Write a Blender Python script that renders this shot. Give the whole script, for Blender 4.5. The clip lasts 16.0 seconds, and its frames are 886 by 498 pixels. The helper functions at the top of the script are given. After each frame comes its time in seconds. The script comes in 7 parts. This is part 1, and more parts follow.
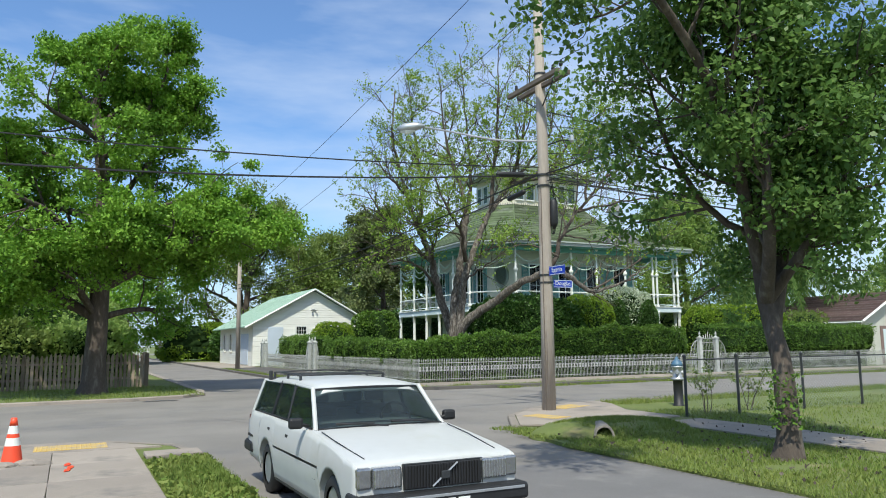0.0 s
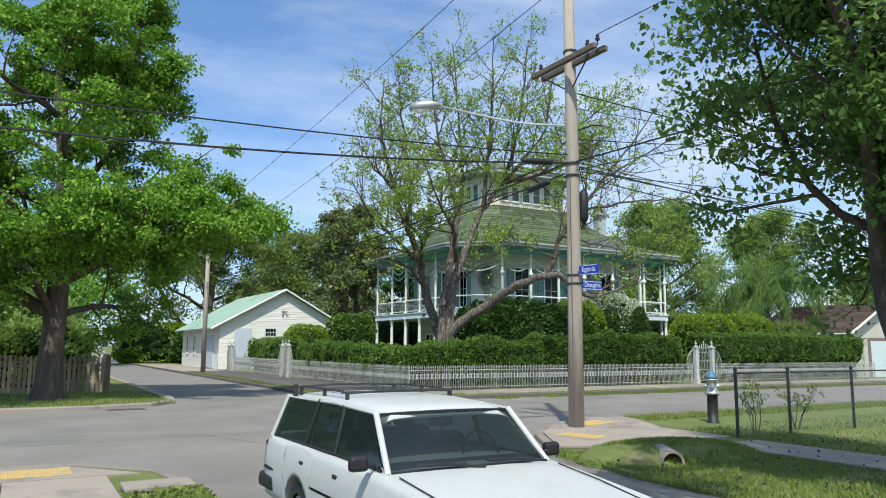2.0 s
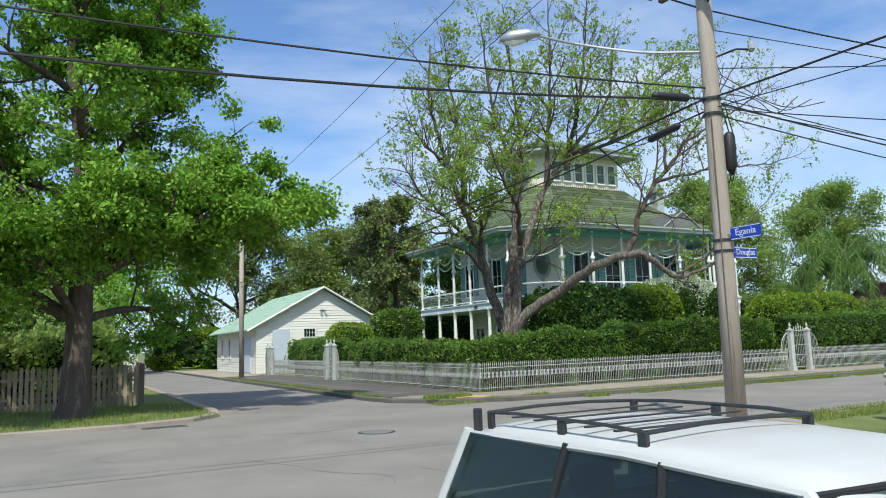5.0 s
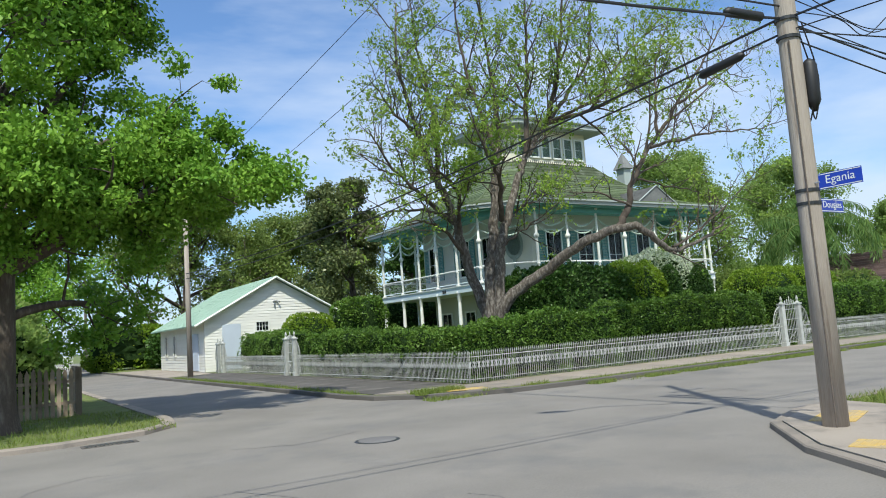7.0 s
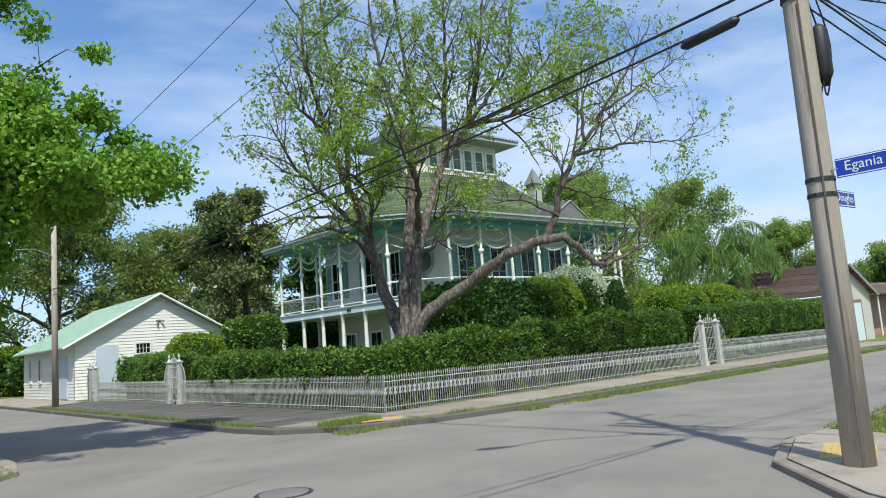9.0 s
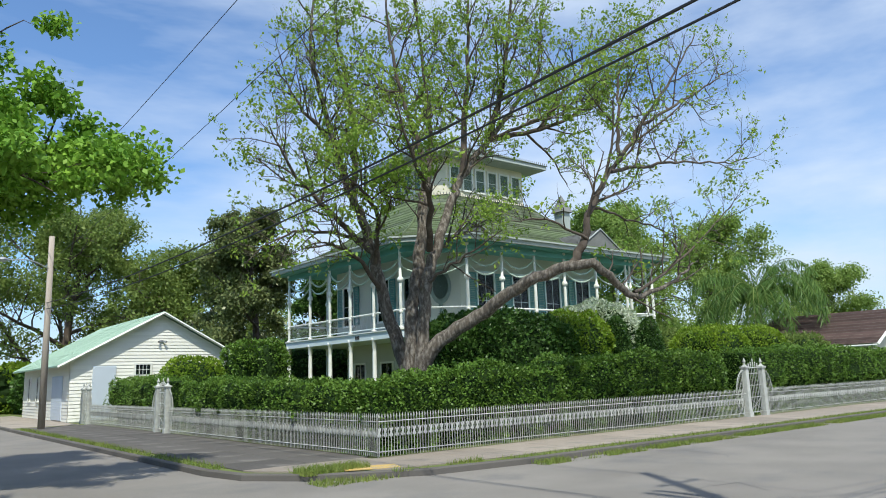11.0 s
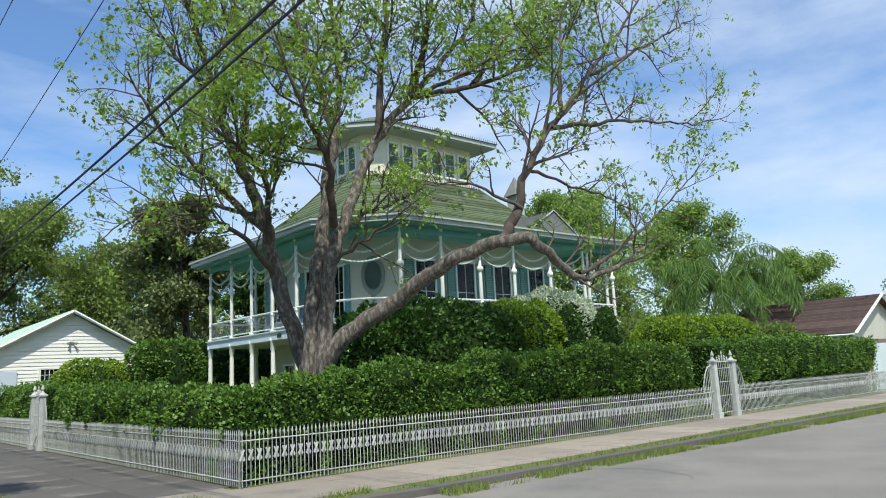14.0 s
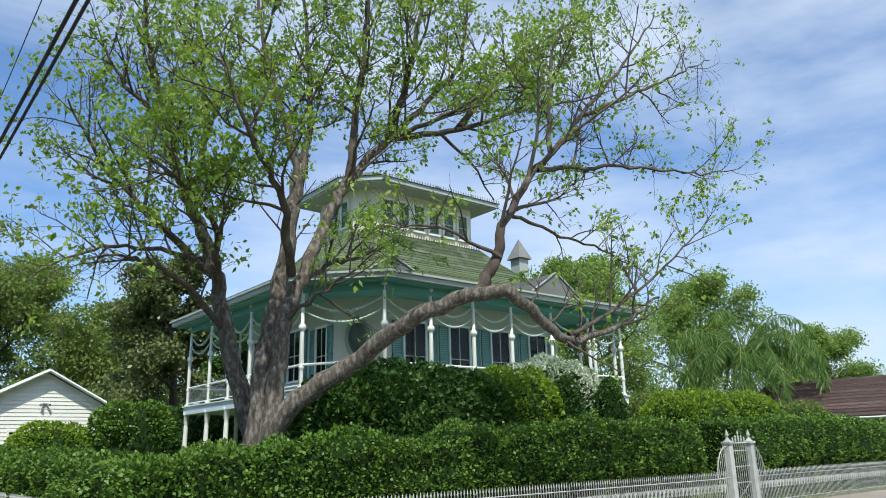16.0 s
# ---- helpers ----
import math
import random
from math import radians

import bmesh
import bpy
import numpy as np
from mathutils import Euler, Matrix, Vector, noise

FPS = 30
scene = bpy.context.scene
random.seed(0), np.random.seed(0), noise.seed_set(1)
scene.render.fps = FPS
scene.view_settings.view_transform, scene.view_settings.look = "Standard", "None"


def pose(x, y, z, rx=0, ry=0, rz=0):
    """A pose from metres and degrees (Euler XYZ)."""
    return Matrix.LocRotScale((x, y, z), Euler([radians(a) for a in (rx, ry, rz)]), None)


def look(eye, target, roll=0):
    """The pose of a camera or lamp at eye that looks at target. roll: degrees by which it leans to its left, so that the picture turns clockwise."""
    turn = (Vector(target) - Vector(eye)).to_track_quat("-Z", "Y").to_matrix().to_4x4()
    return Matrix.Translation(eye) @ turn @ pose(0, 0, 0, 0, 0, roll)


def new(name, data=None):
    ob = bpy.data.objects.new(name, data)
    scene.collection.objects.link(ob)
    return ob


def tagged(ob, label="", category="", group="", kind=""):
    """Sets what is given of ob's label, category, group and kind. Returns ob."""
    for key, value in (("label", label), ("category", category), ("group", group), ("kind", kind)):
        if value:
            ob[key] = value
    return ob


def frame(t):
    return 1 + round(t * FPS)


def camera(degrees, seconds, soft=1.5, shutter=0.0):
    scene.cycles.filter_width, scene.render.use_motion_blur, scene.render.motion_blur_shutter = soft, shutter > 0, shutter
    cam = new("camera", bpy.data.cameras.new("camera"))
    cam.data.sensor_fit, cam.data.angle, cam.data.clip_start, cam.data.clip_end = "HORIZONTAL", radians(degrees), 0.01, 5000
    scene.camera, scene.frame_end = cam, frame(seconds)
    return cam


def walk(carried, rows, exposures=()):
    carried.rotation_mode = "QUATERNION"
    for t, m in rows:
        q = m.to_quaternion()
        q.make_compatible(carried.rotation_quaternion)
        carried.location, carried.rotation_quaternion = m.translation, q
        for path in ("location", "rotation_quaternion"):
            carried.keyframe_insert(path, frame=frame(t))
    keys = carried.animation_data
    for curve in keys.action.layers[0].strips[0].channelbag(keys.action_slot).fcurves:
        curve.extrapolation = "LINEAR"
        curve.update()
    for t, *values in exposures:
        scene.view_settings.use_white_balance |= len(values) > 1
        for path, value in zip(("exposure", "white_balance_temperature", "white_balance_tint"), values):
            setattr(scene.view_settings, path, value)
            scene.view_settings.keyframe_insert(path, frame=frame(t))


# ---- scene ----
cam = camera(62.3, 16.0, 1.0)
PATH = [
    (0, (0.598, 2.199, 1.892), (1.494, 3.969, 2.145), -0.6),
    (0.5, (0.55, 2.889, 1.899), (1.43, 4.661, 2.189), 1.3),
    (1, (0.505, 3.494, 1.903), (1.399, 5.268, 2.134), -0.2),
    (1.5, (0.559, 4.2, 1.916), (1.49, 5.959, 2.114), -0.6),
    (2, (0.493, 4.835, 1.929), (1.478, 6.555, 2.195), 0.3),
    (2.5, (0.527, 5.497, 1.916), (1.499, 7.221, 2.208), -1.2),
    (3, (0.583, 6.159, 1.963), (1.531, 7.892, 2.276), -1.2),
    (3.5, (0.646, 6.829, 1.944), (1.564, 8.575, 2.272), -2.0),
    (4, (0.713, 7.414, 1.968), (1.59, 9.179, 2.31), -2.3),
    (4.5, (0.759, 8.068, 1.96), (1.681, 9.814, 2.282), -0.6),
    (5, (0.886, 8.844, 1.919), (1.815, 10.597, 2.174), -1.9),
    (5.2, (0.897, 9.094, 1.938), (1.81, 10.86, 2.157), -2.6),
    (7.3, (1.249, 12.46, 1.938), (2.353, 14.111, 2.171), -4.0),
    (7.5, (1.299, 12.72, 1.963), (2.433, 14.346, 2.225), -4.0),
    (8, (1.461, 13.373, 1.97), (2.694, 14.925, 2.239), -3.0),
    (8.5, (1.759, 13.946, 1.923), (3.048, 15.452, 2.183), -4.0),
    (8.7, (1.937, 14.206, 1.952), (3.227, 15.714, 2.203), -4.3),
    (10.8, (4.091, 16.266, 1.984), (5.333, 17.799, 2.312), -2.7),
    (11, (4.352, 16.463, 2.003), (5.58, 18.004, 2.347), -1.9),
    (11.5, (4.945, 16.933, 1.965), (6.187, 18.46, 2.32), -0.7),
    (12, (5.574, 17.339, 2.026), (6.875, 18.821, 2.362), -1.8),
    (12.5, (6.213, 17.719, 2.041), (7.513, 19.193, 2.415), -1.8),
    (13, (6.831, 18.064, 2.083), (8.134, 19.525, 2.494), -2.4),
    (13.5, (7.512, 18.31, 2.072), (8.787, 19.801, 2.458), -3.7),
    (14, (8.196, 18.618, 2.025), (9.483, 20.111, 2.361), -2.9),
    (14.5, (8.781, 18.694, 2.04), (10.067, 20.188, 2.378), -2.5),
    (15, (9.432, 18.987, 2.076), (10.702, 20.487, 2.444), -1.5),
    (15.5, (9.983, 19.242, 2.091), (11.269, 20.713, 2.517), -1.2),
    (16, (10.539, 19.646, 1.997), (11.764, 21.137, 2.524), -1.4),
]
walk(cam, [(t, look(eye, target, roll)) for t, eye, target, roll in PATH], exposures=[(0, 0.10, 6200, 6), (16, 0.10, 6200, 6)])

# ---- light ----
SUN_DIR = Vector((-0.53, -0.80, 1.45)).normalized()
world = bpy.data.worlds.new("sky")
scene.world = world
world.use_nodes = True
wn, wl = world.node_tree.nodes, world.node_tree.links
wn.clear()
sky = wn.new("ShaderNodeTexSky")
sky.sky_type = "NISHITA"
sky.sun_disc = False
sky.sun_elevation = math.asin(SUN_DIR.z)
sky.sun_rotation = math.atan2(SUN_DIR.x, SUN_DIR.y)
sky.air_density, sky.dust_density, sky.ozone_density = 1.0, 1.0, 2.5
tc = wn.new("ShaderNodeTexCoord")
mp = wn.new("ShaderNodeMapping")
mp.inputs["Rotation"].default_value = (0.15, 0.1, 0.5)
mp.inputs["Scale"].default_value = (1.0, 1.6, 4.5)
cn = wn.new("ShaderNodeTexNoise")
cn.inputs["Scale"].default_value = 1.7
cn.inputs["Detail"].default_value = 6
cn.inputs["Roughness"].default_value = 0.55
cr = wn.new("ShaderNodeValToRGB")
cr.color_ramp.elements[0].position, cr.color_ramp.elements[1].position = 0.37, 0.67
cr.color_ramp.elements[0].color, cr.color_ramp.elements[1].color = (0.03, 0.03, 0.03, 1), (0.85, 0.85, 0.85, 1)
mx = wn.new("ShaderNodeMix")
mx.data_type = "RGBA"
mx.inputs["B"].default_value = (6.3, 7.0, 8.3, 1)
bgd = wn.new("ShaderNodeBackground")
bgd.inputs["Strength"].default_value = 0.114
wo = wn.new("ShaderNodeOutputWorld")
wl.new(tc.outputs["Generated"], mp.inputs["Vector"])
wl.new(mp.outputs["Vector"], cn.inputs["Vector"])
side = wn.new("ShaderNodeVectorMath")
side.operation = "DOT_PRODUCT"
side.inputs[1].default_value = (0.86, -0.5, 0.0)
cover = wn.new("ShaderNodeMath")
cover.operation = "MULTIPLY_ADD"
cover.inputs[1].default_value = 0.17
wl.new(tc.outputs["Generated"], side.inputs[0])
wl.new(side.outputs["Value"], cover.inputs[0])
wl.new(cn.outputs["Fac"], cover.inputs[2])
wl.new(cover.outputs[0], cr.inputs["Fac"])
wl.new(cr.outputs["Color"], mx.inputs["Factor"])
clear = wn.new("ShaderNodeVectorMath")
clear.operation = "MULTIPLY"
clear.inputs[1].default_value = (1.07, 1.29, 1.52)
wl.new(sky.outputs["Color"], clear.inputs[0])
wl.new(clear.outputs["Vector"], mx.inputs["A"])
wl.new(mx.outputs["Result"], bgd.inputs["Color"])
wl.new(bgd.outputs["Background"], wo.inputs["Surface"])
sun = new("sun", bpy.data.lights.new("sun", "SUN"))
sun.data.energy, sun.data.angle, sun.data.color = 4.7, radians(0.8), (1.0, 0.94, 0.81)
sun.matrix_world = look(SUN_DIR * 60, (0, 0, 0))


# ---- materials ----
def material(name, color, rough=0.7, var=0.15, scale=3.0, bump=0.1, metal=0.0, fine=40.0, stain=None, stain_scale=0.8,
             stain_at=(0.55, 0.7), island=0.0, each=0.0, spec=0.5, stretch=(1, 1, 1)):
    """A surface with broad and fine variation, stains of their own colour and a fine relief."""
    m = bpy.data.materials.new(name)
    m.use_nodes = True
    n, l = m.node_tree.nodes, m.node_tree.links
    b = n["Principled BSDF"]
    b.inputs["Roughness"].default_value, b.inputs["Metallic"].default_value = rough, metal
    b.inputs["Specular IOR Level"].default_value = spec
    co = n.new("ShaderNodeTexCoord")
    mapping = n.new("ShaderNodeMapping")
    mapping.inputs["Scale"].default_value = stretch
    l.new(co.outputs["Object"], mapping.inputs["Vector"])
    broad, small = n.new("ShaderNodeTexNoise"), n.new("ShaderNodeTexNoise")
    for node, s, d in ((broad, scale, 5), (small, fine, 3)):
        node.inputs["Scale"].default_value, node.inputs["Detail"].default_value = s, d
        l.new(mapping.outputs["Vector"], node.inputs["Vector"])
    add = n.new("ShaderNodeMath")
    add.operation = "MULTIPLY_ADD"
    add.inputs[1].default_value = 0.6
    l.new(small.outputs["Fac"], add.inputs[0])
    half = n.new("ShaderNodeMath")
    half.operation = "MULTIPLY"
    half.inputs[1].default_value = 0.9
    l.new(broad.outputs["Fac"], half.inputs[0])
    l.new(half.outputs[0], add.inputs[2])
    value = add.outputs[0]
    if island or each:
        src = n.new("ShaderNodeNewGeometry").outputs["Random Per Island"] if island else n.new("ShaderNodeObjectInfo").outputs["Random"]
        k = n.new("ShaderNodeMath")
        k.operation = "MULTIPLY_ADD"
        k.inputs[1].default_value = (island or each) / max(var, 0.01)
        l.new(src, k.inputs[0])
        l.new(value, k.inputs[2])
        sub = n.new("ShaderNodeMath")
        sub.operation = "SUBTRACT"
        sub.inputs[1].default_value = 0.5 * (island or each) / max(var, 0.01)
        l.new(k.outputs[0], sub.inputs[0])
        value = sub.outputs[0]
    rng = n.new("ShaderNodeMapRange")
    rng.inputs["From Min"].default_value, rng.inputs["From Max"].default_value = 0.25, 1.25
    rng.inputs["To Min"].default_value, rng.inputs["To Max"].default_value = 1 - 1.6 * var, 1 + 1.6 * var
    rng.clamp = False
    l.new(value, rng.inputs["Value"])
    tint = n.new("ShaderNodeVectorMath")
    tint.operation = "SCALE"
    tint.inputs[0].default_value = color[:3]
    l.new(rng.outputs["Result"], tint.inputs["Scale"])
    out = tint.outputs["Vector"]
    if stain:
        sn = n.new("ShaderNodeTexNoise")
        sn.inputs["Scale"].default_value, sn.inputs["Detail"].default_value, sn.inputs["Roughness"].default_value = stain_scale, 7, 0.65
        l.new(mapping.outputs["Vector"], sn.inputs["Vector"])
        ramp = n.new("ShaderNodeMapRange")
        ramp.inputs["From Min"].default_value, ramp.inputs["From Max"].default_value = stain_at
        l.new(sn.outputs["Fac"], ramp.inputs["Value"])
        mix = n.new("ShaderNodeMix")
        mix.data_type = "RGBA"
        mix.inputs["B"].default_value = (*stain, 1)
        l.new(ramp.outputs["Result"], mix.inputs["Factor"])
        l.new(out, mix.inputs["A"])
        out = mix.outputs["Result"]
    l.new(out, b.inputs["Base Color"])
    if bump:
        bp = n.new("ShaderNodeBump")
        bp.inputs["Strength"].default_value, bp.inputs["Distance"].default_value = bump, 0.02
        l.new(add.outputs[0], bp.inputs["Height"])
        l.new(bp.outputs["Normal"], b.inputs["Normal"])
    return m


def leaf_material(name, color, other, through_light=0.35, rough=0.5):
    m = bpy.data.materials.new(name)
    m.use_nodes = True
    n, l = m.node_tree.nodes, m.node_tree.links
    b = n["Principled BSDF"]
    b.inputs["Roughness"].default_value = rough
    b.inputs["Specular IOR Level"].default_value = 0.2
    geo = n.new("ShaderNodeNewGeometry")
    co = n.new("ShaderNodeTexCoord")
    broad = n.new("ShaderNodeTexNoise")
    broad.inputs["Scale"].default_value = 0.6
    l.new(co.outputs["Object"], broad.inputs["Vector"])
    add = n.new("ShaderNodeMath")
    add.operation = "MULTIPLY_ADD"
    add.inputs[1].default_value = 0.6
    l.new(geo.outputs["Random Per Island"], add.inputs[0])
    off = n.new("ShaderNodeMath")
    off.operation = "SUBTRACT"
    off.inputs[1].default_value = 0.3
    l.new(broad.outputs["Fac"], off.inputs[0])
    l.new(off.outputs[0], add.inputs[2])
    mix = n.new("ShaderNodeMix")
    mix.data_type = "RGBA"
    mix.inputs["A"].default_value, mix.inputs["B"].default_value = (*color, 1), (*other, 1)
    l.new(add.outputs[0], mix.inputs["Factor"])
    l.new(mix.outputs["Result"], b.inputs["Base Color"])
    t = n.new("ShaderNodeBsdfTranslucent")
    l.new(mix.outputs["Result"], t.inputs["Color"])
    sh = n.new("ShaderNodeMixShader")
    sh.inputs["Fac"].default_value = through_light
    l.new(b.outputs["BSDF"], sh.inputs[1])
    l.new(t.outputs["BSDF"], sh.inputs[2])
    l.new(sh.outputs["Shader"], n["Material Output"].inputs["Surface"])
    return m


def glass_material(name, tint=(0.02, 0.03, 0.035), rough=0.03, solid=0.45):
    """Dark window glass: a glossy coat over a see-through tint."""
    m = bpy.data.materials.new(name)
    m.use_nodes = True
    n, l = m.node_tree.nodes, m.node_tree.links
    b = n["Principled BSDF"]
    b.inputs["Base Color"].default_value = (*tint, 1)
    b.inputs["Roughness"].default_value = rough
    tr = n.new("ShaderNodeBsdfTransparent")
    tr.inputs["Color"].default_value = (0.62, 0.72, 0.70, 1)
    sh = n.new("ShaderNodeMixShader")
    sh.inputs["Fac"].default_value = solid
    l.new(tr.outputs["BSDF"], sh.inputs[1])
    l.new(b.outputs["BSDF"], sh.inputs[2])
    l.new(sh.outputs["Shader"], n["Material Output"].inputs["Surface"])
    return m


ASPHALT = material("asphalt", (0.200, 0.183, 0.163), 0.9, 0.24, 0.45, 0.5, fine=38, stain=(0.135, 0.13, 0.127), stain_scale=0.35, stain_at=(0.52, 0.75))
ASPHALT_DARK = material("asphalt_dark", (0.15, 0.143, 0.14), 0.9, 0.2, 0.8, 0.3, fine=70, stain=(0.2, 0.19, 0.18), stain_scale=0.9)
CONCRETE = material("concrete", (0.280, 0.240, 0.200), 0.88, 0.2, 0.7, 0.3, fine=50, stain=(0.13, 0.12, 0.108), stain_scale=0.9, stain_at=(0.52, 0.74), each=0.10)
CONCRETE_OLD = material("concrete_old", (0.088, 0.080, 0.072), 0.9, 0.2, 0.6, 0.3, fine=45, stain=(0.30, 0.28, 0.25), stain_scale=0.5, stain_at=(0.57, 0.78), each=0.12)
SOIL_GRASS = material("grass_ground", (0.115, 0.145, 0.035), 0.95, 0.3, 0.9, 0.5, fine=25, stain=(0.24, 0.19, 0.10), stain_scale=0.7, stain_at=(0.57, 0.75))
GRASS = leaf_material("grass_blade", (0.12, 0.20, 0.035), (0.27, 0.30, 0.08), 0.3, 0.6)
YELLOW = material("tactile_yellow", (0.50, 0.34, 0.10), 0.85, 0.15, 2, 0.2, stain=(0.34, 0.28, 0.19), stain_scale=3.0, stain_at=(0.45, 0.65))
WHITE_SIDING = material("white_siding", (0.76, 0.75, 0.69), 0.6, 0.05, 0.6, 0.05, each=0.03, stain=(0.62, 0.61, 0.55), stain_scale=0.5, stain_at=(0.6, 0.85))
HOUSE_WALL = material("house_wall", (0.45, 0.47, 0.41), 0.6, 0.06, 0.7, 0.08, stain=(0.44, 0.47, 0.42), stain_scale=0.6)
WHITE_PAINT = material("white_paint", (0.72, 0.73, 0.68), 0.5, 0.06, 1.5, 0.05)
TRIM_BLUE = material("trim_pale_blue", (0.58, 0.66, 0.67), 0.55, 0.07, 1.2, 0.05)
TEAL = material("teal_paint", (0.10, 0.25, 0.25), 0.5, 0.12, 2.0, 0.05)
SOFFIT = material("soffit_teal", (0.10, 0.30, 0.25), 0.6, 0.08, 1.0, 0.03)
GARLAND = material("garland_paint", (0.42, 0.52, 0.44), 0.5, 0.1, 3, 0.05)
ROOF_GREEN = material("roof_shingle", (0.085, 0.115, 0.052), 0.85, 0.30, 1.6, 0.35, fine=22, each=0.30, stain=(0.17, 0.19, 0.15), stain_scale=1.1, stain_at=(0.54, 0.76))
ROOF_EDGE = material("roof_edge", (0.38, 0.42, 0.40), 0.6, 0.1, 1.0, 0.08)
METAL_GREEN = material("green_metal_roof", (0.27, 0.39, 0.31), 0.45, 0.08, 0.5, 0.05, metal=0.2, each=0.06)
ROOF_BROWN = material("brown_shingle", (0.17, 0.115, 0.10), 0.9, 0.25, 2.0, 0.3, each=0.2)
IRON_WHITE = material("white_iron", (0.40, 0.41, 0.385), 0.5, 0.25, 6.0, 0.15, stain=(0.30, 0.26, 0.22), stain_scale=4.0, stain_at=(0.58, 0.75), each=0.12)
WOOD_POLE = material("weathered_pole", (0.37, 0.32, 0.27), 0.9, 0.25, 1.0, 0.6, fine=14, stretch=(6, 6, 0.35), stain=(0.22, 0.175, 0.14), stain_scale=2.0)
WOOD_DARK = material("dark_timber", (0.13, 0.105, 0.085), 0.9, 0.3, 3, 0.4, fine=20)
PICKET_WOOD = material("picket_wood", (0.30, 0.235, 0.17), 0.9, 0.22, 2.0, 0.4, fine=25, stretch=(5, 5, 0.6), each=0.25)
BARK = material("bark", (0.085, 0.070, 0.056), 0.95, 0.6, 4.0, 1.0, fine=20, stretch=(2.2, 2.2, 0.9), stain=(0.24, 0.215, 0.185), stain_scale=5.5, stain_at=(0.47, 0.64))
BARK_DARK = material("bark_dark", (0.085, 0.066, 0.052), 0.95, 0.4, 2.0, 1.0, fine=12, stretch=(3, 3, 0.8), stain=(0.16, 0.14, 0.11), stain_scale=2)
BLACK = material("black_rubber", (0.014, 0.014, 0.015), 0.55, 0.3, 4, 0.1)
DARK_METAL = material("dark_metal", (0.045, 0.048, 0.05), 0.5, 0.2, 5, 0.1, metal=0.4)
STEEL = material("galvanised", (0.45, 0.46, 0.47), 0.45, 0.15, 4, 0.08, metal=0.7)
# twiggy inside of hedges and bushes, its deep shade put into a near-black colour
HEART = material("painted_heart_shade", (0.018, 0.036, 0.010), 0.95, 0.4, 9.0, 0.5, spec=0.08)
GLASS_DARK = glass_material("window_glass")
# near-black colour that stands for unlit rooms behind the windows
ROOM_SHADE = material("painted_room_shade", (0.035, 0.038, 0.04), 0.9, 0.2, 1, 0)
L_PECAN = leaf_material("leaf_spring", (0.13, 0.26, 0.03), (0.38, 0.49, 0.09), 0.45)
L_LEFT = leaf_material("leaf_bright", (0.10, 0.235, 0.024), (0.28, 0.46, 0.06), 0.34)
L_DARK = leaf_material("leaf_dark", (0.028, 0.075, 0.014), (0.095, 0.175, 0.038), 0.14, 0.34)
L_HEDGE = leaf_material("leaf_hedge", (0.055, 0.125, 0.016), (0.15, 0.245, 0.04), 0.14, 0.40)
L_LIME = leaf_material("leaf_lime", (0.11, 0.22, 0.017), (0.31, 0.41, 0.045), 0.35, 0.5)
L_MAG = leaf_material("leaf_magnolia", (0.07, 0.105, 0.03), (0.24, 0.27, 0.11), 0.25, 0.35)
L_OAK = leaf_material("leaf_oak", (0.13, 0.20, 0.045), (0.27, 0.34, 0.09), 0.45, 0.5)
L_MID = leaf_material("leaf_mid", (0.14, 0.24, 0.045), (0.35, 0.46, 0.13), 0.5, 0.5)
L_SHADE = leaf_material("leaf_shade", (0.075, 0.16, 0.04), (0.21, 0.33, 0.085), 0.5, 0.4)
L_FLOWER = leaf_material("white_blossom", (0.14, 0.24, 0.07), (0.86, 0.88, 0.74), 0.25, 0.6)


# ---- building helpers ----
BASE = {}


def link(name, me, mat):
    me.materials.append(mat)
    return new(name, me)


def thing(name, at, label, category, group="", kind=""):
    """An Empty at the base of a thing."""
    ob = new(name)
    ob.location = at
    BASE[ob.name] = Vector(at)
    return tagged(ob, label, category, group, kind)


def part(name, bm, mat, parent=None, label="", smooth=False):
    """Links a bmesh, drawn in world metres, as one mesh under its thing or part."""
    base = BASE[parent.name] if parent else Vector((0, 0, 0))
    if base.length:
        bmesh.ops.translate(bm, verts=bm.verts, vec=-base)
    me = bpy.data.meshes.new(name)
    bm.to_mesh(me)
    bm.free()
    if smooth:
        for p in me.polygons:
            p.use_smooth = True
    ob = link(name, me, mat)
    if parent:
        ob.parent = parent
    BASE[ob.name] = base
    return tagged(ob, label) if label else ob


def setting(name, bm, mat, label, category="", smooth=False):
    return tagged(part(name, bm, mat, None, label, smooth), label, category or name.split("_")[0], kind="structure")


def piece(name, me, parent, at, turn=0.0, scale=(1, 1, 1)):
    """One of many alike pieces, on a shared mesh, under its owner."""
    ob = new(name, me)
    ob.parent = parent
    ob.location = Vector(at) - BASE[parent.name]
    ob.rotation_euler = (0, 0, turn)
    ob.scale = scale
    return ob


def mesh_of(name, bm, mat):
    me = bpy.data.meshes.new(name)
    bm.to_mesh(me)
    bm.free()
    me.materials.append(mat)
    return me


def box(bm, x0, x1, y0, y1, z0, z1, bevel=0.0):
    v = [bm.verts.new(c) for c in ((x0, y0, z0), (x1, y0, z0), (x1, y1, z0), (x0, y1, z0), (x0, y0, z1), (x1, y0, z1), (x1, y1, z1), (x0, y1, z1))]
    f = [bm.faces.new([v[i] for i in q]) for q in ((3, 2, 1, 0), (4, 5, 6, 7), (0, 1, 5, 4), (1, 2, 6, 5), (2, 3, 7, 6), (3, 0, 4, 7))]
    if bevel:
        bmesh.ops.bevel(bm, geom=list({e for q in f for e in q.edges}), offset=bevel, segments=2, profile=0.5, affect="EDGES")
    return bm


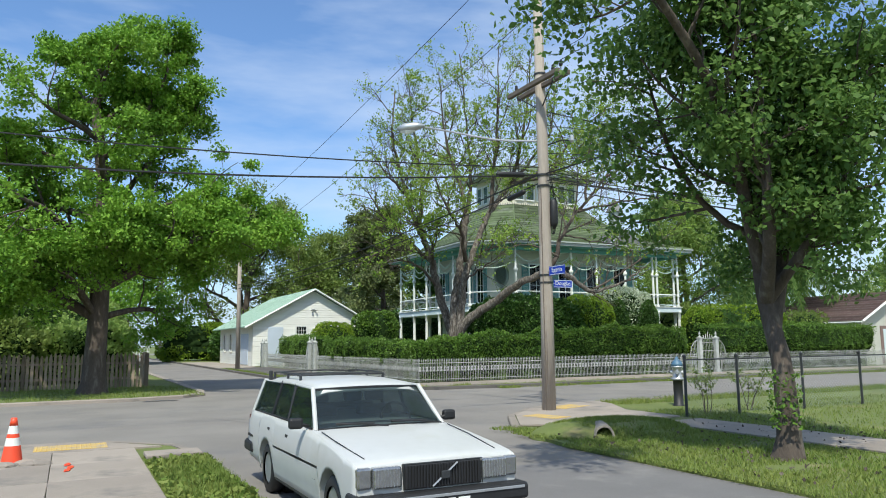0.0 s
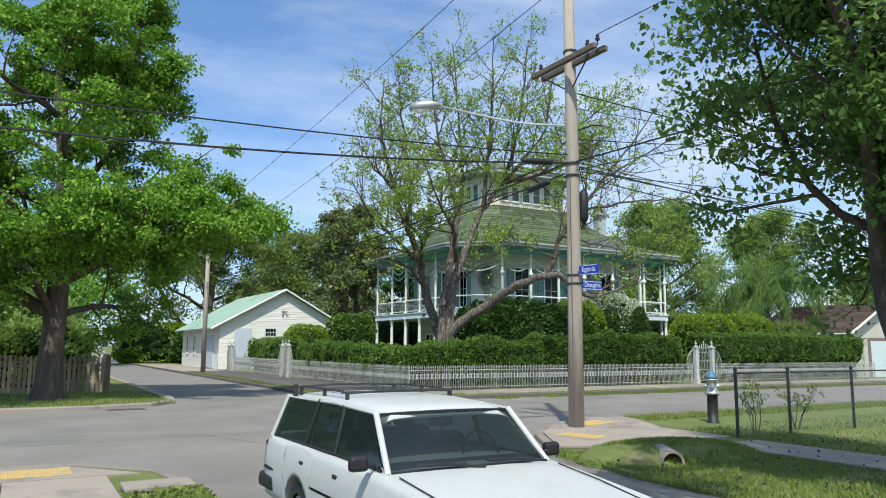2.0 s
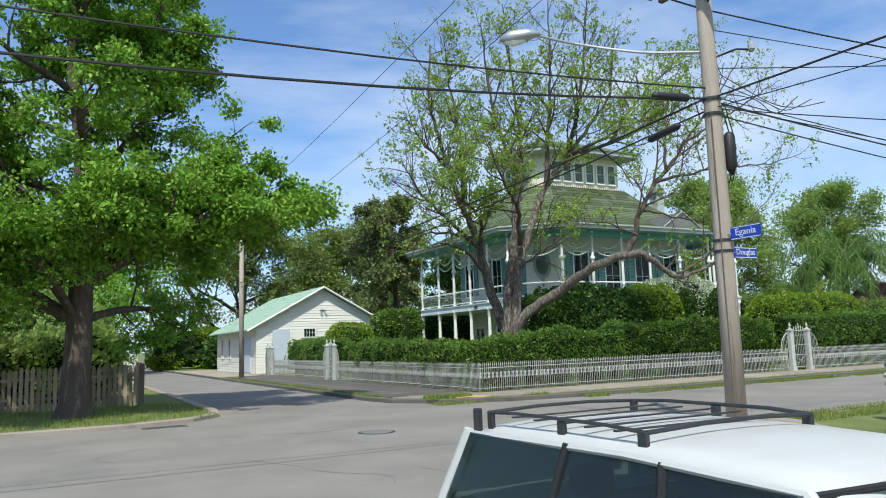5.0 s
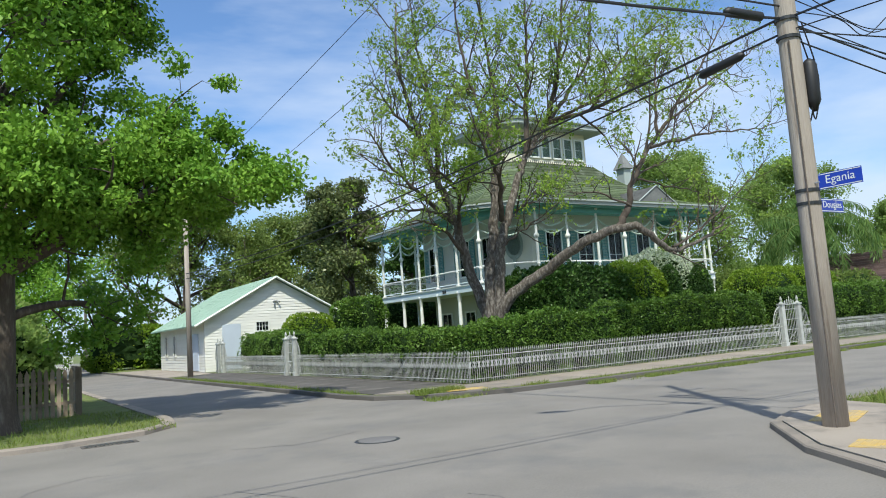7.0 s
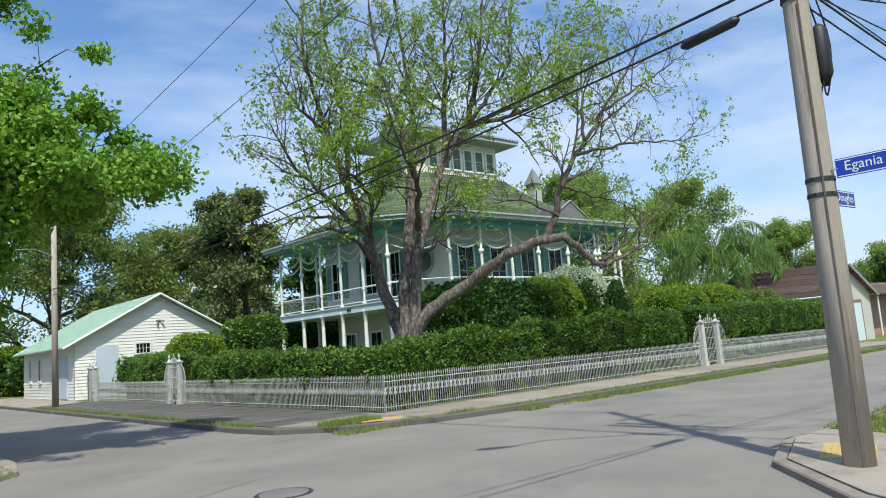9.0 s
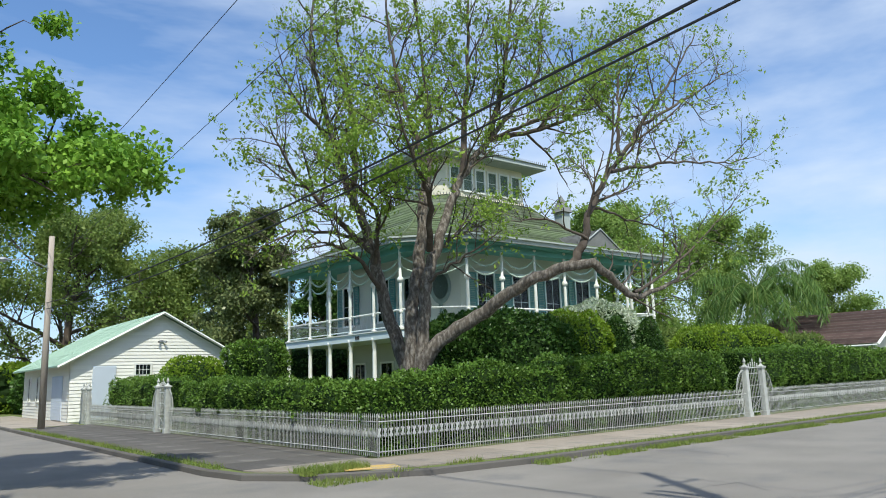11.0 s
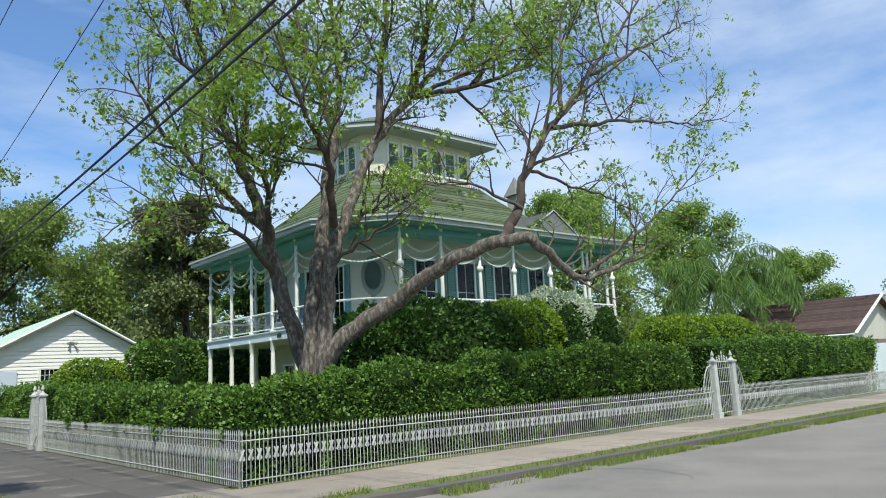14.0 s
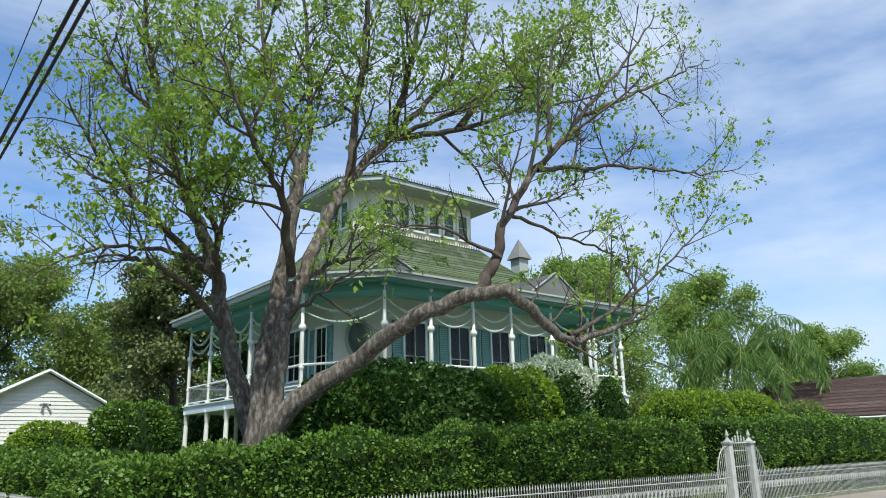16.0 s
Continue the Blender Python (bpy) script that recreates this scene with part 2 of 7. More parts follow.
def bx(*a, **k):
    return box(bmesh.new(), *a, **k)


def prism(bm, poly, z0, z1):
    """A flat polygon (x, y) made into a slab."""
    lo = [bm.verts.new((x, y, z0)) for x, y in poly]
    hi = [bm.verts.new((x, y, z1)) for x, y in poly]
    n = len(poly)
    bm.faces.new(hi)
    bm.faces.new(lo[::-1])
    for i in range(n):
        bm.faces.new((lo[i], lo[(i + 1) % n], hi[(i + 1) % n], hi[i]))
    bmesh.ops.recalc_face_normals(bm, faces=bm.faces)
    return bm


def tube(bm, pts, radii, n=8, caps=True):
    """A round bar through points, with a radius at each."""
    pts = [Vector(p) for p in pts]
    if not hasattr(radii, "__len__"):
        radii = [radii] * len(pts)
    rings, ref = [], None
    for i, p in enumerate(pts):
        d = (pts[min(i + 1, len(pts) - 1)] - pts[max(i - 1, 0)]).normalized()
        if ref is None:
            ref = Vector((1, 0, 0)) if abs(d.x) < 0.8 else Vector((0, 1, 0))
        u = (ref - d * ref.dot(d)).normalized()
        ref = u
        w = d.cross(u)
        rings.append([bm.verts.new(p + (u * math.cos(a) + w * math.sin(a)) * radii[i]) for a in (2 * math.pi * k / n for k in range(n))])
    for a, b in zip(rings, rings[1:]):
        for k in range(n):
            bm.faces.new((a[k], a[(k + 1) % n], b[(k + 1) % n], b[k]))
    if caps:
        bm.faces.new(rings[0][::-1])
        bm.faces.new(rings[-1])
    return bm


def lathe(bm, at, profile, n=12):
    """A turned shape: (radius, height) pairs round an upright axis."""
    x, y, z = at
    return tube(bm, [(x, y, z + h + 1e-5 * i) for i, (r, h) in enumerate(profile)], [max(r, 0.001) for r, h in profile], n)


def sag(a, b, drop, n=14):
    a, b = Vector(a), Vector(b)
    return [a.lerp(b, i / n) - Vector((0, 0, 4 * drop * (i / n) * (1 - i / n))) for i in range(n + 1)]


# ---- plants ----
def mesh_from(name, verts, faces, mat, size=4):
    """A quick mesh from arrays of corners and of quads or triangles."""
    me = bpy.data.meshes.new(name)
    me.vertices.add(len(verts))
    me.vertices.foreach_set("co", np.asarray(verts, dtype=np.float32).ravel())
    me.loops.add(len(faces) * size)
    me.loops.foreach_set("vertex_index", np.asarray(faces, dtype=np.int32).ravel())
    me.polygons.add(len(faces))
    me.polygons.foreach_set("loop_start", np.arange(0, len(faces) * size, size, dtype=np.int32))
    me.update(calc_edges=True)
    me.materials.append(mat)
    return me


def unit(v):
    return v / np.maximum(np.linalg.norm(v, axis=1, keepdims=True), 1e-6)


def leaves(name, centres, size, mat, rs, lean=None, wide=0.32, parent=None, base=(0, 0, 0), droop=0.0):
    """Many small folded leaves, one four-cornered blade each."""
    c = np.asarray(centres, dtype=float) - np.asarray(base)
    n = len(c)
    u = rs.normal(size=(n, 3))
    u[:, 2] -= droop
    if lean is not None:
        u = u * 0.75 + np.asarray(lean)
    u = unit(u)
    nrm = rs.normal(size=(n, 3))
    nrm[:, 2] += 1.0
    v = unit(np.cross(u, nrm))
    w = unit(np.cross(v, u))
    s = (size * (0.65 + 0.7 * rs.random(n)))[:, None]
    k = wide * s
    verts = np.stack([c, c + u * s * 0.45 + v * k + w * s * 0.08, c + u * s, c + u * s * 0.45 - v * k + w * s * 0.08], axis=1).reshape(-1, 3)
    me = mesh_from(name, verts, np.arange(n * 4).reshape(n, 4), mat)
    ob = new(name, me)
    if parent:
        ob.parent = parent
    return ob


class Wood:
    """Limbs and twigs gathered into one mesh."""

    def __init__(self):
        self.v, self.f, self.n = [], [], 0

    def limb(self, pts, r0, r1, sides=6, r=None):
        p = np.asarray(pts, dtype=float)
        m = len(p)
        d = unit(np.gradient(p, axis=0))
        ref = np.array([1.0, 0, 0]) if abs(d[0, 0]) < 0.8 else np.array([0, 1.0, 0])
        u = unit(ref - d * (d @ ref)[:, None])
        w = np.cross(d, u)
        r = np.linspace(r0, r1, m) if r is None else np.asarray(r)
        a = np.arange(sides) * 2 * math.pi / sides
        knob = 1 + (0.09 * np.sin(p[:, 2:3] * 5.1 + p[:, 0:1] * 3.3 + a[None] * 2) * np.sin(p[:, 1:2] * 4.3 + a[None] * 3 + 1.0)) * (r[:, None] > 0.07)
        ring = p[:, None] + (r[:, None] * knob)[:, :, None] * (u[:, None] * np.cos(a)[None, :, None] + w[:, None] * np.sin(a)[None, :, None])
        self.v.append(ring.reshape(-1, 3))
        i = np.arange(m - 1)[:, None] * sides + np.arange(sides)[None]
        j = np.arange(m - 1)[:, None] * sides + (np.arange(sides)[None] + 1) % sides
        self.f.append(np.stack([i, j, j + sides, i + sides], axis=2).reshape(-1, 4) + self.n)
        self.n += m * sides

    def mesh(self, name, mat, base):
        me = mesh_from(name, np.concatenate(self.v) - np.asarray(base), np.concatenate(self.f), mat)
        me.polygons.foreach_set("use_smooth", np.ones(len(me.polygons), dtype=bool))
        return me


def bend(rs, p, d, length, steps, wander, up):
    pts, d = [np.array(p, dtype=float)], np.array(d, dtype=float)
    for _ in range(steps):
        d = d + rs.normal(size=3) * wander + np.array([0, 0, up])
        d /= np.linalg.norm(d)
        pts.append(pts[-1] + d * length / steps)
    return np.array(pts), d


def smooth_path(pts, n=6):
    """A soft curve through a few points."""
    p = np.asarray(pts, dtype=float)
    q = np.vstack([2 * p[0] - p[1], p, 2 * p[-1] - p[-2]])
    out = []
    for i in range(1, len(q) - 2):
        for t in np.arange(n) / n:
            a, b, c, d = q[i - 1], q[i], q[i + 1], q[i + 2]
            out.append(0.5 * (2 * b + (c - a) * t + (2 * a - 5 * b + 4 * c - d) * t * t + (3 * b - a - 3 * c + d) * t ** 3))
    out.append(p[-1])
    return np.array(out)


def branch_out(wood, rs, path, r0, r1, level, depth, length, tips, count, up=0.05, spread=1.0, start=0.3, wander=0.16):
    """Side branches along a limb, and theirs in turn; the ends are gathered in tips."""
    m = len(path)
    for k in range(count):
        f = start + (1 - start) * (k + rs.random()) / count
        i = min(int(f * (m - 1)), m - 2)
        p = path[i] + (path[i + 1] - path[i]) * (f * (m - 1) - i)
        along = path[i + 1] - path[i]
        along = along / max(np.linalg.norm(along), 1e-6)
        side = np.cross(along, rs.normal(size=3))
        side /= max(np.linalg.norm(side), 1e-6)
        d = along * (0.75 - 0.25 * spread) + side * spread * (0.6 + 0.4 * rs.random()) + np.array([0, 0, up * 3])
        d /= np.linalg.norm(d)
        ln = length * (0.6 + 0.7 * rs.random()) * (1.15 - 0.45 * f)
        ra = min((r0 + (r1 - r0) * f) * 0.62, ln * 0.019 + 0.006)
        steps = 5 if level < depth else 4
        pts, dd = bend(rs, p, d, ln, steps, wander, up)
        wood.limb(pts, ra, ra * 0.35, 5 if level < 2 else 3)
        if level < depth:
            branch_out(wood, rs, pts, ra, ra * 0.35, level + 1, depth, length * 0.5, tips, max(3, int(count * 0.6)), up, spread, 0.25, wander)
        else:
            tips.append((pts[-1], dd))
            tips.append((pts[-2], dd))


def clumps(rs, tips, per, radius, flat=0.7):
    c = np.array([t[0] for t in tips])
    n = len(c)
    d = unit(rs.normal(size=(n * per, 3))) * (rs.random((n * per, 1)) ** 0.45) * radius
    d[:, 2] *= flat
    scale = np.repeat(0.6 + 0.8 * rs.random(n), per)[:, None]
    return np.repeat(c, per, axis=0) + d * scale


def leafy_tree(name, at, height, crown, trunk_r, seed, leaf_mat, bark, label, clear=0.25, limbs=9, per=60, leaf=0.25, radius=0.9,
               lean=(0, 0), group="", count=6, flare=1.35, droop=0.3, boughs=(), depth=2):
    """A tree: a tapered trunk with limbs and a crown of many small leaves. crown: reach sideways."""
    rs = np.random.RandomState(seed)
    at = np.array(at, dtype=float)
    t = thing(name, at, label, "tree", group)
    wood, tips = Wood(), []
    top = at + np.array([lean[0], lean[1], height * 0.88])
    path = smooth_path([at - [0, 0, 0.15], at + [0.05, 0.02, height * 0.12], at + (top - at) * 0.45 + rs.normal(size=3) * 0.03 * height, at + (top - at) * 0.75 + rs.normal(size=3) * 0.03 * height, top], 5)
    r = np.linspace(trunk_r, trunk_r * 0.12, len(path))
    r[0] *= flare
    r[1] *= 1 + (flare - 1) * 0.35
    wood.limb(path, 0, 0, 10, r)
    for k in range(limbs):
        f = clear + (0.95 - clear) * (k + 0.5 * rs.random()) / limbs
        i = min(int(f * (len(path) - 1)), len(path) - 2)
        az = k * 2.4 + rs.random() * 0.8
        reach = crown * (1.0 - 0.75 * max(0, (f - clear) / (1 - clear)) ** 1.6) * (0.75 + 0.4 * rs.random())
        d = np.array([math.cos(az), math.sin(az), 0.25 + 0.55 * f])
        pts, dd = bend(rs, path[i], d / np.linalg.norm(d), reach * 1.1, 6, 0.13, 0.03)
        ra = min(r[i] * 0.6, reach * 0.03 + 0.03)
        wood.limb(pts, ra, ra * 0.3, 7)
        branch_out(wood, rs, pts, ra, ra * 0.3, 1, depth, reach * 0.46, tips, count, 0.04, 1.0, 0.2)
        tips.append((pts[-1], dd))
    for pts, ra, ln in boughs:
        near = path[int(np.argmin(np.abs(path[:, 2] - pts[0][2])))]
        pts = smooth_path([tuple(near), *pts[1:]], 5)
        wood.limb(pts, ra, ra * 0.25, 8)
        branch_out(wood, rs, pts, ra, ra * 0.25, 1, depth, ln, tips, count + 5, 0.04, 1.0, 0.18)
        tips.append((pts[-1], None))
    tips.append((path[-1], None))
    ob = new("trunk", wood.mesh("trunk", bark, at))
    ob.parent = t
    leaves("crown", clumps(rs, tips, per, radius), leaf, leaf_mat, rs, parent=t, base=at, droop=droop)
    return t


def shrub_points(rs, n, centre, half, power=3.0, lump=0.14, freq=1.6):
    """Points over a rounded block, with outward directions."""
    d = rs.normal(size=(n, 3))
    d = unit(d)
    d = unit(np.sign(d) * np.abs(d) ** (2.0 / power)) if power > 2 else d
    r = 1.0 / (np.sum(np.abs(d) ** power, axis=1) ** (1.0 / power))
    p = d * r[:, None]
    out = unit(np.sign(p) * np.abs(p) ** (power - 1) / np.asarray(half))
    w = p * np.asarray(half) + np.asarray(centre)
    k = np.array([noise.noise(Vector(q) * freq) for q in w])
    w = w + out * (k * lump + rs.normal(size=n) * 0.025)[:, None]
    return w, out


def shrub(name, centre, half, n, leaf, mat, seed, label, category="bush", power=2.6, lump=0.18, core=0.87, wood=None, freq=1.6):
    """A clipped or rounded bush: a twiggy heart coloured dark for inner shade, and many leaves over it."""
    rs = np.random.RandomState(seed)
    base = (centre[0], centre[1], centre[2] - half[2])
    t = thing(name, base, label, category)
    bm = bmesh.new()
    bmesh.ops.create_icosphere(bm, subdivisions=4, radius=1.0)
    for v in bm.verts:
        d = v.co.copy()
        r = (abs(d.x) ** power + abs(d.y) ** power + abs(d.z) ** power) ** (-1.0 / power)
        q = Vector((d.x * r * half[0], d.y * r * half[1], d.z * r * half[2]))
        c = Vector(centre) + q * core
        v.co = c + q.normalized() * (noise.noise((Vector(centre) + q) * freq) * lump)
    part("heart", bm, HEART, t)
    p, out = shrub_points(rs, int(n * 1.7), centre, half, power, lump, freq)
    leaves("foliage", p, leaf, mat, rs, lean=out * 0.8 + np.array([0, 0, 0.25]), wide=0.36, parent=t, base=base)
    return t


# ---- ground, roads and pavements ----
ground = setting("ground", bx(-1500, 1500, -1500, 1500, -0.6, -0.06), SOIL_GRASS, "flat grassy ground that reaches the horizon")
setting("road", bx(-140, 160, -60, 190, -0.3, 0.0), ASPHALT, "worn pale grey asphalt crossing of two streets", "road")


def block(name, poly, top, mat, label):
    return setting(name, prism(bmesh.new(), poly, -0.2, top), mat, label, "ground")


NE = [(10.6, 150), (10.6, 33.2), (10.85, 31.6), (11.9, 30.2), (13.9, 29.1), (16.5, 28.8), (150, 28.8), (150, 150)]
SE = [(8.6, -50), (8.6, 13.2), (9.1, 15.8), (10.3, 17.9), (11.9, 19.5), (13.6, 20.15), (150, 20.3), (150, -50)]
SW = [(2.72, -50), (2.72, 15.3), (2.45, 16.8), (1.3, 18.0), (-1, 18.3), (-130, 18.3), (-130, -50)]
NW = [(5.45, 180), (5.45, 33), (5.2, 31.3), (4.3, 30.3), (2.6, 29.7), (-130, 29.3), (-130, 180)]
block("ground_north_east", NE, 0.10, SOIL_GRASS, "garden ground behind a raised kerb")
block("ground_south_east", SE, 0.07, SOIL_GRASS, "mown grass verge and lawn beside the street")
block("ground_south_west", SW, 0.07, SOIL_GRASS, "grass verge beside the pavement")
block("ground_north_west", NW, 0.08, SOIL_GRASS, "grass verge below a wooden fence")


def kerb(name, pts, top, width, label, side=1):
    """A concrete kerb that follows the edge of a block."""
    bm = bmesh.new()
    p = [Vector((x, y, 0)) for x, y in pts]
    rows = []
    for i, q in enumerate(p):
        d = (p[min(i + 1, len(p) - 1)] - p[max(i - 1, 0)]).normalized()
        o = Vector((d.y, -d.x, 0)) * side
        rows.append([bm.verts.new(c) for c in (q + o * 0.03 + Vector((0, 0, -0.1)), q + o * 0.02 + Vector((0, 0, top - 0.02)), q + Vector((0, 0, top)), q - o * width + Vector((0, 0, top)), q - o * width + Vector((0, 0, -0.1)))])
    for a, b in zip(rows, rows[1:]):
        for k in range(4):
            bm.faces.new((a[k], a[k + 1], b[k + 1], b[k]))
    bm.faces.new(rows[0])
    bm.faces.new(rows[-1][::-1])
    bmesh.ops.recalc_face_normals(bm, faces=bm.faces)
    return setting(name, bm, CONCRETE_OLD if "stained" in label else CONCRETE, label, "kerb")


kerb("kerb_north_east", NE[:-1], 0.135, 0.16, "worn concrete kerb, stained dark", 1)
kerb("kerb_south_east", SE[2:7], 0.10, 0.16, "pale concrete kerb round the street corner", -1)
kerb("kerb_south_west", SW[1:6], 0.09, 0.14, "low worn concrete kerb", 1)
kerb("kerb_north_west", NW[:-1], 0.11, 0.30, "pale concrete kerb with a gutter", -1)

pave_ne = setting("pavement_north_east", prism(bmesh.new(), [(10.8, 120), (10.8, 33), (11.1, 31.7), (12.05, 30.4), (13.9, 29.4), (16.5, 29.05), (120, 29.05), (120, 31.8), (14.4, 31.8), (14.4, 120)], 0.0, 0.118), SOIL_GRASS, "old concrete pavement with weedy joints", "pavement")
pave_se = setting("pavement_south_east", prism(bmesh.new(), [(12.1, -20), (12.1, 15.4), (10.0, 15.6), (9.35, 15.9), (10.4, 17.75), (11.95, 19.3), (13.6, 19.95), (14.6, 19.2), (13.7, 17.4), (13.6, -20)], 0.0, 0.085), SOIL_GRASS, "pale concrete pavement and corner ramp", "pavement")
pave_sw = setting("pavement_south_west", prism(bmesh.new(), [(-0.9, -20), (1.72, -20), (1.72, 15.35), (2.4, 15.5), (2.2, 16.8), (1.25, 17.8), (-0.9, 18.05)], 0.0, 0.085), SOIL_GRASS, "concrete pavement with a street ramp", "pavement")


def slab_mesh(w, d, h, mat, name="slab"):
    return mesh_of(name, bx(-w / 2, w / 2, -d / 2, d / 2, 0, h, bevel=0.012), mat)


# ---- the gallery house ----
CUP_GLASS = glass_material("cupola_glass", (0.36, 0.36, 0.30), 0.06, 0.18)
CURTAIN = material("pale_curtain", (0.68, 0.66, 0.54), 0.9, 0.15, 3, 0.1)
WX, SY, EX, NY = 23.5, 41.5, 39.35, 54.8
FLOOR, RAIL, CAP, EAVE = 4.2, 5.08, 6.42, 8.0
house = thing("house", (31.4, 48.1, 0.1), "pale two-storey wooden house with columned gallery, green roof and cupola", "house")
OUT = [(WX, NY), (WX, 43.7), (25.65, SY), (37.1, SY), (EX, SY), (EX, NY)]


def offset(poly, d):
    """The outline moved outward by d (inward if negative)."""
    c = Vector((sum(p[0] for p in poly) / len(poly), sum(p[1] for p in poly) / len(poly)))
    n, res = len(poly), []
    for i in range(n):
        a, b, e = (Vector(poly[(i + k) % n]) for k in (-1, 0, 1))
        d1, d2 = (b - a).normalized(), (e - b).normalized()
        n1, n2 = Vector((d1.y, -d1.x)), Vector((d2.y, -d2.x))
        if n1.dot(b - c) < 0:
            n1 = -n1
        if n2.dot(b - c) < 0:
            n2 = -n2
        m = n1 + n2
        m = m / max(m.dot(n1), 0.2)
        res.append((b.x + m.x * d, b.y + m.y * d))
    return res


BODY = [(25.6, 53.0), (25.6, 45.0), (27.0, 43.6), (37.2, 43.6), (37.2, 53.0)]
part("gallery_floor", prism(bmesh.new(), offset([OUT[i] for i in (0, 1, 2, 4, 5)], 0.12), FLOOR - 0.36, FLOOR), TRIM_BLUE, house, "pale blue-grey gallery floor with deep fascia")
part("gallery_floor_lip", prism(bmesh.new(), offset([OUT[i] for i in (0, 1, 2, 4, 5)], 0.18), FLOOR - 0.02, FLOOR + 0.03), WHITE_PAINT, house)
part("wall", prism(bmesh.new(), BODY, FLOOR, EAVE + 0.2), HOUSE_WALL, house, "pale green-white upper wall")
part("wall", prism(bmesh.new(), offset(BODY, -0.4), 0.0, FLOOR - 0.3), HOUSE_WALL, house, "shaded lower wall")

# columns
COLS = [(WX, NY), (WX, 52.3), (WX, 50.15), (WX, 48.1), (WX, 45.95), (WX, 43.7), (25.65, SY), (27.8, SY), (29.98, SY), (32.1, SY), (34.55, SY), (37.05, SY), (37.4, SY), (EX, SY), (EX, SY + 0.4), (26.0, NY), (28.6, NY), (EX, 44.0), (EX, 47), (EX, 50), (EX, NY)]
spool = [(0.055 + 0.025 * (k % 2), 0.10 + k * 0.035) for k in range(16)]
profile = [(0.13, 0), (0.13, 0.08)] + spool + [(0.055, 0.68), (0.10, 0.72), (0.10, 0.80), (0.06, 0.82), (0.085, 0.92), (0.075, 2.05), (0.07, 2.1), (0.13, 2.14), (0.15, 2.22), (0.13, 2.30), (0.07, 2.36), (0.06, EAVE - FLOOR - 0.15), (0.12, EAVE - FLOOR - 0.1), (0.12, EAVE - FLOOR)]
col_me = mesh_of("column", lathe(bmesh.new(), (0, 0, 0), profile, 10), WHITE_PAINT)
low_me = mesh_of("lower_column", lathe(bmesh.new(), (0, 0, 0), [(0.15, 0), (0.15, 0.15), (0.12, 0.2), (0.105, 2.6), (0.095, 3.2), (0.085, 3.3), (0.12, 3.36), (0.12, 3.68), (0.15, 3.72), (0.15, FLOOR - 0.36)], 12), WHITE_PAINT)
for me in (col_me, low_me):
    for p in me.polygons:
        p.use_smooth = True
for x, y in COLS:
    piece("column", col_me, house, (x, y, FLOOR + 0.03))
    piece("lower_column", low_me, house, (x, y, 0.1))

# rails and balusters
baluster = mesh_of("baluster", lathe(bmesh.new(), (0, 0, 0), [(0.006, 0), (0.006, 0.70)], 4), STEEL)
RUN = [(WX, NY), (WX, 52.3), (WX, 50.15), (WX, 48.1), (WX, 45.95), (WX, 43.7), (24.35, 42.35), (25.65, SY), (27.8, SY), (29.98, SY), (32.1, SY), (34.55, SY), (37.05, SY), (EX, SY), (EX, NY)]
for (xa, ya), (xb, yb) in list(zip(RUN, RUN[1:])) + [((WX, NY), (28.6, NY))]:
    part("handrail", tube(bmesh.new(), [(xa, ya, RAIL), (xb, yb, RAIL)], 0.045, 8), WHITE_PAINT, house)
    part("bottom_rail", tube(bmesh.new(), [(xa, ya, FLOOR + 0.16), (xb, yb, FLOOR + 0.16)], 0.03, 6), TRIM_BLUE, house)
    ln = math.hypot(xb - xa, yb - ya)
    if ln < 4 and ya > 43 and yb > 45:
        k = int(ln / 0.11)
        for i in range(1, k):
            piece("baluster", baluster, house, (xa + (xb - xa) * i / k, ya + (yb - ya) * i / k, FLOOR + 0.18))


# bead garlands: two swags a bay
def garland(a, b, top, drop, big=0.05):
    path = sag((*a, top), (*b, top), drop, 76)
    radii = [big * (0.75 + 0.45 * math.sin(math.pi * i / 76)) * (0.35, 0.9, 1.0, 0.9)[i % 4] for i in range(77)]
    bm = tube(bmesh.new(), path, radii, 6)
    part("garland", bm, GARLAND, house, "swag of pale painted beads", True)


SW_COLS = [c for i, c in enumerate(COLS[:15]) if i != 12]
for a, b in zip(SW_COLS, SW_COLS[1:]):
    if math.dist(a, b) > 1:
        garland(a, b, 7.55, 0.55)
        garland(a, b, 7.10, 0.50, 0.042)

# eaves, soffit and frieze
ROOF_OUT = offset([OUT[i] for i in (0, 1, 2, 4, 5)], 0.75)
part("soffit", prism(bmesh.new(), offset([OUT[i] for i in (0, 1, 2, 4, 5)], 0.6), EAVE, EAVE + 0.06), SOFFIT, house, "teal painted soffit")
frieze = bmesh.new()
for (xa, ya), (xb, yb) in zip(OUT, OUT[1:]):
    d = Vector((xb - xa, yb - ya, 0)).normalized()
    o = Vector((d.y, -d.x, 0)) * 0.06
    v = [frieze.verts.new(c) for c in ((xa + o.x, ya + o.y, EAVE - 0.28), (xb + o.x, yb + o.y, EAVE - 0.28), (xb + o.x, yb + o.y, EAVE), (xa + o.x, ya + o.y, EAVE), (xa - o.x, ya - o.y, EAVE - 0.28), (xb - o.x, yb - o.y, EAVE - 0.28), (xb - o.x, yb - o.y, EAVE), (xa - o.x, ya - o.y, EAVE))]
    for q in ((0, 1, 2, 3), (5, 4, 7, 6), (4, 5, 1, 0)):
        frieze.faces.new([v[i] for i in q])
part("frieze", frieze, SOFFIT, house, "teal frieze below the eaves")
part("fascia", prism(bmesh.new(), ROOF_OUT, EAVE + 0.06, EAVE + 0.24), ROOF_EDGE, house, "pale eave edge")
